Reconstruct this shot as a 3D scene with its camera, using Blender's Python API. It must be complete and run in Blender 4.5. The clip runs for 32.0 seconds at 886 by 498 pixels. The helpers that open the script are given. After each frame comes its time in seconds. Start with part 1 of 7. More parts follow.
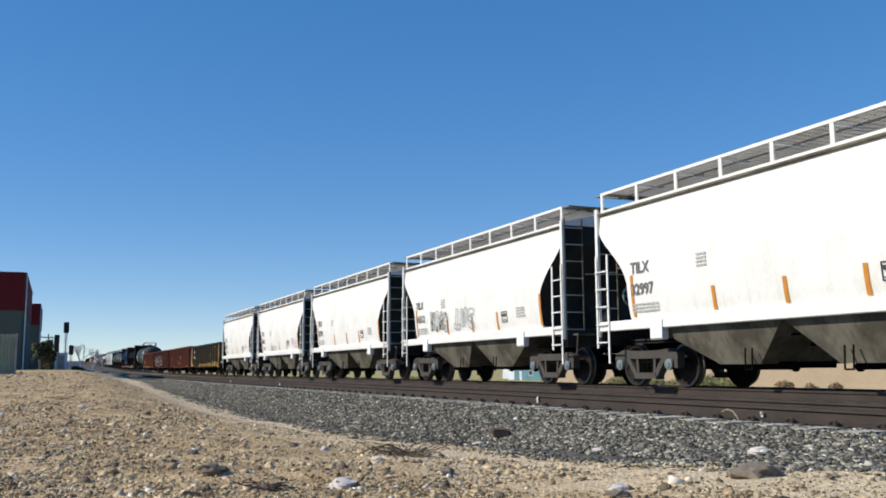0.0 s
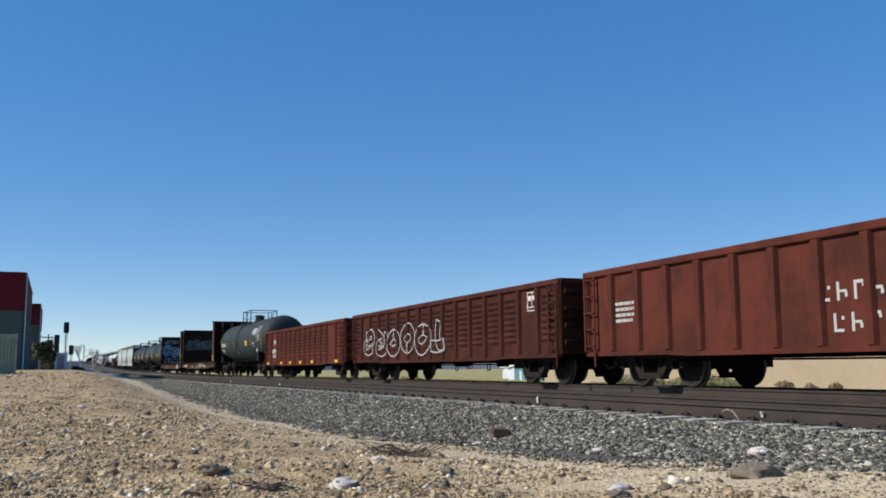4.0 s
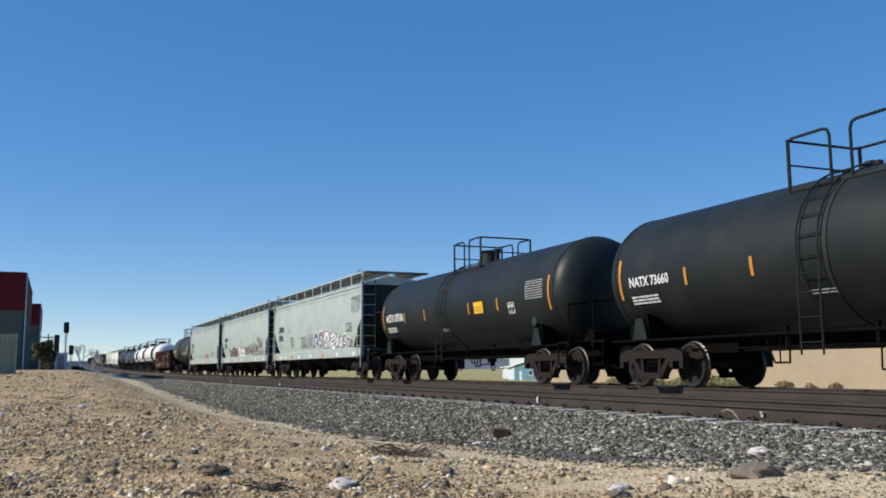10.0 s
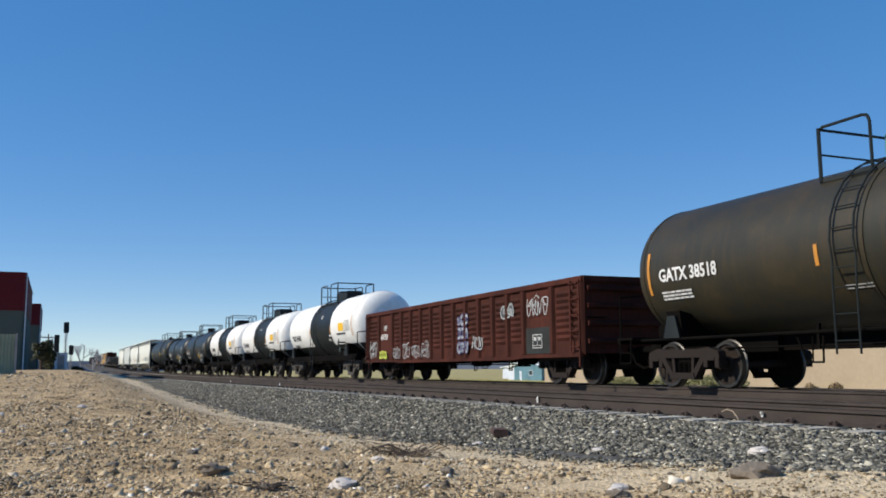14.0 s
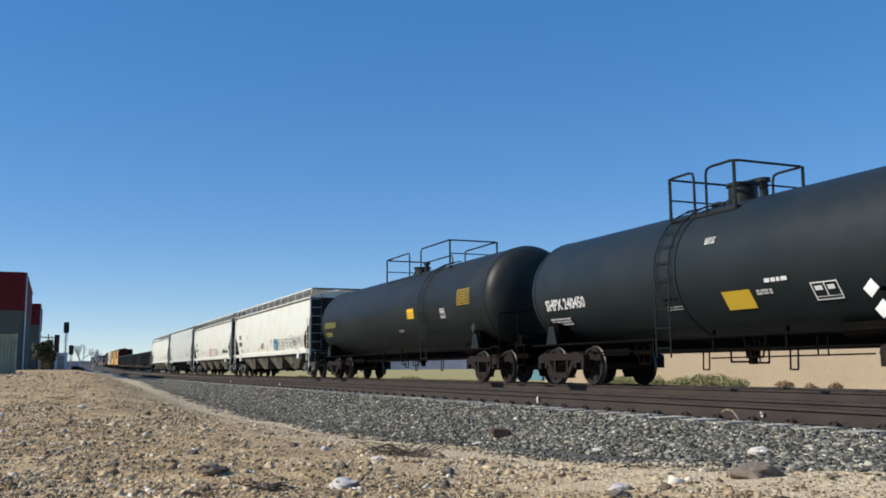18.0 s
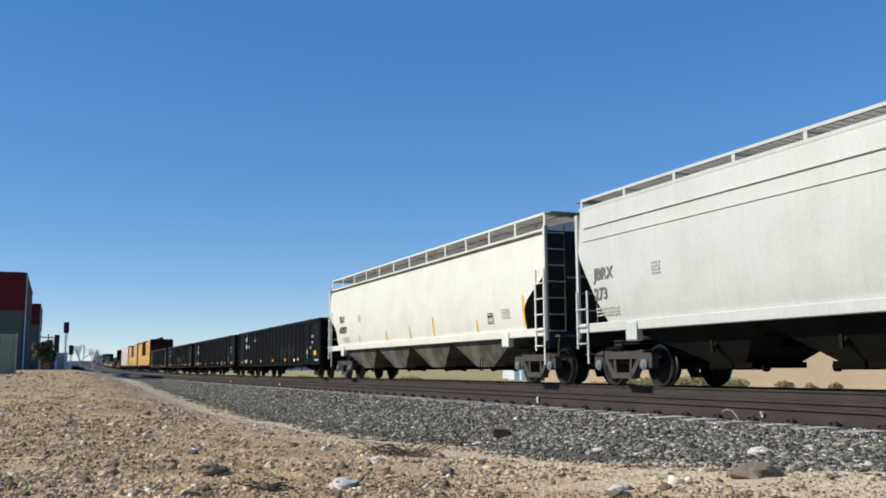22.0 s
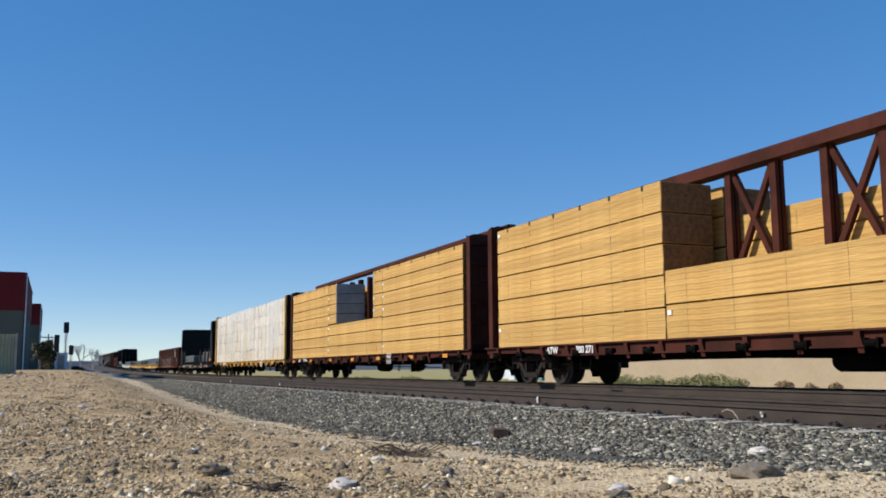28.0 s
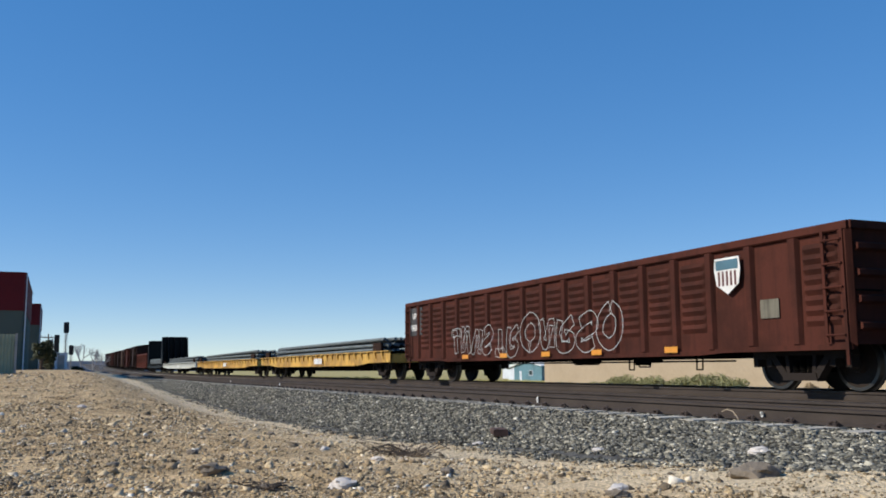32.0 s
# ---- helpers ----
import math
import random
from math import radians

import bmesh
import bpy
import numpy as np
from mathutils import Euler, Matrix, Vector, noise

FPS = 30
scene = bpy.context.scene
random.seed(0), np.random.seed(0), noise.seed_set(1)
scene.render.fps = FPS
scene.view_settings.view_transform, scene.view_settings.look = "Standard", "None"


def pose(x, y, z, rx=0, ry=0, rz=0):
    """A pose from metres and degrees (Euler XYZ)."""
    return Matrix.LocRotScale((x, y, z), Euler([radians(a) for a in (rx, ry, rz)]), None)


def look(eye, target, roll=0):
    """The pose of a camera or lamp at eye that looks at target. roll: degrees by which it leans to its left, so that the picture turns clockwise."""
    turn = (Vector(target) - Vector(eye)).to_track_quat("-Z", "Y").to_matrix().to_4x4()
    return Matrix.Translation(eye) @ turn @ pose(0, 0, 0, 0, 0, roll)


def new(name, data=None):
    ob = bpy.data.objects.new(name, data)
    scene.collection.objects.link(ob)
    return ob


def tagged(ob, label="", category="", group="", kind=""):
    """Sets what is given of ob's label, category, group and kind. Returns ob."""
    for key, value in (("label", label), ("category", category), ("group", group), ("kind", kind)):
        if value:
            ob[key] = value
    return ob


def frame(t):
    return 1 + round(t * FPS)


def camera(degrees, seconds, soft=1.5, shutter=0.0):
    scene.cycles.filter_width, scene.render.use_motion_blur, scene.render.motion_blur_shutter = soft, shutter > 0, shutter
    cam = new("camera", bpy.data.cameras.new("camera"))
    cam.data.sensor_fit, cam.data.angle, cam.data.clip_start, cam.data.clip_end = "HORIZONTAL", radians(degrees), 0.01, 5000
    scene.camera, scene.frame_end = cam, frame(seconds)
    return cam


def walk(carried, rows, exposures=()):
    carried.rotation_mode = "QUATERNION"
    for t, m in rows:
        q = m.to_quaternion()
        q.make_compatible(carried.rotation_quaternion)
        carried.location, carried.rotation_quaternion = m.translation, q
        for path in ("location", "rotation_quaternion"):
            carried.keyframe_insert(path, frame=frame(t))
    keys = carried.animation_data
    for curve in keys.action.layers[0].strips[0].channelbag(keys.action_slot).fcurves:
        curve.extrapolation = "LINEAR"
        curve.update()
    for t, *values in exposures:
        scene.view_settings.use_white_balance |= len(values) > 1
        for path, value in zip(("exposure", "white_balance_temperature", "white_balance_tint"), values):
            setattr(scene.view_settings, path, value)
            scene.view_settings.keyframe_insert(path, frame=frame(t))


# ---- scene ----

# ---- camera ----
TRACK_Y, NEAR_Y = 12.95, 8.33      # centre lines of the train's track and of the empty track before it
SPEED = 21.40
EYE = Vector((0.0, 0.0, 0.418))
YAW, PITCH, ROLL = radians(23.0), radians(7.486), -0.403
AIM = Vector((-math.cos(YAW) * math.cos(PITCH), math.sin(YAW) * math.cos(PITCH), math.sin(PITCH)))
cam = camera(51.94, 32.0, soft=1.8)
STILL = look(EYE, EYE + AIM * 10, ROLL)
walk(cam, [(0.0, STILL), (32.0, STILL)], exposures=[(0.0, 0.50), (32.0, 0.50)])

# ---- light ----
SUN_TO = Vector((-0.17, -0.80, 0.58)).normalized()
world = bpy.data.worlds.new("sky")
scene.world = world
world.use_nodes = True
wn = world.node_tree.nodes
sky = wn.new("ShaderNodeTexSky")
sky.sky_type, sky.sun_disc = "NISHITA", False
sky.sun_elevation = math.asin(SUN_TO.z)
sky.sun_rotation = math.atan2(SUN_TO.x, SUN_TO.y)
sky.air_density, sky.dust_density, sky.ozone_density, sky.altitude = 0.75, 0.0, 3.0, 1200
deep = wn.new("ShaderNodeHueSaturation")     # clear desert air: a deeper blue
deep.inputs["Saturation"].default_value = 1.86
deep.inputs["Hue"].default_value = 0.509
even = wn.new("ShaderNodeGamma")      # dry air: little difference between high sky and horizon
even.inputs["Gamma"].default_value = 0.50
world.node_tree.links.new(sky.outputs[0], even.inputs["Color"])
world.node_tree.links.new(even.outputs[0], deep.inputs["Color"])
world.node_tree.links.new(deep.outputs[0], wn["Background"].inputs[0])
wn["Background"].inputs[1].default_value = 0.222
sun = new("sun", bpy.data.lights.new("sun", "SUN"))
sun.data.energy, sun.data.angle, sun.data.color = 3.5, radians(0.5), (1.0, 0.915, 0.78)
sun.matrix_world = look((0, 0, 60), Vector((0, 0, 60)) - SUN_TO)


# ---- materials ----
def stuff_mat(name, col, rough=0.7, metal=0.0, var=0.25, scale=1.5, col2=None, amount=0.5, fine=30.0, bump=0.15, stretch=(1, 1, 1), streak=0.0, island=0.0, sorts=(), gloss=0.5, spread=(0.45, 0.62), per_object=0.0, zones=(), relief=0.02):
    """A surface with a base colour, blotches of a second colour at one scale, grain at another, streaks and fine relief."""
    m = bpy.data.materials.new(name)
    m.use_nodes = True
    nt = m.node_tree
    n, ln = nt.nodes, nt.links
    bsdf = n["Principled BSDF"]
    tc = n.new("ShaderNodeTexCoord")
    mp = n.new("ShaderNodeMapping")
    mp.inputs["Scale"].default_value = stretch
    ln.new(tc.outputs["Object"], mp.inputs[0])

    def noise_node(sc, detail, src):
        q = n.new("ShaderNodeTexNoise")
        q.inputs["Scale"].default_value, q.inputs["Detail"].default_value, q.inputs["Roughness"].default_value = sc, detail, 0.6
        ln.new(src, q.inputs["Vector"])
        return q

    def ramp(src, a, b):
        q = n.new("ShaderNodeMapRange")
        q.inputs[1].default_value, q.inputs[2].default_value = a, b
        ln.new(src, q.inputs[0])
        return q.outputs[0]

    def mix(fac, a, b, mode="MIX"):
        q = n.new("ShaderNodeMix")
        q.data_type, q.blend_type = "RGBA", mode
        for sock, val in ((q.inputs[0], fac), (q.inputs[6], a), (q.inputs[7], b)):
            if isinstance(val, (float, int)):
                sock.default_value = val
            elif isinstance(val, tuple):
                sock.default_value = (*val, 1)
            else:
                ln.new(val, sock)
        return q.outputs[2]

    big = noise_node(scale, 5, mp.outputs[0])
    small = noise_node(fine, 3, mp.outputs[0])
    c2 = col2 or tuple(x * 0.55 for x in col)
    f1 = n.new("ShaderNodeMath")
    f1.operation = "MULTIPLY"
    ln.new(ramp(big.outputs["Fac"], *spread), f1.inputs[0])
    f1.inputs[1].default_value = amount
    colour = mix(f1.outputs[0], tuple(col), tuple(c2))
    if streak:
        ms = n.new("ShaderNodeMapping")
        ms.inputs["Scale"].default_value = (5.0, 5.0, 0.35)
        ln.new(tc.outputs["Object"], ms.inputs[0])
        sn = noise_node(1.6, 4, ms.outputs[0])
        f2 = n.new("ShaderNodeMath")
        f2.operation = "MULTIPLY"
        ln.new(ramp(sn.outputs["Fac"], 0.48, 0.72), f2.inputs[0])
        f2.inputs[1].default_value = streak
        colour = mix(f2.outputs[0], colour, tuple(c2))
    for y0, y1, rag, zone in zones:       # another soil from one side of a ragged line along the track
        sep = n.new("ShaderNodeSeparateXYZ")
        ln.new(tc.outputs["Object"], sep.inputs[0])
        rg = noise_node(0.8, 6, tc.outputs["Object"])
        add = n.new("ShaderNodeMath")
        add.operation = "MULTIPLY_ADD"
        ln.new(rg.outputs["Fac"], add.inputs[0])
        add.inputs[1].default_value = rag
        ln.new(sep.outputs["Y"], add.inputs[2])
        colour = mix(ramp(add.outputs[0], y0 + rag * 0.5, y1 + rag * 0.5), colour, zone)
    hi, lo = 1 + var * 0.5, 1 - var * 0.5
    grain = n.new("ShaderNodeMapRange")
    grain.inputs[1].default_value, grain.inputs[2].default_value = 0.3, 0.7
    grain.inputs[3].default_value, grain.inputs[4].default_value = lo, hi
    ln.new(small.outputs["Fac"], grain.inputs[0])
    colour = mix(1.0, colour, grain.outputs[0], "MULTIPLY")
    for source, span in ((("ShaderNodeNewGeometry", "Random Per Island"), island), (("ShaderNodeObjectInfo", "Random"), per_object)):
        if span:
            rn = n.new(source[0])
            q = n.new("ShaderNodeMapRange")
            q.inputs[3].default_value, q.inputs[4].default_value = 1 - span, 1 + span
            ln.new(rn.outputs[source[1]], q.inputs[0])
            colour = mix(1.0, colour, q.outputs[0], "MULTIPLY")
    if sorts:       # stones of several sorts: (share, colour), darkest first
        rn = n.new("ShaderNodeNewGeometry")
        cr = n.new("ShaderNodeValToRGB")
        cr.color_ramp.interpolation = "CONSTANT"
        for i, (place, c) in enumerate(sorts):
            el = cr.color_ramp.elements[i] if i < 2 else cr.color_ramp.elements.new(place)
            el.position, el.color = place, (*c, 1)
        ln.new(rn.outputs["Random Per Island"], cr.inputs[0])
        colour = mix(1.0, colour, cr.outputs[0], "MULTIPLY")
    ln.new(colour, bsdf.inputs["Base Color"])
    bsdf.inputs["Specular IOR Level"].default_value = gloss
    rr = n.new("ShaderNodeMapRange")
    rr.inputs[3].default_value, rr.inputs[4].default_value = max(rough - 0.12, 0.03), min(rough + 0.12, 1)
    ln.new(big.outputs["Fac"], rr.inputs[0])
    ln.new(rr.outputs[0], bsdf.inputs["Roughness"])
    bsdf.inputs["Metallic"].default_value = metal
    if bump:
        bp = n.new("ShaderNodeBump")
        bp.inputs["Strength"].default_value, bp.inputs["Distance"].default_value = bump, relief
        ln.new(small.outputs["Fac"], bp.inputs["Height"])
        ln.new(bp.outputs[0], bsdf.inputs["Normal"])
    return m


def paint(name, col, dirt=(0.16, 0.12, 0.08), amount=0.35, streak=0.3, rough=0.5, **k):
    return stuff_mat(name, col, rough=rough, col2=dirt, amount=amount, streak=streak, scale=0.9, fine=22, var=0.12, bump=0.06, **k)


M_WHITE = paint("white_car_paint", (0.80, 0.80, 0.77), (0.45, 0.40, 0.32), 0.16, 0.18, 0.45)
M_CREAM = paint("cream_car_paint", (0.68, 0.685, 0.605), (0.50, 0.46, 0.35), 0.24, 0.14, 0.5)
M_GREY = paint("grey_car_paint", (0.385, 0.445, 0.410), (0.28, 0.31, 0.28), 0.32, 0.30, 0.5)
M_PALE = paint("pale_grey_car_paint", (0.54, 0.56, 0.52), (0.40, 0.41, 0.37), 0.3, 0.25, 0.5)
M_CHARCOAL = paint("charcoal_paint", (0.030, 0.033, 0.032), (0.014, 0.013, 0.012), 0.6, 0.4, 0.8, gloss=0.2)
# grimy bay grey, toned down further to carry the shade below the sill
M_BAY = paint("grimy_darkened_hopper_paint", (0.16, 0.148, 0.115), (0.035, 0.030, 0.022), 0.65, 0.6, 0.8, gloss=0.2)
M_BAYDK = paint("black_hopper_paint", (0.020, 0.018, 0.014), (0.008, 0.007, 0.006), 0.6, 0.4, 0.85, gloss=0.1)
M_BLACK = paint("black_car_paint", (0.0042, 0.0049, 0.0051), (0.009, 0.0085, 0.008), 0.5, 0.4, 0.5, gloss=0.15)
M_TANK = paint("black_tank_paint", (0.0095, 0.0125, 0.0120), (0.020, 0.023, 0.020), 0.55, 0.25, 0.50, gloss=0.30)
M_TANKS = paint("slate_black_tank_paint", (0.012, 0.0175, 0.0190), (0.019, 0.025, 0.025), 0.5, 0.3, 0.45, gloss=0.32)
M_TANKG = paint("slate_tank_paint", (0.030, 0.043, 0.042), (0.016, 0.022, 0.021), 0.4, 0.3, 0.70, gloss=0.22)
M_TANKB = paint("oily_brown_tank_paint", (0.022, 0.021, 0.013), (0.050, 0.033, 0.013), 0.45, 0.6, 0.50, gloss=0.35)
M_TANKO = paint("olive_black_tank_paint", (0.016, 0.019, 0.014), (0.028, 0.028, 0.019), 0.5, 0.3, 0.52, gloss=0.3)
M_RED = paint("oxide_red_paint", (0.105, 0.027, 0.017), (0.040, 0.016, 0.012), 0.65, 0.5, 0.8, gloss=0.12)
M_RUST = paint("faded_brown_paint", (0.070, 0.021, 0.014), (0.028, 0.011, 0.008), 0.65, 0.5, 0.8, gloss=0.12)
M_DKRUST = paint("dark_rusty_steel", (0.034, 0.018, 0.013), (0.013, 0.009, 0.008), 0.6, 0.4, 0.85, gloss=0.1)
# lighter copy of the dark brown: sunlight on flat car sides put into colour
M_FLATSIDE = paint("lighter_brown_steel", (0.085, 0.052, 0.038), (0.035, 0.020, 0.015), 0.6, 0.5, 0.85, gloss=0.12)
M_OLIVE = paint("weathered_black_panel", (0.020, 0.018, 0.014), (0.040, 0.030, 0.016), 0.5, 0.5, 0.7, gloss=0.12)
M_YELLOW = paint("yellow_car_paint", (0.60, 0.36, 0.075), (0.13, 0.06, 0.025), 0.6, 0.6, 0.6)
# grimy underframe steel, sunk to near black to deepen the shade under cars
M_UNDER = paint("underframe_black", (0.004, 0.0038, 0.0035), (0.009, 0.007, 0.0055), 0.5, 0.3, 0.9, gloss=0.04)
M_TRUCK = paint("dusty_cast_steel", (0.060, 0.054, 0.047), (0.034, 0.026, 0.021), 0.5, 0.3, 0.8)
M_TRUCKR = paint("rusty_cast_steel", (0.020, 0.0150, 0.0130), (0.022, 0.0155, 0.0125), 0.6, 0.3, 0.85, gloss=0.2)
M_WHEEL = stuff_mat("wheel_steel", (0.030, 0.022, 0.018), 0.7, 0.3, col2=(0.012, 0.010, 0.009), gloss=0.2)
M_TREAD = stuff_mat("worn_wheel_rim", (0.10, 0.095, 0.088), 0.42, 0.9, var=0.1, bump=0.02)
M_CAP = paint("pale_bearing_cap", (0.20, 0.27, 0.30), (0.06, 0.05, 0.04), 0.5, 0.1, 0.5)
M_GRATEDK = stuff_mat("dark_grating", (0.075, 0.078, 0.075), 0.8, 0.2)
M_GRATE = stuff_mat("galvanised_grating", (0.24, 0.24, 0.23), 0.7, 0.2)
M_ORANGE = paint("orange_reflector", (0.62, 0.26, 0.03), (0.3, 0.13, 0.03), 0.35, 0.2, 0.45)
M_AMBER = paint("yellow_reflector", (0.85, 0.50, 0.02), (0.4, 0.22, 0.03), 0.2, 0.1, 0.4)
M_MARK = paint("white_stencil_paint", (0.75, 0.75, 0.73), (0.4, 0.38, 0.35), 0.35, 0.2, 0.6)
M_INKG = paint("worn_grey_stencil_paint", (0.13, 0.13, 0.13), (0.3, 0.3, 0.29), 0.5, 0.2, 0.6)
M_INK = paint("black_stencil_paint", (0.035, 0.035, 0.037), (0.12, 0.11, 0.10), 0.4, 0.2, 0.6)
M_GOLD = paint("yellow_stencil_paint", (0.62, 0.40, 0.03), (0.3, 0.2, 0.03), 0.4, 0.2, 0.6)
M_FAINT = paint("faded_grey_stencil", (0.42, 0.42, 0.40), (0.6, 0.6, 0.57), 0.5, 0.2, 0.6)
SPRAY = {k: paint(k + "_spray_paint", c, tuple(x * 0.6 for x in c), 0.4, 0.1, 0.5) for k, c in dict(
    black=(0.05, 0.05, 0.05), silver=(0.80, 0.81, 0.80), chalk=(0.055, 0.06, 0.06), blue=(0.05, 0.25, 0.42), teal=(0.07, 0.16, 0.21), maroon=(0.13, 0.045, 0.04), red=(0.45, 0.07, 0.07),
    pink=(0.55, 0.25, 0.30), lime=(0.55, 0.62, 0.10), sky=(0.35, 0.55, 0.75), purple=(0.10, 0.10, 0.20), pale=(0.42, 0.45, 0.45), dusty=(0.15, 0.155, 0.155), green=(0.10, 0.22, 0.14), gold=(0.35, 0.33, 0.08)).items()}
M_WOOD = stuff_mat("sawn_softwood", (0.55, 0.345, 0.120), 0.8, col2=(0.40, 0.205, 0.05), amount=0.7, scale=2.5, stretch=(0.25, 3, 9), fine=14, var=0.4, bump=0.25, per_object=0.12, gloss=0.25)
M_WOODEND = stuff_mat("dark_board_ends", (0.20, 0.095, 0.03), 0.85, col2=(0.10, 0.05, 0.02), amount=0.7, scale=9, fine=40, var=0.4)
M_WRAP = stuff_mat("white_plastic_wrap", (0.72, 0.66, 0.56), 0.30, col2=(0.60, 0.48, 0.34), amount=0.6, scale=0.7, stretch=(1, 1, 0.45), fine=2.2, var=0.16, bump=0.8, relief=0.05, per_object=0.07)
M_FILM = stuff_mat("loose_plastic_film", (0.90, 0.89, 0.87), 0.10, col2=(0.72, 0.69, 0.65), amount=0.5, scale=2.2, fine=6, var=0.2, bump=0.7)
M_FILM.node_tree.nodes["Principled BSDF"].inputs["Alpha"].default_value = 0.44
M_GREYWRAP = stuff_mat("grey_plastic_wrap", (0.20, 0.23, 0.25), 0.3, col2=(0.12, 0.14, 0.155), scale=1.2, fine=5, bump=0.3)
M_TIE = stuff_mat("grey_strapping", (0.40, 0.36, 0.31), 0.6)
M_BAND = stuff_mat("steel_lumber_band", (0.36, 0.225, 0.085), 0.6)
M_STAKE = stuff_mat("rusty_stake", (0.085, 0.044, 0.030), 0.85, col2=(0.03, 0.02, 0.015), amount=0.6, scale=4)
M_STRAP = stuff_mat("black_strapping", (0.03, 0.025, 0.02), 0.5)
M_POLE = stuff_mat("treated_poles", (0.105, 0.125, 0.130), 0.7, col2=(0.05, 0.058, 0.06), amount=0.6, stretch=(0.4, 4, 4), scale=3, var=0.35, island=0.2)
M_RAIL = stuff_mat("brown_rail_steel", (0.050, 0.037, 0.030), 0.8, 0.2, col2=(0.026, 0.020, 0.017), amount=0.5, scale=1.2, fine=25, streak=0.0)
M_RAILDULL = stuff_mat("dull_rail_head", (0.085, 0.070, 0.060), 0.7, 0.1, col2=(0.05, 0.04, 0.035), var=0.2, bump=0.05, gloss=0.2)
M_RAILTOP = stuff_mat("worn_rail_head", (0.30, 0.28, 0.27), 0.35, 0.9, var=0.15, bump=0.02)
M_CONCRETE = stuff_mat("concrete_tie", (0.42, 0.39, 0.33), 0.9, col2=(0.22, 0.20, 0.17), amount=0.6, scale=2.5, fine=35, per_object=0.15)
M_CLIP = stuff_mat("rusty_rail_clip", (0.045, 0.030, 0.024), 0.8)
M_BALLAST = stuff_mat("ballast_bed", (0.085, 0.083, 0.077), 0.95, col2=(0.030, 0.029, 0.028), amount=0.8, scale=9, fine=28, var=0.7, bump=1.0)
M_STONE = stuff_mat("ballast_stone", (0.97, 0.96, 0.92), 0.9, col2=(0.52, 0.51, 0.48), amount=0.6, scale=6, fine=60, var=0.4, gloss=0.3, sorts=((0.0, (0.050, 0.048, 0.042)), (0.20, (0.115, 0.112, 0.097)), (0.48, (0.20, 0.195, 0.168)), (0.74, (0.32, 0.305, 0.255)), (0.91, (0.47, 0.445, 0.37)), (0.975, (0.70, 0.665, 0.57))))
M_PEBBLE = stuff_mat("desert_pebble", (0.95, 0.95, 0.95), 0.95, col2=(0.65, 0.62, 0.58), amount=0.6, scale=7, fine=70, var=0.3, gloss=0.2, sorts=((0.0, (0.15, 0.12, 0.085)), (0.17, (0.36, 0.27, 0.165)), (0.42, (0.52, 0.40, 0.235)), (0.70, (0.62, 0.50, 0.33)), (0.90, (0.74, 0.64, 0.49)), (0.98, (0.82, 0.77, 0.67))))
M_CLOD = stuff_mat("brown_clod", (0.95, 0.95, 0.95), 0.97, col2=(0.6, 0.58, 0.55), amount=0.6, scale=9, fine=60, var=0.4, gloss=0.1, sorts=((0.0, (0.13, 0.10, 0.06)), (0.30, (0.22, 0.165, 0.10)), (0.65, (0.32, 0.245, 0.145)), (0.90, (0.44, 0.355, 0.23))))
M_PALEROCK = stuff_mat("pale_rock", (0.62, 0.57, 0.52), 0.9, col2=(0.42, 0.36, 0.3), scale=12, fine=50, bump=0.4)
M_DARKROCK = stuff_mat("dark_rock", (0.20, 0.165, 0.125), 0.9, col2=(0.09, 0.075, 0.06), scale=12, fine=50, bump=0.6)
M_DIRT = stuff_mat("sandy_dirt", (0.57, 0.405, 0.215), 0.97, col2=(0.32, 0.220, 0.105), amount=0.85, scale=1.5, fine=26, var=0.75, bump=1.0, relief=0.05, spread=(0.40, 0.60), zones=((2.4, 4.0, 3.6, (0.67, 0.53, 0.335)), (15.5, 17.0, 0.5, (0.36, 0.30, 0.115))))
M_WALL = stuff_mat("tan_block_wall", (0.38, 0.305, 0.215), 0.95, col2=(0.32, 0.255, 0.175), amount=0.5, scale=0.25, fine=6, var=0.10)
M_KERB = stuff_mat("pale_kerb", (0.66, 0.62, 0.55), 0.9, scale=0.4)
M_BUSH = stuff_mat("desert_shrub_leaf", (0.24, 0.235, 0.105), 0.85, col2=(0.15, 0.155, 0.07), scale=2.0, fine=8, island=0.35)
M_BUSHDRY = stuff_mat("brown_shrub_leaf", (0.30, 0.215, 0.12), 0.85, col2=(0.20, 0.16, 0.08), scale=2.0, fine=8, island=0.35)
M_DRYGRASS = stuff_mat("dry_grass", (0.34, 0.29, 0.11), 0.9, col2=(0.20, 0.205, 0.065), amount=0.8, scale=0.12, fine=5, island=0.3)
M_TWIG = stuff_mat("dry_twig", (0.10, 0.075, 0.055), 0.9)
M_STRAW = stuff_mat("dry_straw", (0.42, 0.34, 0.24), 0.8)
M_BRED = stuff_mat("red_fascia_paint", (0.10, 0.008, 0.012), 0.7, col2=(0.07, 0.006, 0.009), scale=0.3, gloss=0.2)
M_BGREY = stuff_mat("dark_green_grey_wall", (0.085, 0.105, 0.090), 0.9, col2=(0.06, 0.075, 0.065), scale=0.3, gloss=0.2)
M_FENCE = stuff_mat("pale_green_fence_paint", (0.24, 0.28, 0.20), 0.8, col2=(0.17, 0.20, 0.15), scale=0.6)
M_BWHITE = stuff_mat("blue_white_siding", (0.55, 0.60, 0.66), 0.7, col2=(0.42, 0.46, 0.52), scale=0.4)
M_METAL = stuff_mat("signal_mast_metal", (0.28, 0.28, 0.28), 0.5, 0.6)
M_SIGNAL = stuff_mat("black_signal_housing", (0.012, 0.012, 0.013), 0.6)
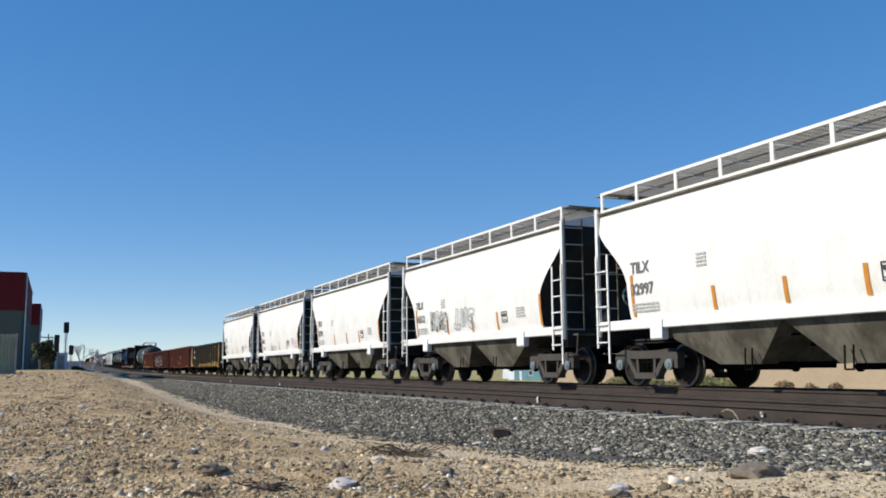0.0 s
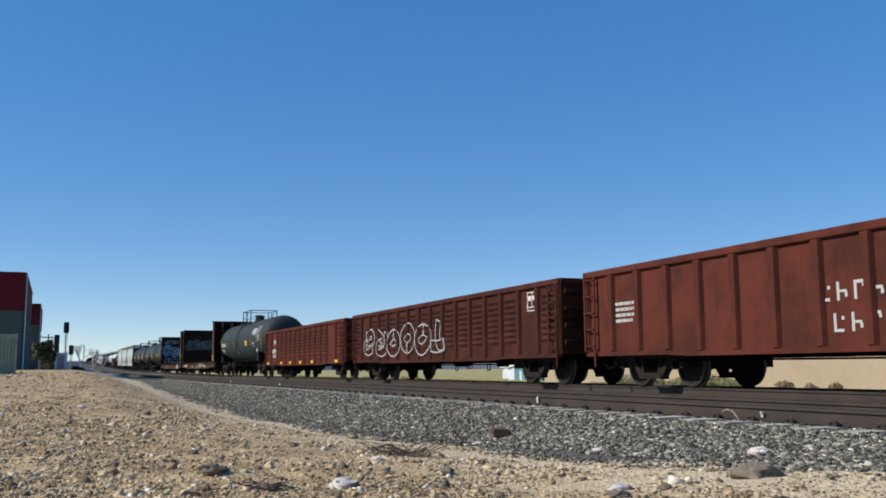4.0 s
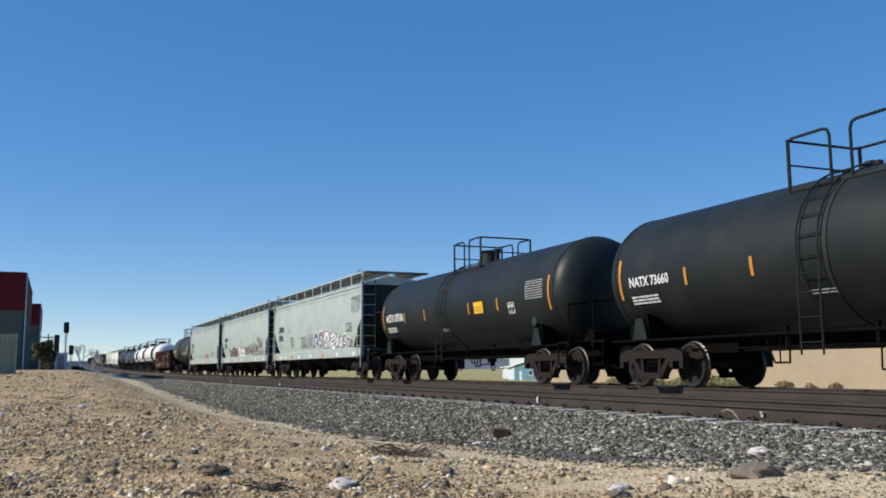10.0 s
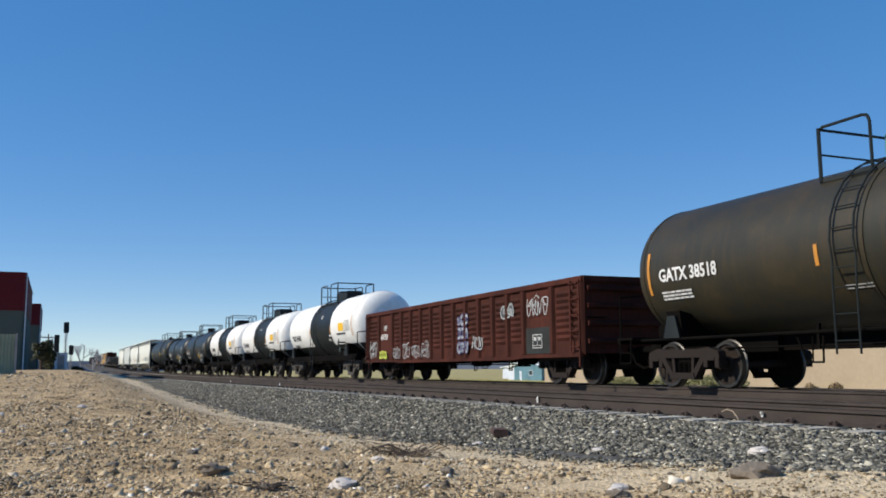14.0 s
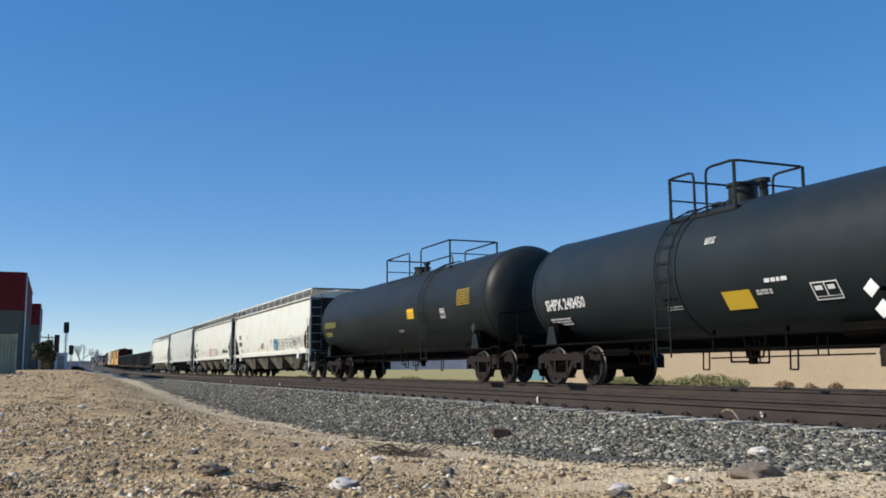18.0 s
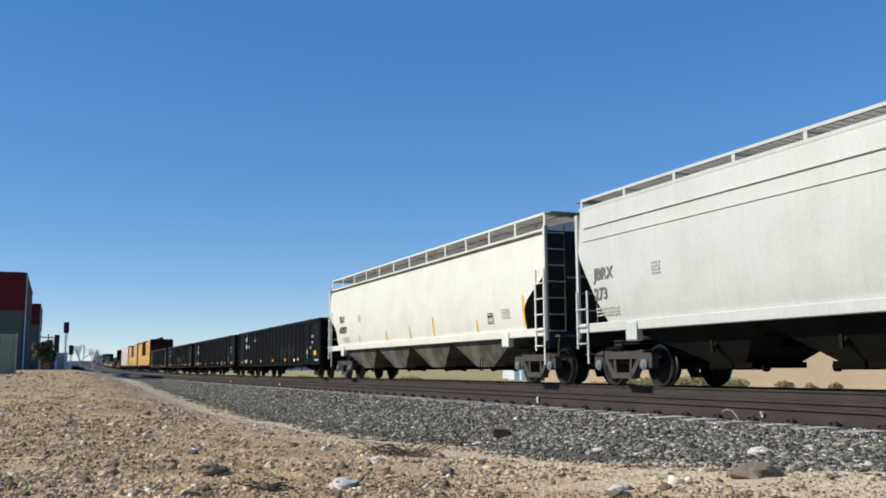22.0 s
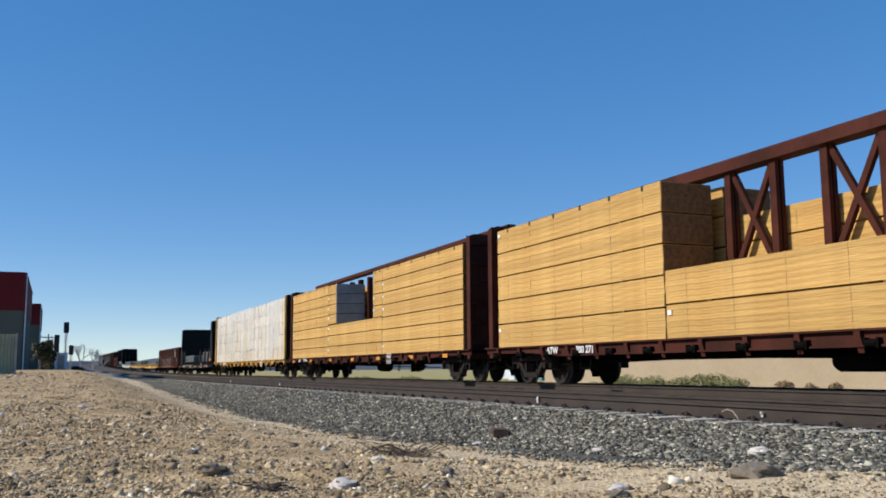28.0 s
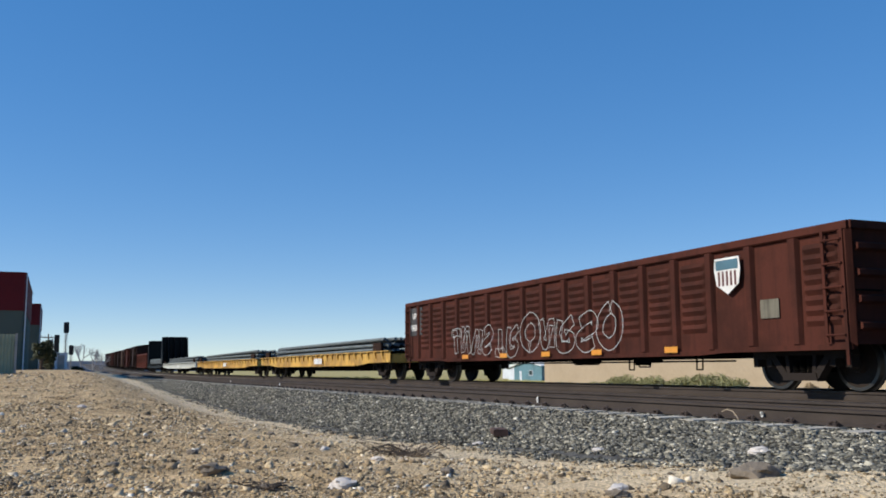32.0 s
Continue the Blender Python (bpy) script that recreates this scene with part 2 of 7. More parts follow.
M_TREELEAF = stuff_mat("dusty_leaf", (0.050, 0.065, 0.035), 0.8, col2=(0.025, 0.032, 0.02), island=0.4)
# pale grey: the distance haze over the bare trees is put into their colour
M_BARE = stuff_mat("hazy_bare_wood", (0.30, 0.29, 0.30), 0.9)
M_BARK = stuff_mat("bark", (0.10, 0.07, 0.05), 0.9)
M_BLUEH = stuff_mat("teal_house_siding", (0.10, 0.21, 0.26), 0.8, scale=0.3)
M_ROOFW = stuff_mat("white_metal_roof", (0.80, 0.84, 0.86), 0.5, scale=0.3)
M_DARKGLASS = stuff_mat("dark_window_glass", (0.03, 0.05, 0.06), 0.1, var=0.05, bump=0)
M_HILL = stuff_mat("hazy_hill", (0.26, 0.29, 0.37), 1.0, col2=(0.22, 0.25, 0.33), scale=0.004, fine=0.02, bump=0, gloss=0.0)


# ---- mesh helpers ----
class Shape:
    """Collects faces of simple solids into one mesh."""

    def __init__(self):
        self.v, self.f = [], []

    def add(self, verts, faces):
        k = len(self.v)
        self.v += [tuple(p) for p in verts]
        self.f += [tuple(i + k for i in f) for f in faces]
        return self

    def box(self, x0, x1, y0, y1, z0, z1):
        return self.add(((x0, y0, z0), (x1, y0, z0), (x1, y1, z0), (x0, y1, z0), (x0, y0, z1), (x1, y0, z1), (x1, y1, z1), (x0, y1, z1)),
                        ((0, 3, 2, 1), (4, 5, 6, 7), (0, 1, 5, 4), (1, 2, 6, 5), (2, 3, 7, 6), (3, 0, 4, 7)))

    def cbox(self, x0, x1, y0, y1, z0, z1, c=0.02):
        """A box whose long edges (along x) are chamfered."""
        pts = [(y0 + c, z0), (y1 - c, z0), (y1, z0 + c), (y1, z1 - c), (y1 - c, z1), (y0 + c, z1), (y0, z1 - c), (y0, z0 + c)]
        return self.prism(pts, "x", x0, x1)

    def prism(self, poly, axis, a, b):
        n = len(poly)
        put = {"x": lambda p, t: (t, p[0], p[1]), "y": lambda p, t: (p[0], t, p[1]), "z": lambda p, t: (p[0], p[1], t)}[axis]
        vs = [put(p, a) for p in poly] + [put(p, b) for p in poly]
        return self.add(vs, [tuple(range(n))[::-1], tuple(range(n, 2 * n))] + [(i, (i + 1) % n, (i + 1) % n + n, i + n) for i in range(n)])

    def cyl(self, p, q, r, n=10, r2=None):
        p, q = Vector(p), Vector(q)
        d = (q - p).normalized()
        a = d.orthogonal().normalized()
        b = d.cross(a)
        r2 = r if r2 is None else r2
        ring = lambda c, rr: [c + (a * math.cos(t) + b * math.sin(t)) * rr for t in (2 * math.pi * i / n for i in range(n))]
        return self.add(ring(p, r) + ring(q, r2), [tuple(range(n))[::-1], tuple(range(n, 2 * n))] + [(i, (i + 1) % n, (i + 1) % n + n, i + n) for i in range(n)])

    def rod(self, pts, r=0.02, n=6):
        for p, q in zip(pts, pts[1:]):
            self.cyl(p, q, r, n)
        return self

    def lathe(self, prof, axis="x", n=28, centre=(0, 0, 0)):
        """prof: (along, radius)."""
        vs, fs = [], []
        for a, r in prof:
            for i in range(n):
                t = 2 * math.pi * i / n
                c, s = r * math.cos(t), r * math.sin(t)
                p = {"x": (a, c, s), "y": (c, a, s), "z": (c, s, a)}[axis]
                vs.append((p[0] + centre[0], p[1] + centre[1], p[2] + centre[2]))
        for j in range(len(prof) - 1):
            for i in range(n):
                fs.append((j * n + i, j * n + (i + 1) % n, (j + 1) * n + (i + 1) % n, (j + 1) * n + i))
        return self.add(vs, fs)

    def strip(self, rows):
        """A sheet through rows of equally many points."""
        w = len(rows[0])
        return self.add([p for r in rows for p in r], [(j * w + i, j * w + i + 1, (j + 1) * w + i + 1, (j + 1) * w + i) for j in range(len(rows) - 1) for i in range(w - 1)])

    def ribbon(self, pts, w, y):
        """A painted stroke in the x-z plane, at depth y."""
        for (x0, z0), (x1, z1) in zip(pts, pts[1:]):
            d = math.hypot(x1 - x0, z1 - z0) or 1
            nx, nz = -(z1 - z0) / d * w / 2, (x1 - x0) / d * w / 2
            self.add(((x0 - nx, y, z0 - nz), (x1 - nx, y, z1 - nz), (x1 + nx, y, z1 + nz), (x0 + nx, y, z0 + nz)), ((0, 1, 2, 3),))
        return self

    def mesh(self, name, smooth=35):
        me = bpy.data.meshes.new(name)
        me.from_pydata(self.v, [], self.f)
        if smooth:
            me.polygons.foreach_set("use_smooth", [True] * len(me.polygons))
            me.set_sharp_from_angle(angle=radians(smooth))
        return me


def part(name, shape, material, parent=None, label="", at=None, smooth=35):
    """Links a shape, or a mesh that alike parts share, as ONE object under a thing or a part."""
    me = shape.mesh(name, smooth) if isinstance(shape, Shape) else shape
    if not me.materials:
        me.materials.append(material)
    ob = new(name, me)
    ob.parent = parent
    if at is not None:
        if isinstance(at, Matrix):
            ob.matrix_basis = at
        else:
            ob.location = at
    return tagged(ob, label) if label else ob


def thing(name, label, category, group="", at=(0, 0, 0), kind=""):
    ob = new(name)
    ob.empty_display_size = 0.5
    ob.location = at
    return tagged(ob, label, category, group, kind)


KEPT = {}


def kept(key, make):
    """The mesh of that key, made once and shared by all alike parts."""
    if key not in KEPT:
        KEPT[key] = make().mesh(str(key[0]) if isinstance(key, tuple) else key)
    return KEPT[key]


def letters(text, height, material, parent, x, z, y, label="", name="lettering", width=1.0, rz=0.0, curve=None):
    """Writing on the side that faces the empty track; x, z: its lower left corner."""
    key = ("lettering", text, round(height, 3), round(width, 3), material.name, round(z, 2) if curve else 0)
    if key not in KEPT:
        cu = bpy.data.curves.new("writing", "FONT")
        cu.body, cu.size, cu.resolution_u, cu.extrude, cu.offset = text, height * 1.4, 2, 0.002, height * 0.035
        tmp = bpy.data.objects.new("writing", cu)
        me = bpy.data.meshes.new_from_object(tmp)
        me.name = "lettering"
        for vert in me.vertices:
            a, b, c = vert.co
            vert.co = (a * width, (curve(z + b) - 0.004 - y if curve else 0) - c, b)
        bpy.data.objects.remove(tmp)
        me.materials.clear()
        me.materials.append(material)
        KEPT[key] = me
    return part(name, KEPT[key], material, parent, label, pose(x, y, z, 0, rz, 0))


def bars(parent, x, z, y, w, h, lines, material, name="small_lettering", fill=0.55, seed=1, curve=None):
    """Small writing that cannot be read: rows of short bars."""
    key = ("stencil_lines", w, h, lines, material.name, seed, round(z, 2) if curve else 0, round(y, 3) if curve else 0)

    def make():
        rnd, s = random.Random(seed), Shape()
        step = h / lines
        for i in range(lines):
            a = 0.0
            while a < w - 0.04:
                b = min(a + rnd.uniform(0.05, 0.22), w)
                s.box(a, b, -0.003, 0.003, i * step, i * step + step * fill)
                a = b + 0.03
        return drape(s, curve, z, y)
    return tagged(part(name, kept(key, make), material, parent, "", (x, y, z)), kind="stuff")


def drape(s, curve, z, y):
    """Lays a flat shape on the curved side."""
    if curve:
        s.v = [(a, b + curve(z + c) - 0.004 - y, c) for a, b, c in s.v]
    return s


def plate(parent, name, x0, x1, z0, z1, y, material, label="", curve=None):
    return part(name, kept((name, round(x1 - x0, 3), round(z1 - z0, 3), material.name, round(z0, 2) if curve else 0), lambda: drape(Shape().box(0, x1 - x0, -0.004, 0.004, 0, z1 - z0), curve, z0, y)), material, parent, label, (x0, y, z0))


def chart(parent, x, z, y, w=0.55, h=0.6, material=None, curve=None):
    """A framed stencil panel with small squares."""
    def make():
        s, t = Shape(), min(0.022, w * 0.06)
        s.box(0, w, -0.003, 0.003, 0, t).box(0, w, -0.003, 0.003, h - t, h).box(0, t, -0.003, 0.003, t, h - t).box(w - t, w, -0.003, 0.003, t, h - t)
        s.box(w * 0.48, w * 0.52, -0.003, 0.003, h * 0.2, h - t).box(w * 0.12, w * 0.4, -0.003, 0.003, h * 0.55, h * 0.8).box(w * 0.6, w * 0.85, -0.003, 0.003, h * 0.55, h * 0.8).box(t, w - t, -0.003, 0.003, h * 0.18, h * 0.22)
        return drape(s, curve, z, y)
    return tagged(part("test_panel", kept(("test_panel", w, h, (material or M_MARK).name, (round(z, 2), round(y, 2)) if curve else 0), make), material or M_MARK, parent, "", (x, y, z)), kind="stuff")


GLYPHS = (((0.85, 0.8), (0.3, 1.0), (0.0, 0.7), (0.5, 0.5), (0.95, 0.25), (0.5, 0.0), (0.05, 0.15)),
          ((0.0, 0.95), (0.5, 1.0), (1.0, 0.92), (0.6, 0.9), (0.5, 0.5), (0.45, 0.0)),
          ((0.1, 0.0), (0.15, 0.6), (0.45, 1.0), (0.8, 0.6), (0.9, 0.05), (0.6, 0.4), (0.25, 0.38)),
          ((0.5, 1.0), (0.05, 0.75), (0.05, 0.25), (0.5, 0.0), (0.95, 0.3), (0.9, 0.75), (0.5, 0.98)),
          ((0.1, 1.0), (0.1, 0.5), (0.15, 0.0), (0.2, 0.45), (0.85, 0.95), (0.35, 0.5), (0.95, 0.02)),
          ((0.95, 0.9), (0.3, 0.95), (0.1, 0.55), (0.65, 0.52), (0.1, 0.45), (0.25, 0.05), (0.95, 0.1)),
          ((0.05, 0.0), (0.12, 0.9), (0.45, 0.35), (0.6, 0.1), (0.8, 0.6), (0.92, 1.0)),
          ((0.1, 0.0), (0.1, 0.95), (0.7, 1.0), (0.85, 0.7), (0.3, 0.5), (0.9, 0.02)))


def spline(pts, per=5):
    """A smooth line through the points."""
    out = []
    for i in range(len(pts) - 1):
        p0, p1, p2, p3 = pts[max(i - 1, 0)], pts[i], pts[i + 1], pts[min(i + 2, len(pts) - 1)]
        for j in range(per):
            t = j / per
            out.append(tuple(0.5 * (2 * b + (c - a) * t + (2 * a - 5 * b + 4 * c - d) * t * t + (3 * b - a - 3 * c + d) * t ** 3) for a, b, c, d in zip(p0, p1, p2, p3)))
    return out + [tuple(pts[-1])]


def offsets(pts, half):
    """The two edges of a band of that half width along the line."""
    a, b = [], []
    for i, (x, z) in enumerate(pts):
        q, r = pts[max(i - 1, 0)], pts[min(i + 1, len(pts) - 1)]
        d = math.hypot(r[0] - q[0], r[1] - q[1]) or 1
        nx, nz = -(r[1] - q[1]) / d * half, (r[0] - q[0]) / d * half
        a.append((x + nx, z + nz)), b.append((x - nx, z - nz))
    return a, b


def scrawl(parent, x0, x1, z0, z1, y, colour, seed, letters_n=6, w=0.05, fill=None, lean=0.12, curve=None, label=""):
    """A sprayed tag that cannot be read: a flowing line, or fat block strokes, hollow or filled with a second colour."""
    rnd = random.Random(seed)
    dx, h = (x1 - x0) / letters_n, z1 - z0
    at = (lambda pz: y) if curve is None else curve

    def band(target, pts, half, proud):
        a, b = offsets(pts, half)
        target.strip([[(px, at(pz) - proud, pz) for px, pz in side] for side in (b, a)])

    s = Shape()
    fat = min(dx, h) * (0.15 if fill == "hollow" else 0.19)
    flow = []
    for i in range(letters_n):
        g, flip, over = rnd.choice(GLYPHS), rnd.random() < 0.6, rnd.random() < 0.5
        g = [(1 - u_ if flip else u_, 1 - v_ if over else v_) for u_, v_ in g]
        gw, gh, lift = dx * (rnd.uniform(0.70, 0.85) if fill else rnd.uniform(0.8, 1.15)), h * rnd.uniform(0.80, 1.0) - (2 * fat if fill else 0), (h * rnd.uniform(0, 0.08) + (fat if fill else 0))
        pts = [(x0 + i * dx + dx * 0.1 + u_ * gw + lean * v_ * gh + rnd.uniform(-0.05, 0.05) * dx, z0 + lift + v_ * gh) for u_, v_ in g]
        if fill:
            line = spline(pts)
            a, b = offsets(line, fat)
            if fill != "hollow":
                f = Shape()
                band(f, line, fat, 0.004 + 0.001 * i)
                part("graffiti_letter", f, SPRAY[fill], parent, "", smooth=0)
            ring = a + [((a[-1][0] + b[-1][0]) / 2, (a[-1][1] + b[-1][1]) / 2)] + b[::-1] + a[:1]
            band(s, ring, w / 2, 0.013)
        else:
            flow += pts
    if flow:
        band(s, spline(flow), w / 2, 0.012)
        for _ in range(max(1, letters_n // 3)):      # quick ticks and an underline
            px = rnd.uniform(x0, x1 - dx)
            pz = rnd.uniform(z0, z1)
            band(s, spline([(px, pz), (px + dx * 0.5, pz + h * rnd.uniform(-0.1, 0.2)), (px + dx, pz + h * rnd.uniform(-0.1, 0.1))]), w * 0.4, 0.014)
    return part("graffiti", s, SPRAY[colour], parent, label, smooth=0)


# ---- railway: where the track runs ----
def bend(x):
    """How far the far end of the line swings away from the empty track and rises."""
    d = max(0.0, -x - 50.0)
    k = d * d if d < 190 else 190 * 190 + 380 * (d - 190)
    return 5.2e-5 * k, 2.6e-5 * k

# ---- railway cars: shared running gear ----
MOVING = []     # (thing, its place along the train)
ROLLING = []    # (wheelset, place of its axle along the train)
SIDE = -1.53    # the car side that faces the empty track


def wheelset_shape():
    s = Shape()
    for k in (-1, 1):
        prof = [(0.655, 0.10), (0.66, 0.14), (0.70, 0.16), (0.705, 0.36), (0.68, 0.40), (0.665, 0.495), (0.70, 0.495), (0.715, 0.462), (0.80, 0.452), (0.80, 0.395), (0.765, 0.37), (0.745, 0.17), (0.82, 0.14), (0.82, 0.0)]
        s.lathe([(k * a, r) for a, r in prof], "y", 32)
    s.cyl((0, -0.98, 0), (0, 0.98, 0), 0.085, 12)
    for k in (-1, 1):       # balance pockets in the plate
        s.cyl((0.25, k * 0.75, 0), (0.25, k * 0.772, 0), 0.05, 8)
    return s


def wheelset_mesh():
    """The wheelset with its bright rolling surface as a second material."""
    if "wheelset" not in KEPT:
        me = wheelset_shape().mesh("wheelset")
        me.materials.append(M_WHEEL)
        me.materials.append(M_TREAD)
        for p in me.polygons:
            if all(math.hypot(me.vertices[i].co.x, me.vertices[i].co.z) > 0.39 and abs(me.vertices[i].co.y) > 0.699 for i in p.vertices):
                p.material_index = 1
        KEPT["wheelset"] = me
    return KEPT["wheelset"]


def side_frame_shape():
    s = Shape()
    t = 0.09
    top = [(-1.14, 0.60), (-1.08, 0.56), (-0.74, 0.60), (-0.60, 0.60), (0.60, 0.60), (0.74, 0.60), (1.08, 0.56), (1.14, 0.60), (1.10, 0.72), (0.80, 0.80), (0.45, 0.77), (-0.45, 0.77), (-0.80, 0.80), (-1.10, 0.72)]
    s.prism(top, "y", -t, t)
    for k in (-1, 1):
        s.prism([(k * 1.12, 0.40), (k * 1.12, 0.62), (k * 1.00, 0.62), (k * 1.00, 0.40)], "y", -t, t)
        s.prism([(k * 0.78, 0.40), (k * 0.78, 0.62), (k * 0.68, 0.62), (k * 0.66, 0.42)], "y", -t, t)
        s.prism([(k * 0.74, 0.62), (k * 0.60, 0.64), (k * 0.26, 0.24), (k * 0.36, 0.16)], "y", -t, t)
        s.prism([(k * 0.36, 0.62), (k * 0.28, 0.62), (k * 0.25, 0.28), (k * 0.33, 0.28)], "y", -t * 0.8, t * 0.8)
        s.box(k * 0.889 - 0.11, k * 0.889 + 0.11, -0.10, 0.10, 0.54, 0.61)
    s.prism([(-0.40, 0.17), (0.40, 0.17), (0.36, 0.30), (-0.36, 0.30)], "y", -t * 1.25, t * 1.25)
    return s


def bolster_shape():
    s = Shape()
    s.prism([(-1.12, 0.52), (1.12, 0.52), (1.12, 0.66), (0.5, 0.72), (-0.5, 0.72), (-1.12, 0.66)], "x", -0.19, 0.19)
    s.cyl((0, 0, 0.70), (0, 0, 0.84), 0.2, 14)
    for k in (-1, 1):
        s.box(k * 0.50 - 0.05, k * 0.50 + 0.05, -0.75, 0.75, 0.36, 0.46)      # brake beams
        s.box(k * 0.40 - 0.02, k * 0.40 + 0.02, -0.05, 0.05, 0.30, 0.70)
    return s


def spring_shape():
    prof = []
    for j in range(6):
        z = 0.30 + j * 0.036
        prof += [(z, 0.052), (z + 0.018, 0.075)]
    return Shape().lathe([(0.30, 0.0)] + prof + [(0.52, 0.052), (0.52, 0.0)], "z", 10)


def coupler_shape():
    s = Shape()
    s.cbox(-0.55, 0.22, -0.07, 0.07, 0.76, 0.90, 0.02)
    s.prism([(0.18, -0.13), (0.46, -0.16), (0.50, -0.05), (0.40, 0.02), (0.46, 0.12), (0.30, 0.16), (0.18, 0.12)], "z", 0.68, 0.96)
    s.rod([(0.28, -0.1, 0.72), (0.22, -0.25, 0.55), (0.42, -0.27, 0.42), (0.55, -0.22, 0.50)], 0.025, 6)
    return s


def running_gear(car, length, inset, mat=None, caps=True, sill=(0.62, 0.98), sill_w=0.28):
    """Two trucks, two couplers, the centre sill and the brake gear."""
    mat = mat or M_TRUCK
    for k in (-1, 1):
        x = k * (length / 2 - inset)
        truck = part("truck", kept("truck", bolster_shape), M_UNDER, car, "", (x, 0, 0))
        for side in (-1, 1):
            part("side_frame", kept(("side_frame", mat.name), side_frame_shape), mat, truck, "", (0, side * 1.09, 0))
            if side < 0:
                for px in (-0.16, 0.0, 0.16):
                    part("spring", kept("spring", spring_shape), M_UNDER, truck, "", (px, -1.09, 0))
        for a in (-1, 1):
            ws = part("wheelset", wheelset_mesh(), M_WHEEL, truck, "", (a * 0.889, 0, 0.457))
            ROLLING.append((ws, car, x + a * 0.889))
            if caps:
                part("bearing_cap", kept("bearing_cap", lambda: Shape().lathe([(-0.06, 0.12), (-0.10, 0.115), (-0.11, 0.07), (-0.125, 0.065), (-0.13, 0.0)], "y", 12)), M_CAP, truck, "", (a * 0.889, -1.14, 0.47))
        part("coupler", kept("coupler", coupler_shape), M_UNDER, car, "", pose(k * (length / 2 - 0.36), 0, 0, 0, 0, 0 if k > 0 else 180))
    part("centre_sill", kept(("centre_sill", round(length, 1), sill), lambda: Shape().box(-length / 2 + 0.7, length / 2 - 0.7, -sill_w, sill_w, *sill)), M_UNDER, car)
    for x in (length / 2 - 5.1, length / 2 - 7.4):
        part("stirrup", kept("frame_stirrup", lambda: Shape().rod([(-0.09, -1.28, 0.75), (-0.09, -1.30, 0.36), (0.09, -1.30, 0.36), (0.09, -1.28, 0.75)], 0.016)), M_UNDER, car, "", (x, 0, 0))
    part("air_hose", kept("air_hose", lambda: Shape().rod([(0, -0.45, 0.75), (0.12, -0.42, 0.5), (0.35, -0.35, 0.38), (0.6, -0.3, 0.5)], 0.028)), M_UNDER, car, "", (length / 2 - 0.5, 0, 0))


def brake_rig(car, x, z=0.62, pipes=True):
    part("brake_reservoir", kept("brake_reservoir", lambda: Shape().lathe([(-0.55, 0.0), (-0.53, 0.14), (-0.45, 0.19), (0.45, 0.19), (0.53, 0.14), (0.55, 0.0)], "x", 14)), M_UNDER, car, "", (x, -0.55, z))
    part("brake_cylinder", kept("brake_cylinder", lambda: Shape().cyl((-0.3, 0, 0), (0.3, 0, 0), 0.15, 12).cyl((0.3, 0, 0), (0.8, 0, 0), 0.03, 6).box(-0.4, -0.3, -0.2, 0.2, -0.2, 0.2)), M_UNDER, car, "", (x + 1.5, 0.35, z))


def sill_step_shape():
    return Shape().rod([(-0.2, -1.5, 1.0), (-0.2, -1.52, 0.5), (0.2, -1.52, 0.5), (0.2, -1.5, 1.0)], 0.018).rod([(-0.2, -1.52, 0.72), (0.2, -1.52, 0.72)], 0.015)


def ladder_shape(z0, z1, w, step=0.42, r=0.018, low=0.0):
    s = Shape()
    for a in (0, w):
        s.box(a - 0.03, a + 0.03, -0.012, 0.012, z0 - (low if a else 0), z1)
    z = z0 + 0.12
    while z < z1 - 0.05:
        s.cyl((0, -0.03, z), (w, -0.03, z), r, 6)
        z += step
    return s


# ---- covered hoppers ----
def hopper_profile(z, z0, z1, bulge):
    """Half width of the shell at that height."""
    t = (z - z0) / (z1 - z0)
    return 1.42 + bulge * math.sin(math.pi * min(max(t, 0), 1) ** 0.8) ** 0.8


def grating(x0, x1, y0, y1, z, side):
    """An open-mesh walkway: bearing bars along the car and cross bars, with sky between them."""
    sh, n = Shape(), 16
    for i in range(n):
        y = y0 + (y1 - y0) * (i + 0.5) / n
        sh.box(x0, x1, y - 0.011, y + 0.011, z - 0.03, z)
    m = int((x1 - x0) / 0.20)
    for i in range(m + 1):
        x = x0 + (x1 - x0) * i / m
        sh.box(x - 0.012, x + 0.012, y0, y1, z - 0.022, z - 0.004)
    return sh.box(x0, x1, side * 0.95 - 0.02, side * 0.95 + 0.02, z - 0.07, z - 0.03)


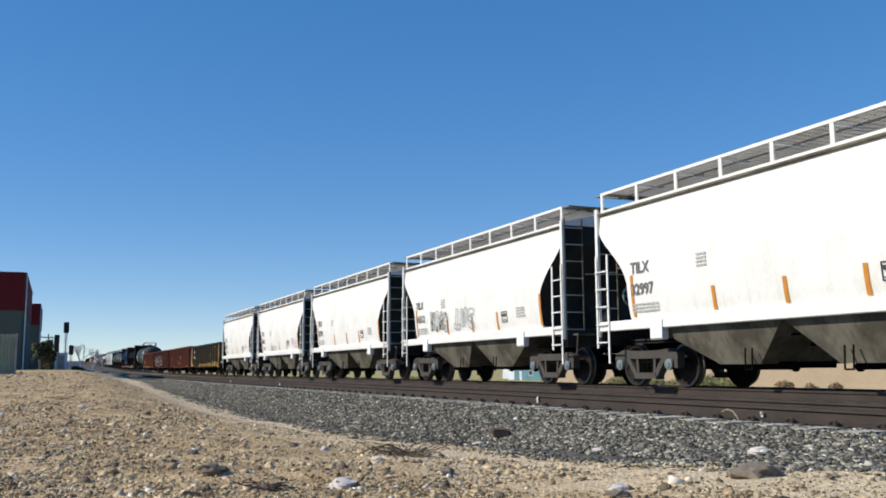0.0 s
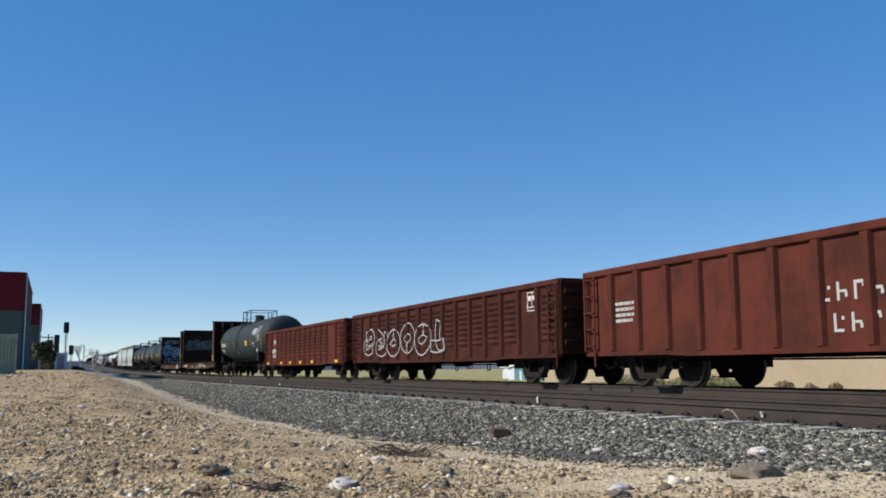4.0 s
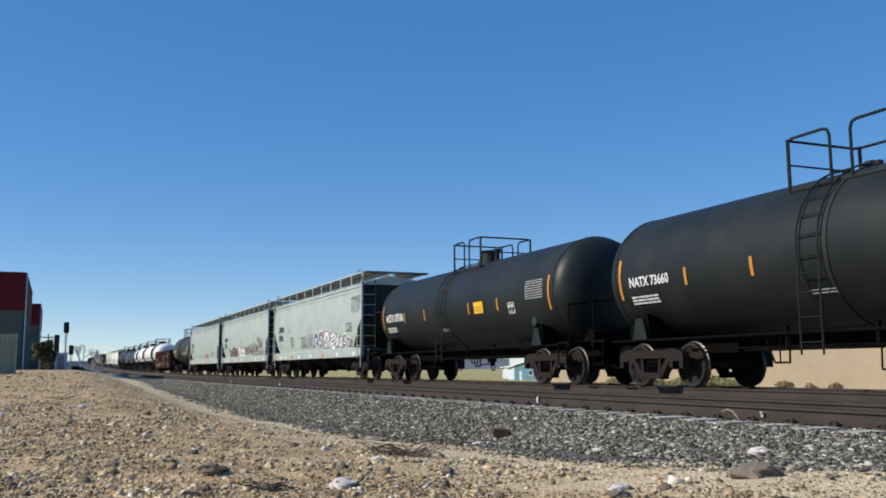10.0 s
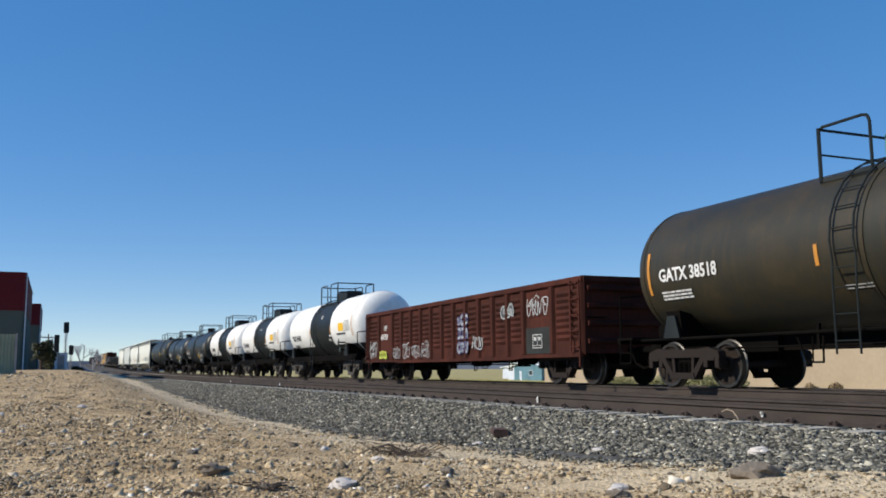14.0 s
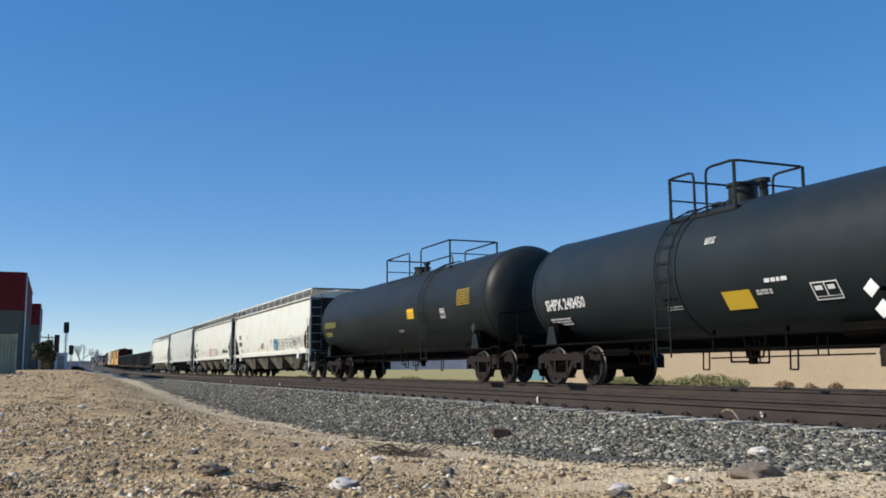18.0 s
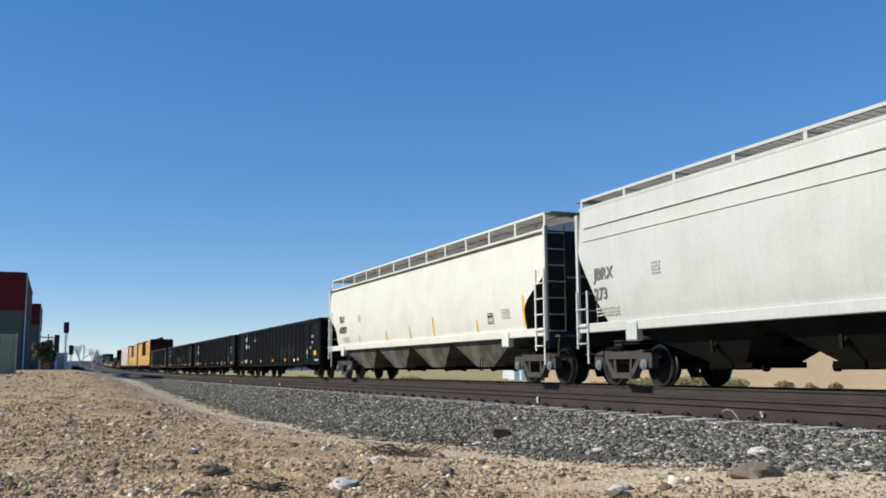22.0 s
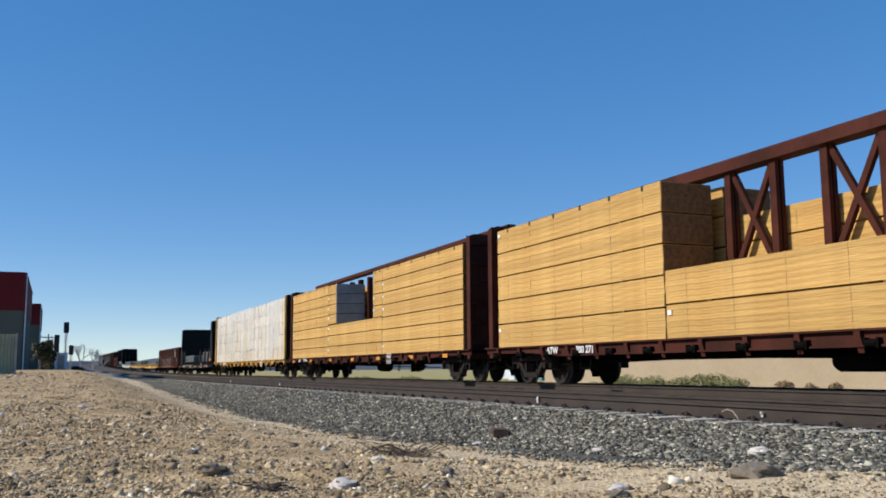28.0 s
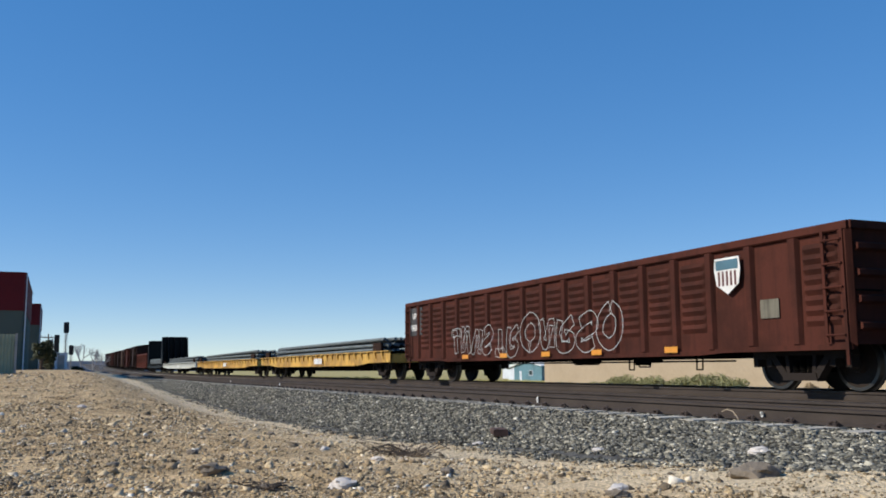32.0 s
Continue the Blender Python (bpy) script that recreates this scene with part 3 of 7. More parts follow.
def covered_hopper(name, s, length, label, body, bays, style, marks=None, tags=(), stripes=(), gap=0.78, group="covered hoppers"):
    car = thing(name, label, "freight car", group)
    MOVING.append((car, s))
    half = length / 2 - gap
    z0, z1 = {"curved": (1.43, 3.99), "straight": (1.30, 3.92), "angled": (1.43, 4.20)}[style]
    bulge = 0.11 if style != "straight" else 0.09
    cut = 1.12 if style == "curved" else (1.25 if style == "straight" else 1.1)
    zk = (3.5 if bays < 4 else 2.8) if style == "curved" else (2.55 if style == "straight" else 3.1)
    levels = [z0 + (z1 - z0) * i / 16 for i in range(17)]

    def reach(z):
        if z >= zk:
            return half - 0.06
        t = (zk - z) / (zk - z0)
        if style == "curved":
            return half - 0.06 - cut * (math.sin(min(t / 0.66, 1.0) * math.pi / 2) ** 1.35)
        return half - 0.06 - cut * t

    key = (name, round(length, 1), style)
    for side in (-1, 1):
        def side_sheet(side=side):
            sh, cols = Shape(), 25
            rows = []
            for z in levels:
                r = reach(z)
                rows.append([(-r + 2 * r * i / (cols - 1), side * hopper_profile(z, z0, z1, bulge), z) for i in range(cols)])
            return sh.strip(rows)
        part("side_sheet", kept(("side_sheet", side, body.name) + key, side_sheet), body, car)
        part("side_sill", kept(("side_sill", side, body.name) + key, lambda: Shape().cbox(-half, half, min(side * 1.40, side * 1.53), max(side * 1.40, side * 1.53), z0 - (0.21 if style != "straight" else 0.38), z0 + 0.005, 0.015)), body, car)

    def end_sheet(k):
        rows = [[(k * (reach(z) - 0.004), y * hopper_profile(z, z0, z1, bulge) * 0.998, z) for y in (-1, -0.5, 0, 0.5, 1)] for z in levels]
        return Shape().strip(rows)
    # both ends are near black, whatever colour the sides have
    for k in (-1, 1):
        part("end_sheet", kept(("end_sheet", k) + key, lambda: end_sheet(k)), M_CHARCOAL, car)
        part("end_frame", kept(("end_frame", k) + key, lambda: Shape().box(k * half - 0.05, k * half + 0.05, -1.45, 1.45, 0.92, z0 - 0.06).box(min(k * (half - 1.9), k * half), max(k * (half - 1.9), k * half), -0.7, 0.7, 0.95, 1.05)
                                                   .prism([(k * (half - 2.1), 1.05), (k * (half - 0.35), 1.05), (k * (half - 0.25), 2.4), (k * (half - 0.35), 2.4)], "y", -0.06, 0.06)), M_CHARCOAL, car)

    def roof():
        w = hopper_profile(z1, z0, z1, bulge)
        arc = [(-w - 0.015, z1 - 0.05), (-w - 0.015, z1 + 0.02)] + [(-w + 2 * w * i / 12, z1 + 0.02 + (0.33 if style != "angled" else 0.17) * math.sin(math.pi * (0.07 + 0.86 * i / 12)) - 0.07) for i in range(1, 12)] + [(w + 0.015, z1 + 0.02), (w + 0.015, z1 - 0.05)]
        return Shape().strip([[(x, y, z) for y, z in arc] for x in (-half + 0.02, half - 0.02)]).add([(-half + 0.02, y, z) for y, z in arc], (tuple(range(len(arc))),)).add([(half - 0.02, y, z) for y, z in arc], (tuple(range(len(arc))),))
    part("roof", kept(("roof", body.name) + key, roof), body, car)
    if style == "straight":
        part("roof_seam", kept(("roof_seam",) + key, lambda: Shape().box(-half + 0.05, half - 0.05, -1.47, -1.44, z1 - 0.27, z1 - 0.25).box(-half + 0.05, half - 0.05, -1.475, -1.44, z1 - 0.12, z1 - 0.09)), body, car)
    elif style == "angled":
        part("roof_seam", kept(("roof_seam",) + key, lambda: Shape().box(-half + 0.3, half - 0.3, -1.528, -1.48, 3.37, 3.385).box(-half + 0.3, half - 0.3, -1.520, -1.44, 3.69, 3.702)), body, car)
    else:
        part("eave_bead", kept(("eave_bead",) + key, lambda: Shape().cyl((-half, -1.47, z1 - 0.08), (half, -1.47, z1 - 0.08), 0.035, 8)), M_BAY, car)
    # hatches along the roof
    n = max(3, bays * 3)
    for i in range(n):
        x = -half + 1.0 + (2 * half - 2.0) * i / (n - 1)
        part("roof_hatch", kept("roof_hatch", lambda: Shape().lathe([(0, 0.38), (0.12, 0.38), (0.17, 0.30), (0.18, 0.0)], "z", 12)), body, car, "", (x, 0, 4.18))
    # running boards on brackets
    zb = 4.40
    for side in (-1, 1):
        a, b = sorted((side * 1.40, side * 0.12))
        part("running_board", kept(("running_board", side) + key, lambda: grating(-half + 0.1, half - 0.1, a, b, zb, side)), M_GRATEDK if style == "straight" else M_GRATE, car)
        part("board_edge", kept(("board_edge", side, body.name) + key, lambda: Shape().box(-half + 0.1, half - 0.1, side * 1.42 - 0.015, side * 1.42 + 0.015, zb - 0.035, zb + 0.025)), body, car)
        m = 9 if length < 14 else (11 if length < 20 else 13)
        for i in range(m):
            x = -half + 0.14 + (2 * half - 0.28) * i / (m - 1)
            if side < 0:
                part("board_bracket", kept(("board_bracket", body.name), lambda: Shape().box(-0.045, 0.045, -1.43, -1.40, 3.98, 4.37).box(-0.02, 0.02, -1.43, -0.7, 4.33, 4.37)), body, car, "", (x, 0, 0))
    for k in (-1, 1):
        part("crossover_board", kept(("crossover_board",), lambda: Shape().box(-0.28, 0.28, -1.4, 1.4, 4.385, 4.41)), M_GRATE, car, "", (k * (half - 0.1), 0, 0))
        # side and end ladders
        part("side_ladder", kept(("side_ladder", body.name, style), lambda: ladder_shape(0.85, 2.95 if style == "curved" else 2.2, 0.45, 0.40, low=0.35)), body, car, "", (k * (half - 0.02) - (0.45 if k > 0 else 0), -1.55, 0))
        part("corner_post", kept(("corner_post", body.name), lambda: Shape().box(-0.05, 0.05, -0.03, 0.03, 1.10, 4.05)), body, car, "", (k * (half - 0.02), -1.50, 0))
        part("end_ladder", kept(("end_ladder", body.name), lambda: Shape().rod([(0, -1.45, 1.1), (0, -1.45, 4.1)], 0.02).rod([(0, -0.95, 1.1), (0, -0.95, 4.1)], 0.02).add([], [])), M_BAY, car, "", (k * (half + 0.03), 0, 0))
        for i in range(7):
            part("rung", kept("end_rung", lambda: Shape().cyl((0, -1.45, 0), (0, -0.95, 0), 0.016, 6)), M_GREY, car, "", (k * (half + 0.05), 0, 1.35 + i * 0.42))
        part("hand_rail", kept("end_hand_rail", lambda: Shape().rod([(0, -0.9, 0), (0, 1.3, 0.06)], 0.016)), M_GREY, car, "", (k * (half + 0.06), 0, 2.72))
        if style != "straight":
            part("jacking_pad", kept(("jacking_pad", body.name), lambda: Shape().cbox(-0.2, 0.2, -1.56, -1.40, 0.98, 1.40, 0.03).cyl((0.03, -1.565, 1.15), (0.03, -1.56, 1.15), 0.035, 8)), body, car, "", (k * (length / 2 - 3.0), 0, 0))
        part("brake_platform", kept("brake_platform", lambda: Shape().box(-0.05, 0.3, -1.3, -0.3, 1.20, 1.24).rod([(0.3, -1.3, 1.22), (0.3, -1.35, 0.75), (0.32, -0.9, 0.62)], 0.016)), M_BAY, car, "", pose(k * half, 0, 0, 0, 0, 0 if k > 0 else 180))
        if style == "straight":
            part("grab_rail", kept(("grab_rail", body.name), lambda: Shape().rod([(0, -1.45, 3.85), (0.12, -1.45, 4.2), (0.45, -1.43, 4.55), (1.0, -1.42, 4.45)], 0.025)), M_GRATE, car, "", pose(k * half, 0, 0, 0, 0, 180) @ Matrix.Diagonal((1, -1, 1, 1)) if k > 0 else pose(k * half, 0, 0))
    part("brake_wheel", kept("brake_wheel", lambda: Shape().lathe([(0.0, 0.24), (0.02, 0.27), (0.04, 0.24), (0.02, 0.21), (0.0, 0.24)], "x", 16).rod([(0.02, -0.24, 0), (0.02, 0.24, 0)], 0.015).rod([(0.02, 0, -0.24), (0.02, 0, 0.24)], 0.015)), M_GREY, car, "", (half + 0.16, 0.35, 2.2))
    # hopper bays between the trucks
    inner = 2 * (length / 2 - 3.45)
    bl = inner / bays
    zt = z0 - 0.19

    def bay_shape(first, last):
        sh = Shape()
        a, b = -bl / 2 - (0.75 if first else 0), bl / 2 + (0.75 if last else 0)
        ga, gb = (-min(0.55, bl * 0.2), min(0.55, bl * 0.2)) if style == "curved" else (-0.42, 0.42)
        zb_, y1, y2 = 0.46, 1.40, 1.08 if style == "curved" else 0.66
        top = [(a, -y1, zt), (b, -y1, zt), (b, y1, zt), (a, y1, zt)]
        low = [(ga, -y2, zb_), (gb, -y2, zb_), (gb, y2, zb_), (ga, y2, zb_)]
        return sh.add(top + low, ((0, 1, 5, 4), (1, 2, 6, 5), (2, 3, 7, 6), (3, 0, 4, 7), (4, 5, 6, 7), (3, 2, 1, 0)))
    for i in range(bays):
        x = -inner / 2 + (i + 0.5) * bl
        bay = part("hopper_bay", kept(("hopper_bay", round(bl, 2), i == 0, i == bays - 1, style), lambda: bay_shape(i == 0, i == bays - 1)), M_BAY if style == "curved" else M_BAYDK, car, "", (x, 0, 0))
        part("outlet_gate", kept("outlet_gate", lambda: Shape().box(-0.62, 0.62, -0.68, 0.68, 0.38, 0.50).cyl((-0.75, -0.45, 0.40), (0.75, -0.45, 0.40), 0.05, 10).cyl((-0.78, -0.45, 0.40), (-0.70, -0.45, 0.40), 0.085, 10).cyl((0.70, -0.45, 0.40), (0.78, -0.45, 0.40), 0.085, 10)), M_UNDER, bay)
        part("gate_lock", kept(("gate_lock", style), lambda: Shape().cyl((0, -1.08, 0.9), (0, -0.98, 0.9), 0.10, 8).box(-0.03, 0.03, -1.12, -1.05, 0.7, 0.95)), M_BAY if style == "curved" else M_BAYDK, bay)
    running_gear(car, length, 2.05, M_TRUCK if style != "straight" else M_TRUCKR, style != "straight", (0.78, 1.04))
    brake_rig(car, -length / 2 + 3.6, 0.75)
    part("train_line", kept(("train_line", round(length, 1)), lambda: Shape().rod([(-half, -0.9, 0.98), (half, -0.9, 0.98)], 0.02)), M_UNDER, car)
    ys = lambda z: -hopper_profile(z, z0, z1, bulge) - 0.012
    if marks:
        x = -half + {"curved": 1.36 if bays == 2 else 2.12, "straight": 1.25, "angled": 0.78}[style]
        ink = M_INKG if bays == 2 or style == "angled" else M_INK
        lx = x - (0.46 if bays == 4 and style == "curved" else 0.0)
        big = 0.32 if style == "straight" else 0.27 if bays > 2 else 0.24
        letters(marks[0], big, ink, car, lx, 2.42, ys(2.6), width=0.95, curve=ys)
        letters(marks[1], big, ink, car, lx - 0.02, 1.96, ys(2.3), width=0.95, curve=ys)
        bars(car, x, 1.58, ys(1.6), 0.9, 0.22, 3, M_FAINT, curve=ys)
        bars(car, x + 2.2, 2.35, ys(2.4), 0.3, 0.3, 4, M_FAINT, seed=4, curve=ys)
    for k, (fx, zz, h, m) in enumerate(stripes):
        x = -half + fx * 2 * half
        part("reflector_stripe", kept(("reflector_stripe", h, m.name), lambda: Shape().strip([[(-0.05, -hopper_profile(z0 + 0.06 + h * i / 6, z0, z1, bulge) - 0.01, z0 + 0.06 + h * i / 6), (0.05, -hopper_profile(z0 + 0.06 + h * i / 6, z0, z1, bulge) - 0.01, z0 + 0.06 + h * i / 6)] for i in range(7)])), m, car, "", (x, 0, 0))
    chart(car, half - 3.4, z0 + 0.25, ys(z0 + 0.5), 0.34, 0.30, M_INK, ys)
    bars(car, half - 2.5, z0 + 0.35, ys(z0 + 0.5), 0.5, 0.3, 4, M_FAINT, seed=9, curve=ys)
    for (x0, x1, za, zb2, colour, seed, n, w, fill) in tags:
        scrawl(car, -half + x0 * 2 * half, -half + x1 * 2 * half, za, zb2, -1.6, colour, seed, n, w, fill, curve=ys)
    if style == "straight":
        for i, fx in enumerate((0.03, 0.11, 0.18, 0.26, 0.36, 0.5, 0.63, 0.78, 0.93)):
            plate(car, "reflector", -half + fx * 2 * half, -half + fx * 2 * half + (0.26 if i % 3 else 0.4), 0.98, 1.13, -1.537, M_MARK if i % 3 else M_ORANGE)
    return car


# ---- gondolas ----
def gondola(name, s, length, label, body, ribs, z1=2.55, corrugated=False, sill=None, chord=None, gap=0.62, gear=None, inside=None, group="open gondolas", ends=()):
    car = thing(name, label, "freight car", group)
    MOVING.append((car, s))
    half = length / 2 - gap
    key = (name, round(length, 1), ribs, body.name)
    zs, zm = 0.68, 0.64
    # ribs: ends gives the widths of the panels at each end, the rest are even
    edge = [0.06]
    for e in ends:
        edge.append(edge[-1] + e)
    even = ribs - 1 - 2 * len(ends)
    pitch = (2 * half - 2 * edge[-1]) / even
    ribx = [-half + e for e in edge[:-1]] + [-half + edge[-1] + pitch * i for i in range(even + 1)] + [half - e for e in reversed(edge[:-1])]
    body2 = chord or body
    for side in (-1, 1):
        y0, y1 = sorted((side * 1.44, side * 1.475))
        out = [(-half, zs), (-half + 3.0, zs), (-half + 3.7, zm), (half - 3.7, zm), (half - 3.0, zs), (half, zs), (half, z1), (-half, z1)]
        part("side_plate", kept(("side_plate", side) + key, lambda: Shape().prism(out, "y", y0, y1)), body, car)
        part("top_chord", kept(("top_chord", side, body2.name) + key, lambda: Shape().cbox(-half - 0.04, half + 0.04, side * 1.485 - 0.065, side * 1.485 + 0.065, z1 - 0.02, z1 + 0.13, 0.02)), body2, car)
        part("bottom_chord", kept(("bottom_chord", side) + key, lambda: Shape().prism([(-half, zs - 0.01), (-half + 3.0, zs - 0.01), (-half + 3.7, zm - 0.01), (half - 3.7, zm - 0.01), (half - 3.0, zs - 0.01), (half, zs - 0.01), (half, zs + 0.08), (half - 2.9, zs + 0.08), (half - 3.6, zm + 0.08), (-half + 3.6, zm + 0.08), (-half + 2.9, zs + 0.08), (-half, zs + 0.08)], "y", min(side * 1.47, side * 1.52), max(side * 1.47, side * 1.52))), sill or body, car)
        for i in range(ribs):
            x = ribx[i]
            low = zs if abs(x) > half - 3.2 else zm
            part("rib", kept(("rib", side, z1, low, body.name), lambda: Shape().add([(-0.11, side * 1.47, low + 0.04), (0.11, side * 1.47, low + 0.04), (0.055, side * 1.545, low + 0.10), (-0.055, side * 1.545, low + 0.10), (-0.13, side * 1.47, z1), (0.13, side * 1.47, z1), (0.075, side * 1.56, z1 - 0.02), (-0.075, side * 1.56, z1 - 0.02)],
                                                                                          ((0, 1, 2, 3), (4, 7, 6, 5), (0, 4, 5, 1), (1, 5, 6, 2), (2, 6, 7, 3), (3, 7, 4, 0)))), body, car, "", (x, 0, 0), smooth=0)
        if corrugated and side < 0:
            for i in range(ribs - 1):
                xc, wide = (ribx[i] + ribx[i + 1]) / 2, ribx[i + 1] - ribx[i]
                if i in corrugated:
                    continue
                part("corrugated_panel", kept(("corrugated_panel", round(wide, 2), body.name), lambda: corrugation(wide - 0.34, zm + 0.42, z1 - 0.16)), body, car, "", (xc, 0, 0))
    for k in (-1, 1):
        part("end_wall", kept(("end_wall", k) + key, lambda: Shape().box(k * half - 0.03, k * half + 0.03, -1.47, 1.47, 0.75, z1 + 0.06).box(k * half - 0.07, k * half + 0.09, -1.5, 1.5, z1, z1 + 0.13)), body, car)
        for j in range(4):
            part("end_rib", kept(("end_rib", body.name), lambda: Shape().prism([(0, 0), (0.12, 0.05), (0.12, 0.13), (0, 0.18)], "y", -1.40, 1.40)), body, car, "", pose(k * half, 0, 0.95 + j * 0.42, 0, 0, 0 if k > 0 else 180))
        if body is not M_BLACK:
            part("corner_ladder", kept(("corner_ladder", body.name, round(z1, 1)), lambda: ladder_shape(0.78, z1, 0.4, 0.38, low=0.35)), body, car, "", (k * (half - 0.05) - (0.4 if k > 0 else 0), -1.57, 0))
        part("end_grab", kept("end_grab", lambda: Shape().rod([(0, -1.4, 0), (0.08, -1.4, 0), (0.08, -0.9, 0), (0, -0.9, 0)], 0.016)), M_UNDER, car, "", pose(k * half, 0, 1.6, 0, 0, 0 if k > 0 else 180))
    part("floor", kept(("gondola_floor", round(length, 1)), lambda: Shape().box(-half, half, -1.44, 1.44, 0.86, 0.98)), inside or M_DKRUST, car)
    for i in range(7):
        part("cross_bearer", kept("cross_bearer", lambda: Shape().prism([(-1.42, 0.64), (1.42, 0.64), (1.42, 0.86), (-1.42, 0.86)], "x", -0.06, 0.06)), M_UNDER, car, "", (-half + 4.0 + (2 * half - 8) * i / 6, 0, 0))
    running_gear(car, length, 2.6, gear or M_TRUCKR, False, (0.58, 0.86))
    brake_rig(car, 0.5, 0.66)
    part("brake_pipe", kept(("brake_pipe", round(length, 1)), lambda: Shape().rod([(-half + 3, -1.25, 0.55), (half - 3, -1.25, 0.52)], 0.018).rod([(half - 6.0, -1.3, 0.62), (half - 6.0, -1.3, 0.42), (half - 5.6, -1.3, 0.42), (half - 5.6, -1.3, 0.62)], 0.015)), M_UNDER, car)
    return car, half, pitch


def corrugation(w, z0, z1):
    """Pressed horizontal flutes with rounded, tapered ends."""
    n = 8
    h = (z1 - z0) / n
    prof = [(z0 + h * (j + t), d) for j in range(n) for t, d in ((0.0, 0), (0.25, 0.45), (0.5, 1), (0.8, 0.75))] + [(z1, 0)]
    return Shape().strip([[(fx * w, -1.477 - 0.055 * amp * d, z) for z, d in prof] for fx, amp in ((-0.5, 0), (-0.46, 0.7), (-0.40, 1), (0.40, 1), (0.46, 0.7), (0.5, 0))])


# ---- tank cars ----
def tank_car(name, s, length, label, shell, R=1.42, zc=2.40, bands=(), marks=None, mark_mat=None, stripe_mat=None, long_rail=False, cap=None, gear=None, group="tank cars", tags=(), placard=M_AMBER, dome=0.34, low=False, plat=None, plat_w=None, diamond=M_TANKG, spots=None):
    car = thing(name, label, "freight car", group)
    MOVING.append((car, s))
    half = length / 2 - 0.80
    key = (name, round(length, 1), round(R, 2))
    hd = 0.62
    cyl = half - hd
    n = 48
    cuts = [-cyl] + [b for b in bands] + [cyl]
    for i, (a, b) in enumerate(zip(cuts, cuts[1:])):
        m = shell if not bands or i % 2 == 0 else M_TANK
        part("tank_shell", kept(("tank_shell", round(b - a, 2), round(R, 2), m.name), lambda: Shape().lathe([(0, R), (b - a, R)], "x", n, (0, 0, zc))), m, car, "", (a, 0, 0))
    for k in (-1, 1):
        prof = [(0.0, R)] + [(hd * math.sin(t), R * max(math.cos(t), 0.0) ** 0.66) for t in (i * math.pi / 2 / 12 for i in range(1, 13))]
        part("tank_head", kept(("tank_head", k, round(R, 2), shell.name), lambda: Shape().lathe([(k * a, r) for a, r in prof], "x", n, (0, 0, zc))), shell, car, "", (k * cyl, 0, 0))
        part("head_seam", kept(("head_seam", round(R, 2), shell.name), lambda: Shape().lathe([(-0.03, R), (-0.03, R + 0.012), (0.03, R + 0.012), (0.03, R)], "x", n, (0, 0, zc))), shell, car, "", (k * cyl, 0, 0))
        x = k * (length / 2 - 2.3)
        saddle = [(-1.30, 0.98), (1.30, 0.98), (1.36, 1.55), (1.05, zc - math.sqrt(R * R - 1.05 ** 2) + 0.02), (0.5, zc - R + 0.10), (-0.5, zc - R + 0.10), (-1.05, zc - math.sqrt(R * R - 1.05 ** 2) + 0.02), (-1.36, 1.55)]
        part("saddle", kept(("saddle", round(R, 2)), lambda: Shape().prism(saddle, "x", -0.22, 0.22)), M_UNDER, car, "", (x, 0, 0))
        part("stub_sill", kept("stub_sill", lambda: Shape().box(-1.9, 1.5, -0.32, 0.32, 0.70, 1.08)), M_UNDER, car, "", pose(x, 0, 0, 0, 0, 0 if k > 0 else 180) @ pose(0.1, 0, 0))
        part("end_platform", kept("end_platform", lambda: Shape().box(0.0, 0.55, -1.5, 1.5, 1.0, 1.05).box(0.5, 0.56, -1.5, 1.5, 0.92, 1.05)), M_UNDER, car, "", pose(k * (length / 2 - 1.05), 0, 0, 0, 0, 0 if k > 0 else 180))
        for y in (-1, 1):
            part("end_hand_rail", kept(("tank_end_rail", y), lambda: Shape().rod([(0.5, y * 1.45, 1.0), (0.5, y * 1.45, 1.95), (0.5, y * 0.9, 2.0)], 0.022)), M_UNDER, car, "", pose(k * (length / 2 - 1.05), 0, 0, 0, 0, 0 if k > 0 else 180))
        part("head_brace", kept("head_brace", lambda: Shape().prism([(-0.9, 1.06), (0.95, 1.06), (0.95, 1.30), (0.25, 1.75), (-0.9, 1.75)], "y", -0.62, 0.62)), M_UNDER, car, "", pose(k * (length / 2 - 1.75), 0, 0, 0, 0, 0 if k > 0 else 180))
        part("step", kept("sill_step", sill_step_shape), M_UNDER, car, "", (k * (length / 2 - 0.8), 0, 0))
        part("bolster_web", kept(("bolster_web",), lambda: Shape().prism([(-0.26, 1.0), (0.26, 1.0), (0.12, 1.45), (-0.12, 1.45)], "y", -1.42, -1.36)), M_TANK, car, "", (x, 0, 0))
    for side in (-1, 1):
        part("side_rail", kept(("side_rail", side, round(length, 1)), lambda: Shape().cyl((-length / 2 + 1.2, side * 1.36, 0.98), (length / 2 - 1.2, side * 1.36, 0.98), 0.032, 8)), M_UNDER, car)
    # dome, platform and its railing at the middle
    zt = zc + R
    part("manway", kept(("manway", dome), lambda: Shape().lathe([(-0.08, 0.36), (0.06, 0.36), (0.06, 0.30), (dome, 0.30), (dome, 0.34), (dome + 0.06, 0.34), (dome + 0.09, 0.0)], "z", 18)), cap or M_TANK, car, "", (0.15, 0, zt))
    part("valve", kept("tank_valve", lambda: Shape().cyl((0, 0, -0.05), (0, 0, 0.30), 0.09, 10).cyl((0, 0, 0.30), (0, 0, 0.38), 0.14, 10)), M_TANK, car, "", (0.85, -0.1, zt))
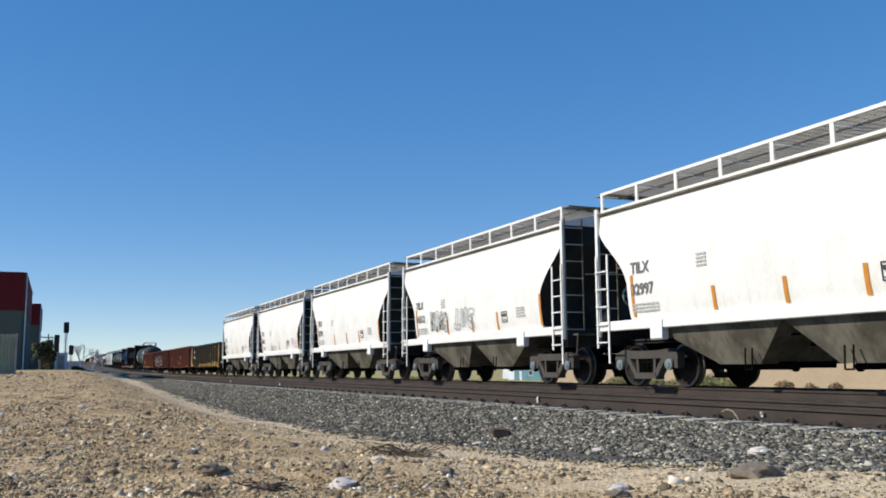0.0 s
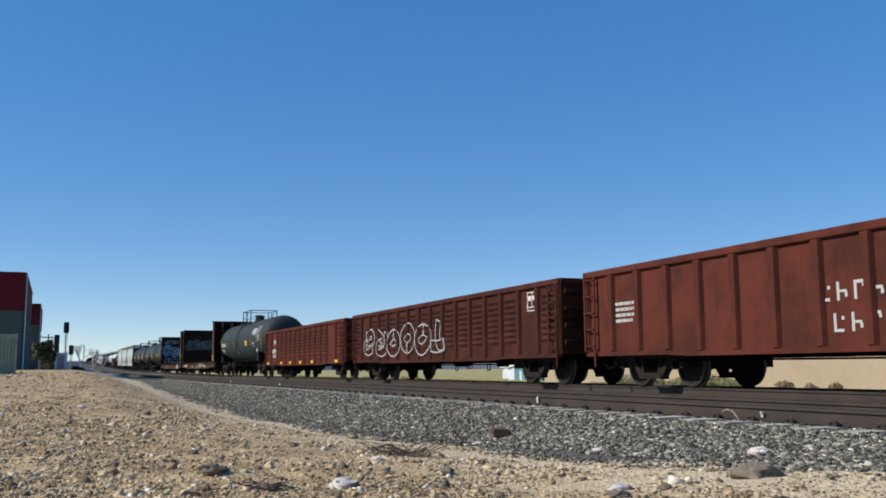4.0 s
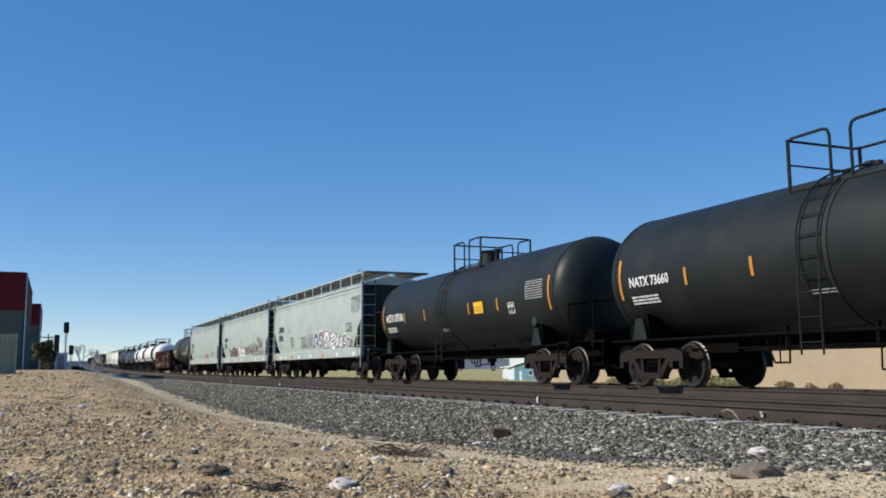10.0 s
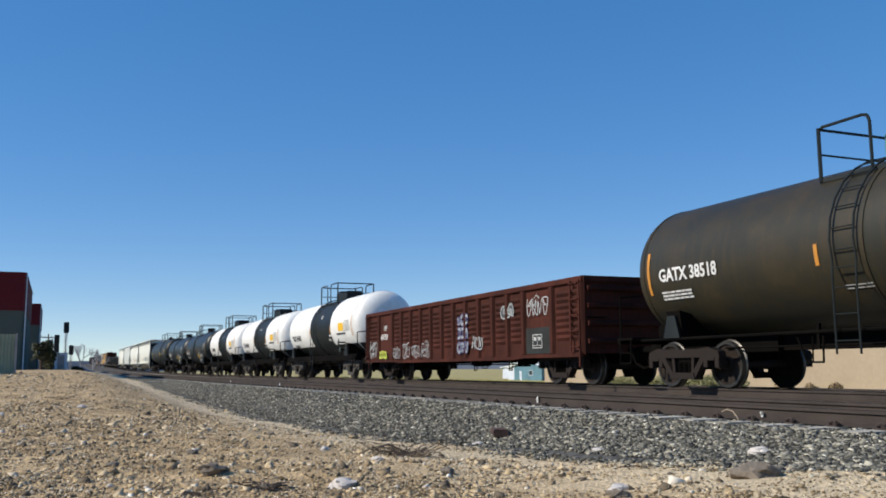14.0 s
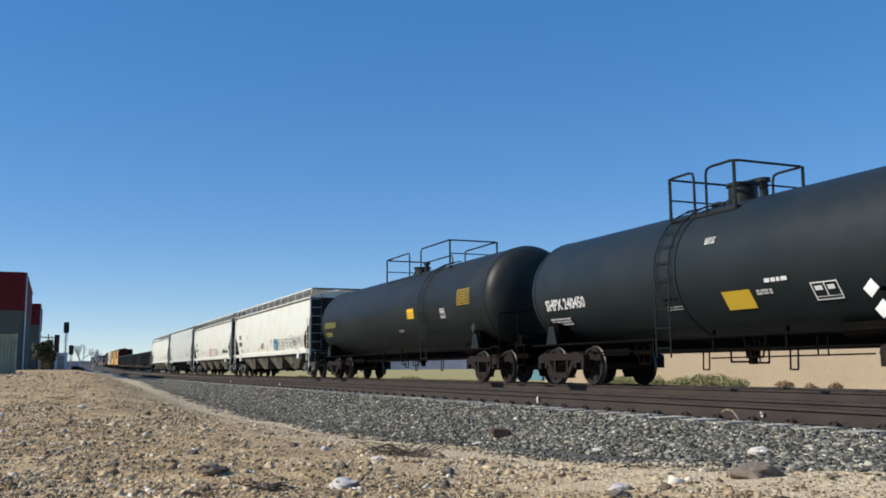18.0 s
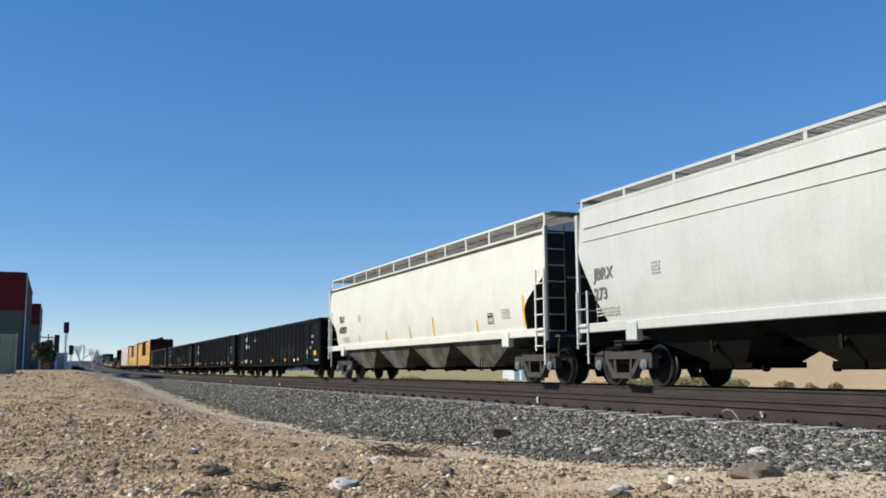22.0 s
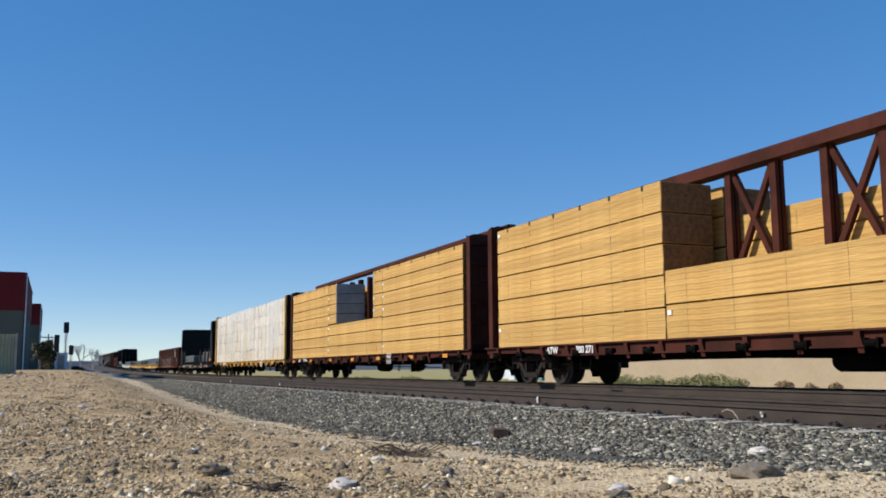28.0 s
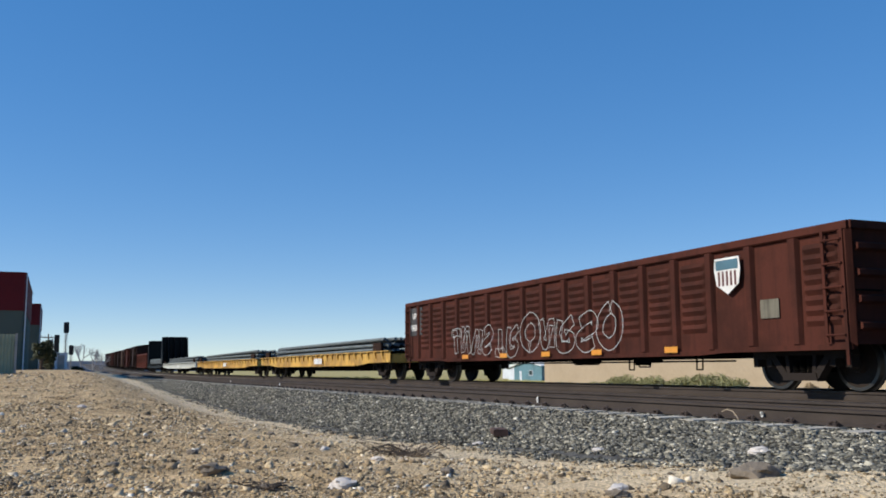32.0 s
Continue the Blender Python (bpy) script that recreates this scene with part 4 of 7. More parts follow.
    part("fitting", kept("tank_fitting", lambda: Shape().cyl((0, 0, -0.05), (0, 0, 0.16), 0.13, 10).box(-0.2, 0.2, -0.06, 0.06, 0.08, 0.15)), M_TANK, car, "", (-0.7, 0.1, zt))
    px0 = plat if plat is not None else (-1.4 if not long_rail else -2.4)
    px1 = px0 + (plat_w or (2.6 if not long_rail else 6.4))
    pw, rail_top = 0.88, zt + 0.68
    part("platform", kept(("platform", px0, px1, round(zt, 2)), lambda: Shape().box(px0, px1, -pw, -0.40, zt - 0.29, zt - 0.22).box(px0, px1, 0.40, pw, zt - 0.29, zt - 0.22).box(px0, px0 + 0.07, -0.40, 0.40, zt - 0.30, zt - 0.2).box(px1 - 0.07, px1, -0.40, 0.40, zt - 0.30, zt - 0.2)), M_TANK, car)
    # two hooped railings with a gap where the ladder comes up
    for k, (o, i_) in enumerate(((px0, px0 + (px1 - px0) * 0.40), (px1, px0 + (px1 - px0) * 0.58))):
        d = 0.12 if o < i_ else -0.12
        hoop = [(i_, -pw, zt - 0.25), (i_, -pw, rail_top - 0.14), (i_ - d * 0.35, -pw, rail_top - 0.03), (i_ - d * 1.2, -pw, rail_top), (o + d, -pw, rail_top), (o, -pw + 0.1, rail_top - 0.01), (o, pw - 0.1, rail_top - 0.01), (o + d, pw, rail_top), (i_ - d * 1.2, pw, rail_top), (i_ - d * 0.35, pw, rail_top - 0.03), (i_, pw, rail_top - 0.14), (i_, pw, zt - 0.25)]
        part("railing", kept(("railing", round(o, 2), round(i_, 2), round(zt, 2)), lambda: Shape().rod(hoop, 0.027)), M_TANK, car)
        for y in (-pw, pw):
            part("railing_post", kept(("railing_post", round(zt, 2)), lambda: Shape().cyl((0, 0, zt - 0.27), (0, 0, rail_top), 0.034, 6)), M_TANK, car, "", (o + d * 0.3, y, 0))
        part("mid_rail", kept(("mid_rail", round(o, 2), round(zt, 2)), lambda: Shape().rod([(o, -pw, zt + 0.22), (o, pw, zt + 0.22)], 0.02)), M_TANK, car)
    if bands:
        part("valve_housing", kept("valve_housing", lambda: Shape().cbox(-0.75, 0.95, -0.38, 0.38, -0.1, 0.34, 0.06)), M_TANK, car, "", (0.55, 0, zt))
        # black lower shell below a straight line, and a deep side sill
        low = math.asin(0.84 / R)
        arc = [math.pi + low + (math.pi - 2 * low) * i / 20 for i in range(21)]
        part("lower_shell", kept(("lower_shell", round(length, 1)), lambda: Shape().strip([[(x, (R + 0.006) * math.cos(t), zc + (R + 0.006) * math.sin(t)) for x in (-cyl, cyl)] for t in arc])), M_TANK, car)
        for k in (-1, 1):
            part("lower_head", kept(("lower_head", k), lambda: Shape().strip([[(k * (hd + 0.006) * math.sqrt(max(0.0, 1 - (math.sqrt(yy * yy + dz * dz) / R) ** 3.03)), yy * 1.004, zc - dz * 1.004) for yy in [math.sqrt(max(0.0, R * R - dz * dz)) * math.sin(math.pi * (i / 16 - 0.5)) for i in range(17)]] for dz in [0.84 + (R - 0.84) * j / 10 for j in range(11)]])), M_TANK, car, "", (k * cyl, 0, 0))
        for side in (-1, 1):
            part("frame_sill", kept(("frame_sill", side, round(length, 1)), lambda: Shape().box(-length / 2 + 1.0, length / 2 - 1.0, side * 1.36 - 0.05, side * 1.36 + 0.05, 0.80, 1.06)), M_UNDER, car)
    if not long_rail:
        part("tank_band", kept(("tank_band", round(R, 2)), lambda: Shape().lathe([(-0.045, R), (-0.045, R + 0.018), (0.045, R + 0.018), (0.045, R)], "x", n, (0, 0, zc))), shell if not bands else M_TANK, car, "", (-0.42, 0, 0))
    # ladder bent over the shell
    pts = [((R + 0.07) * math.cos(a), zc + (R + 0.07) * math.sin(a)) for a in [math.radians(a) for a in range(95, 262, 14)]]
    pts = [p for p in pts if p[1] > zc - 0.5] + [(-1.47, zc - 0.55), (-1.47, 0.60)]
    lx = -0.75 if not long_rail else 3.9
    for x in (-0.24, 0.24):
        part("ladder_stile", kept(("ladder_stile", round(R, 2), round(zc, 2)), lambda: Shape().rod([(0, y, z) for y, z in pts], 0.018)), M_TANK, car, "", (lx + x, 0, 0))
    for (ya, za), (yb, zb) in zip(pts, pts[1:]):
        m = max(1, int(math.hypot(yb - ya, zb - za) / 0.33))
        for j in range(m):
            t = (j + 0.5) / m
            part("ladder_rung", kept("ladder_rung", lambda: Shape().cyl((-0.24, 0, 0), (0.24, 0, 0), 0.012, 6)), M_TANK, car, "", (lx, ya + (yb - ya) * t, za + (zb - za) * t))
    part("bottom_outlet", kept("bottom_outlet", lambda: Shape().cyl((0, 0, 0.62), (0, 0, 1.1), 0.14, 12).cyl((0, 0, 0.50), (0, 0, 0.62), 0.09, 10).rod([(-0.3, -0.3, 0.75), (-0.3, -0.3, 0.55), (0.3, -0.3, 0.55), (0.3, -0.3, 0.8)], 0.02)), M_UNDER, car, "", (0.2, 0, zc - R - 1.0))
    part("step", kept("mid_step", lambda: Shape().rod([(-0.3, -1.36, 0.98), (-0.2, -1.38, 0.58), (0.2, -1.38, 0.58), (0.3, -1.36, 0.98)], 0.018)), M_UNDER, car, "", (1.8, 0, 0))
    part("brake_rod", kept(("brake_rod", round(length, 1)), lambda: Shape().rod([(-length / 2 + 3.2, -0.8, 0.78), (length / 2 - 3.2, -0.8, 0.74)], 0.02)), M_UNDER, car)
    for x in (-1.6, 1.9):       # stirrups hung from the side rail
        part("stirrup", kept("tank_stirrup", lambda: Shape().rod([(-0.42, -1.30, 0.96), (-0.18, -1.32, 0.48), (0.18, -1.32, 0.48), (0.18, -1.30, 0.96)], 0.018).rod([(-0.05, -1.32, 0.48), (-0.05, -1.30, 0.96)], 0.014)), M_UNDER, car, "", (x, 0, 0))
    for i in range(3):
        part("pipe_hanger", kept("pipe_hanger", lambda: Shape().box(-0.03, 0.03, -0.83, -0.77, 0.72, 1.15)), M_UNDER, car, "", (-2 + 2.0 * i, 0, 0))
    running_gear(car, length, 2.3, gear or M_TRUCKR, False, (0.72, 1.0), 0.2)
    brake_rig(car, length / 2 - 4.1, 1.05)
    on = lambda z: -math.sqrt(max(R * R - (z - zc) ** 2, 0.01)) - 0.014
    if marks:
        hgt = marks[2] if len(marks) > 2 else 0.22
        x = -cyl + 0.55
        zz = zc - (0.50 if low else 0.25)
        letters(marks[0] + " " + marks[1], hgt, mark_mat or M_MARK, car, x, zz, -R, width=0.9, curve=on)
        bars(car, x, zz - 0.38, on(zz - 0.3), 0.95, 0.2, 3, mark_mat or M_MARK, curve=on)
    spots = spots or ((-0.97, -0.62, -0.33, 0.22, 0.52, 0.97) if not bands else (bands[0] / cyl - 0.012, bands[1] / cyl - 0.012, 0.96))
    if stripe_mat:
        for fx in spots:
            a0, a1 = (-0.25, 0.0) if abs(fx) < 0.9 else (-0.36, 0.27)
            part("reflector_stripe", kept(("tank_stripe", round(R, 2), a0, stripe_mat.name), lambda: Shape().strip([[(-0.04, -(R + 0.012) * math.cos(a0 + (a1 - a0) * i / 5), zc + (R + 0.012) * math.sin(a0 + (a1 - a0) * i / 5)), (0.04, -(R + 0.012) * math.cos(a0 + (a1 - a0) * i / 5), zc + (R + 0.012) * math.sin(a0 + (a1 - a0) * i / 5))] for i in range(6)])), stripe_mat, car, "", (fx * cyl, 0, 0))
    xp = cyl * (0.61 if bands else 0.14 if low else 0.28)
    if placard:
        zz = zc - (0.27 if bands else 0.88 if low else 0.36)
        plate(car, "warning_plate", xp, xp + (0.76 if low else 0.62), zz, zz + 0.34, -R, placard, "yellow warning plate", on)
        if not low:
            bars(car, xp + 0.06, zz + 0.06, -R, 0.5, 0.2, 2, M_GOLD if placard is M_AMBER else M_INK, curve=lambda z_: on(z_) - 0.008)
    if bands:
        bars(car, xp - 0.35, zc - 0.44, on(zc - 0.4), 1.3, 0.09, 1, M_INK, fill=0.9, seed=4, curve=on)
        bars(car, xp + 0.9, zc - 0.3, on(zc - 0.2), 0.8, 0.5, 6, M_FAINT, seed=6, curve=on)
    else:
        chart(car, cyl * (0.49 if low else 0.62), zc - (0.85 if low else 0.48), on(zc - 0.3), 0.58 if low else 0.36, 0.30, None, on)
        bars(car, cyl * 0.78, zc - 0.16, on(zc + 0.1), 0.95, 0.52, 8, M_GOLD if long_rail else M_FAINT, fill=0.34, seed=3, curve=on)
        bars(car, -0.95 if not long_rail else 1.2, zc - 0.78, on(zc - 0.7), 0.55, 0.10, 2, M_FAINT, fill=0.4, seed=5, curve=on)
    for dx, dz in ((3.25, 1.60), (3.05, 1.27)) if low else ((2.3, 1.62),):
        part("hazard_placard", kept(("hazard_placard", diamond.name), lambda: Shape().prism([(0, -0.15), (0.15, 0), (0, 0.15), (-0.15, 0)], "y", -0.006, 0.006)), diamond, car, "diamond hazard placard", (length / 2 - dx, -1.46, dz))
        if low:
            part("placard_bracket", kept("placard_bracket", lambda: Shape().box(-0.03, 0.03, 0.006, 0.35, -0.03, 0.03)), M_UNDER, car, "", (length / 2 - dx, -1.46, dz))
    if low:
        bars(car, cyl * 0.33, zc - 0.46, on(zc - 0.42), 0.55, 0.07, 1, M_MARK, fill=1.0, seed=9, curve=on)
        bars(car, cyl * 0.285, zc - 0.66, on(zc - 0.62), 0.40, 0.10, 2, M_FAINT, fill=0.8, seed=10, curve=on)
        bars(car, cyl * 0.08, zc + 0.42, on(zc + 0.45), 0.30, 0.14, 3, M_FAINT, fill=0.8, seed=12, curve=on)
        part("side_rod", kept(("side_rod", round(length, 1)), lambda: Shape().rod([(0.5, -1.30, 0.58), (length / 2 - 3.4, -1.30, 0.60)], 0.014)), M_UNDER, car)
        for x in (1.5, 1.72, 3.2, 3.42):
            part("rod_hanger", kept("rod_hanger", lambda: Shape().rod([(0, -1.30, 0.58), (0, -1.30, 0.92)], 0.014)), M_UNDER, car, "", (x, 0, 0))
    for (x0, x1, za, zb2, colour, seed, cnt, w, fill) in tags:
        scrawl(car, x0 * cyl, x1 * cyl, za, zb2, 0, colour, seed, cnt, w, fill, curve=on)
    return car, cyl, on


# ---- flat cars and their loads ----
def bulkhead(car, k, half, z0, z1, body, key, brace=True, rounded=False, deep=0.55):
    """An end wall of a flat car; k: +1 at the leading end."""
    def panel():
        c = 0.24 if rounded else 0.01
        out = [(-1.5, z0), (1.5, z0), (1.5, z1 - c), (1.5 - c * 0.3, z1 - c * 0.3), (1.5 - c, z1), (-1.5 + c, z1), (-1.5 + c * 0.3, z1 - c * 0.3), (-1.5, z1 - c)]
        return Shape().prism(out, "x", -0.07, 0.07)
    bh = part("bulkhead", kept(("bulkhead", rounded, round(z1, 2), body.name), panel), body, car, "", (k * half, 0, 0))
    for y in (-1.45, -0.75, 0.0, 0.75, 1.45):
        def web():
            d = k * deep
            return Shape().prism([(k * 0.06, z0 - 0.1), (d, z0 - 0.1), (d, z0 + 0.2), (k * (0.16 + deep * (0.18 if rounded else 0.55)), z1 - 0.15), (k * 0.06, z1 - 0.05)], "y", -0.05, 0.05)
        # the outermost braces get the lighter copy, as if sunlit
        outer = M_FLATSIDE if body is M_DKRUST and abs(y) > 1 else body
        part("brace", kept(("brace", k, deep, round(z1, 2), outer.name), web), outer, bh, "", (0, y, 0))
    part("cap_rail", kept(("cap_rail", body.name, round(z1, 2), rounded), lambda: Shape().box(-0.10, 0.10, -1.22 if rounded else -1.54, 1.22 if rounded else 1.54, z1 - (0.03 if rounded else 0), z1 + (0.004 if rounded else 0.05))), body, bh)
    for j in range(3):
        part("panel_rib", kept(("panel_rib", body.name), lambda: Shape().box(-0.082, 0.082, -1.47, 1.47, -0.03, 0.03)), body, bh, "", (0, 0, z0 + 0.5 + j * (z1 - z0 - 0.8) / 2.2))
    return bh


def flat_car(name, s, length, label, body, deck=1.06, sill=0.53, gap=0.7, bulk=None, rounded=False, pockets=16, gear=None, group="flat cars", deckmat=None, bulk_at=(1.28, 0.02)):
    car = thing(name, label, "freight car", group)
    MOVING.append((car, s))
    half = length / 2 - gap
    key = (name, round(length, 1))
    # sills and pockets of dark brown flats get the sunlit copy too
    side_mat = M_FLATSIDE if body is M_DKRUST else body
    part("deck", kept(("deck",) + key, lambda: Shape().box(-half, half, -1.46, 1.46, deck - 0.09, deck)), deckmat or M_DKRUST, car)
    for side in (-1, 1):
        y0, y1 = sorted((side * 1.44, side * 1.52))
        out = [(-half, sill + 0.12), (-half + 2.6, sill + 0.10), (-half + 4.2, sill), (half - 4.2, sill), (half - 2.6, sill + 0.10), (half, sill + 0.12), (half, deck - 0.01), (-half, deck - 0.01)]
        part("side_sill", kept(("flat_sill", side, side_mat.name) + key, lambda: Shape().prism(out, "y", y0, y1)), side_mat, car)
        for i in range(pockets):
            x = -half + 0.8 + (2 * half - 1.6) * i / (pockets - 1)
            part("stake_pocket", kept(("stake_pocket", side, round(deck, 2), side_mat.name), lambda: Shape().prism([(side * 1.52, deck - 0.34), (side * 1.60, deck - 0.06), (side * 1.60, deck - 0.005), (side * 1.52, deck - 0.005)], "x", -0.06, 0.06)), side_mat, car, "", (x, 0, 0))
        part("deck_edge", kept(("deck_edge", side, body.name) + key, lambda: Shape().box(-half, half, min(side * 1.50, side * 1.605), max(side * 1.50, side * 1.605), deck, deck + 0.035)), body, car)
        part("sill_flange", kept(("sill_flange", side, body.name) + key, lambda: Shape().box(-half + 4.2, half - 4.2, min(side * 1.52, side * 1.57), max(side * 1.52, side * 1.57), sill, sill + 0.035)), side_mat, car)
    if deck > 1.0:
        part("fish_belly", kept(("fish_belly",) + key, lambda: Shape().prism([(-half + 3.4, sill + 0.2), (-half + 5.6, 0.34), (half - 5.6, 0.34), (half - 3.4, sill + 0.2)], "y", -0.55, 0.55)), M_UNDER, car)
    for k in (-1, 1):
        part("end_sill", kept(("end_sill", body.name, k) + key, lambda: Shape().box(min(k * half, k * (half - 0.1)), max(k * half, k * (half - 0.1)), -1.5, 1.5, sill + 0.1, deck)), body, car)
        part("step", kept("sill_step", sill_step_shape), M_UNDER, car, "", (k * (half - 0.3), 0, -0.12))
        if bulk:
            bulkhead(car, k, half - (bulk_at[0] if k > 0 else bulk_at[1]), deck, bulk, body, key, rounded=rounded, deep=(1.25 if k > 0 else 0.8) if rounded else 0.8 if k > 0 else 0.2)
    running_gear(car, length, 2.5, gear or M_TRUCKR, False, (0.58, 0.9))
    return car, half


def ride(ob, s):
    MOVING.append((ob, s))
    return ob


def lumber_pack(s, length, z0, z1, side, mat, label, name="lumber_pack", wrapped=False, straps=None, ends=None):
    """One strapped pack of boards on a car; its base is at z0."""
    pack = thing(name, label, "lumber")
    ride(pack, s)
    y0, y1 = sorted((side * 0.16, side * 1.46))
    h = z1 - z0
    key = (name, round(length, 2), round(h, 2), side, mat.name)

    def stack():
        sh = Shape()
        if wrapped:
            return sh.cbox(-length / 2, length / 2, y0, y1, z0, z1 - 0.004, 0.022)
        return sh
    if wrapped:
        part("wrapping", stack(), mat, pack, "", smooth=0)
    else:
        layers = max(4, int(h / 0.11))
        for i in range(layers):
            off, off2 = 0.003 * math.sin(i * 2.3 + s), 0.008 * math.sin(i * 5.1 + s * 3)
            part("board_layer", kept(("board_layer", side, round(length, 1), round(h / layers, 3)), lambda: Shape().box(-length / 2, length / 2, y0, y1, 0.0015, h / layers - 0.0015)), mat, pack, "", (off2, off, z0 + h * i / layers), smooth=0)
    if not wrapped:
        part("bearer", kept(("bearer", side), lambda: Shape().box(-0.05, 0.05, y0, y1, 0, 0.035)), M_WOODEND, pack, "", (-length * 0.3, 0, z0 - 0.03))
        part("bearer", KEPT[("bearer", side)], M_WOODEND, pack, "", (length * 0.3, 0, z0 - 0.03))
        # brown board ends, leading end only, darkened in colour for the shade there
        part("end_grain", kept(("end_grain", side, round(h, 2)), lambda: Shape().box(0, 0.012, y0 + 0.01, y1 - 0.01, 0.01, h - 0.02)), M_WOODEND, pack, "", (length / 2 + 0.012, 0, z0))
    n = straps or max(2, int(length / 1.25))
    for i in range(n):
        x = -length / 2 + length * (i + 0.5) / n
        if wrapped:
            part("strap", kept(("wrap_strap", round(h, 2), side), lambda: Shape().box(-0.009, 0.009, y0 - 0.012, y0 + 0.002, 0, h).box(-0.009, 0.009, y0, y1, h - 0.002, h + 0.008).box(-0.03, 0.03, y0 - 0.02, y0 + 0.002, h - 0.07, h + 0.012)), M_TIE, pack, "", (x, 0, z0))
        else:
            part("strap", kept(("strap", round(h, 2), side), lambda: Shape().box(-0.005, 0.005, y0 - 0.004, y0 + 0.002, 0, h).box(-0.005, 0.005, y0, y1, h - 0.002, h + 0.004)), M_BAND, pack, "", (x, 0, z0))
            if z1 > 4.0:
                part("strap_corner", kept(("strap_corner", side), lambda: Shape().box(-0.035, 0.035, y0 - 0.012, y0 + 0.05, -0.10, 0.012)), M_STRAP, pack, "", (x, 0, z1))
    if not wrapped:
        part("tally_tag", kept("tally_tag", lambda: Shape().box(0, 0.13, -1.482, -1.474, 0, 0.10)), M_MARK, pack, "", (-length / 2 + 0.06, 0, z1 - 0.2)
            ) if side < 0 and int(s * 7 + z0 * 5) % 3 else None
    return pack


def centre_beam(name, s, length, label, body, posts_open, gap=0.55, top=4.74):
    car, half = flat_car(name, s, length, label, body, deck=0.95, sill=0.70, gap=gap, pockets=18, group="centre-beam flat cars")
    key = (name, round(length, 1), body.name)
    for k in (-1, 1):
        def wall():
            return Shape().prism([(-1.5, 0.7), (1.5, 0.7), (1.5, 4.42), (1.3, 4.5), (-1.3, 4.5), (-1.5, 4.42)], "x", -0.05, 0.05)
        face = M_DKRUST if body is M_YELLOW and k > 0 else body       # dark brown on the leading end only: grime, with its shade put into the colour
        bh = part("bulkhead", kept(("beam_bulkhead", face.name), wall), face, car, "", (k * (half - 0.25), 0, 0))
        for y in (-1.46, 1.46):
            part("bulkhead_flange", kept(("bulkhead_flange", k, body.name), lambda: Shape().prism([(-0.08, 0.7), (0.16, 0.7), (0.16, 4.40), (-0.08, 4.46)], "y", -0.045, 0.045) if k > 0 else Shape().prism([(-0.16, 0.7), (0.08, 0.7), (0.08, 4.46), (-0.16, 4.40)], "y", -0.045, 0.045)), body, bh, "", (0, y, 0))
        for j in range(6):
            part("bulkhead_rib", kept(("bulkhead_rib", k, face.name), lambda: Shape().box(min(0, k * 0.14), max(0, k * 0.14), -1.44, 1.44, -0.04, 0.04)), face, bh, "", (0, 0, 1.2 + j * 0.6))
    part("top_chord", kept(("beam_chord",) + key, lambda: Shape().prism([(-0.2, top - (0.28 if top < 4.8 else 0.17)), (0.2, top - (0.28 if top < 4.8 else 0.17)), (0.2, top - 0.06), (0.12, top), (-0.12, top), (-0.2, top - 0.06)], "x", -half + 0.2, half - 0.2)), body, car)
    n = 17
    for i in range(n):
        x = -half + 0.9 + (2 * half - 1.8) * i / (n - 1)
        part("web_post", kept(("web_post", body.name), lambda: Shape().box(-0.09, 0.09, -0.11, -0.02, 0.95, top - 0.2).box(-0.09, 0.09, 0.02, 0.11, 0.95, top - 0.2)), body, car, "", (x, 0, 0))
    for i in posts_open:
        x = -half + 0.9 + (2 * half - 1.8) * i / (n - 1)
        w = (2 * half - 1.8) / (n - 1)
        def cross():
            a = Shape()
            for za, zb in ((2.35, top - 0.3), (top - 0.3, 2.35)):
                d = 0.07
                a.prism([(-w / 2 + 0.08 - d, za), (-w / 2 + 0.08 + d, za), (w / 2 - 0.08 + d, zb), (w / 2 - 0.08 - d, zb)], "y", -0.05, 0.05)
            return a
        part("web_brace", kept(("web_brace", round(w, 2), body.name), cross), body, car, "", (x + w / 2, 0, 0))
    for i in range(16):
        x = -half + 0.7 + (2 * half - 1.4) * i / 15
        part("winch", kept("winch", lambda: Shape().cyl((-0.1, -1.58, 0.76), (0.1, -1.58, 0.76), 0.06, 8).box(-0.14, -0.1, -1.62, -1.5, 0.68, 0.84).box(0.1, 0.14, -1.62, -1.5, 0.68, 0.84)), M_UNDER, car, "", (x, 0, 0))
    brake_rig(car, 1.0, 0.5)
    part("step", kept("beam_step", lambda: Shape().rod([(-0.22, -1.45, 0.72), (-0.22, -1.47, 0.40), (0.22, -1.47, 0.40), (0.22, -1.45, 0.72)], 0.018)), M_UNDER, car, "", (-half + 5.2, 0, 0))
    part("brake_pipe", kept(("brake_pipe", round(length, 1)), lambda: Shape().rod([(-half + 3, -1.25, 0.48), (-2, -1.25, 0.60), (half - 3, -1.25, 0.45)], 0.018)), M_UNDER, car)
    return car, half


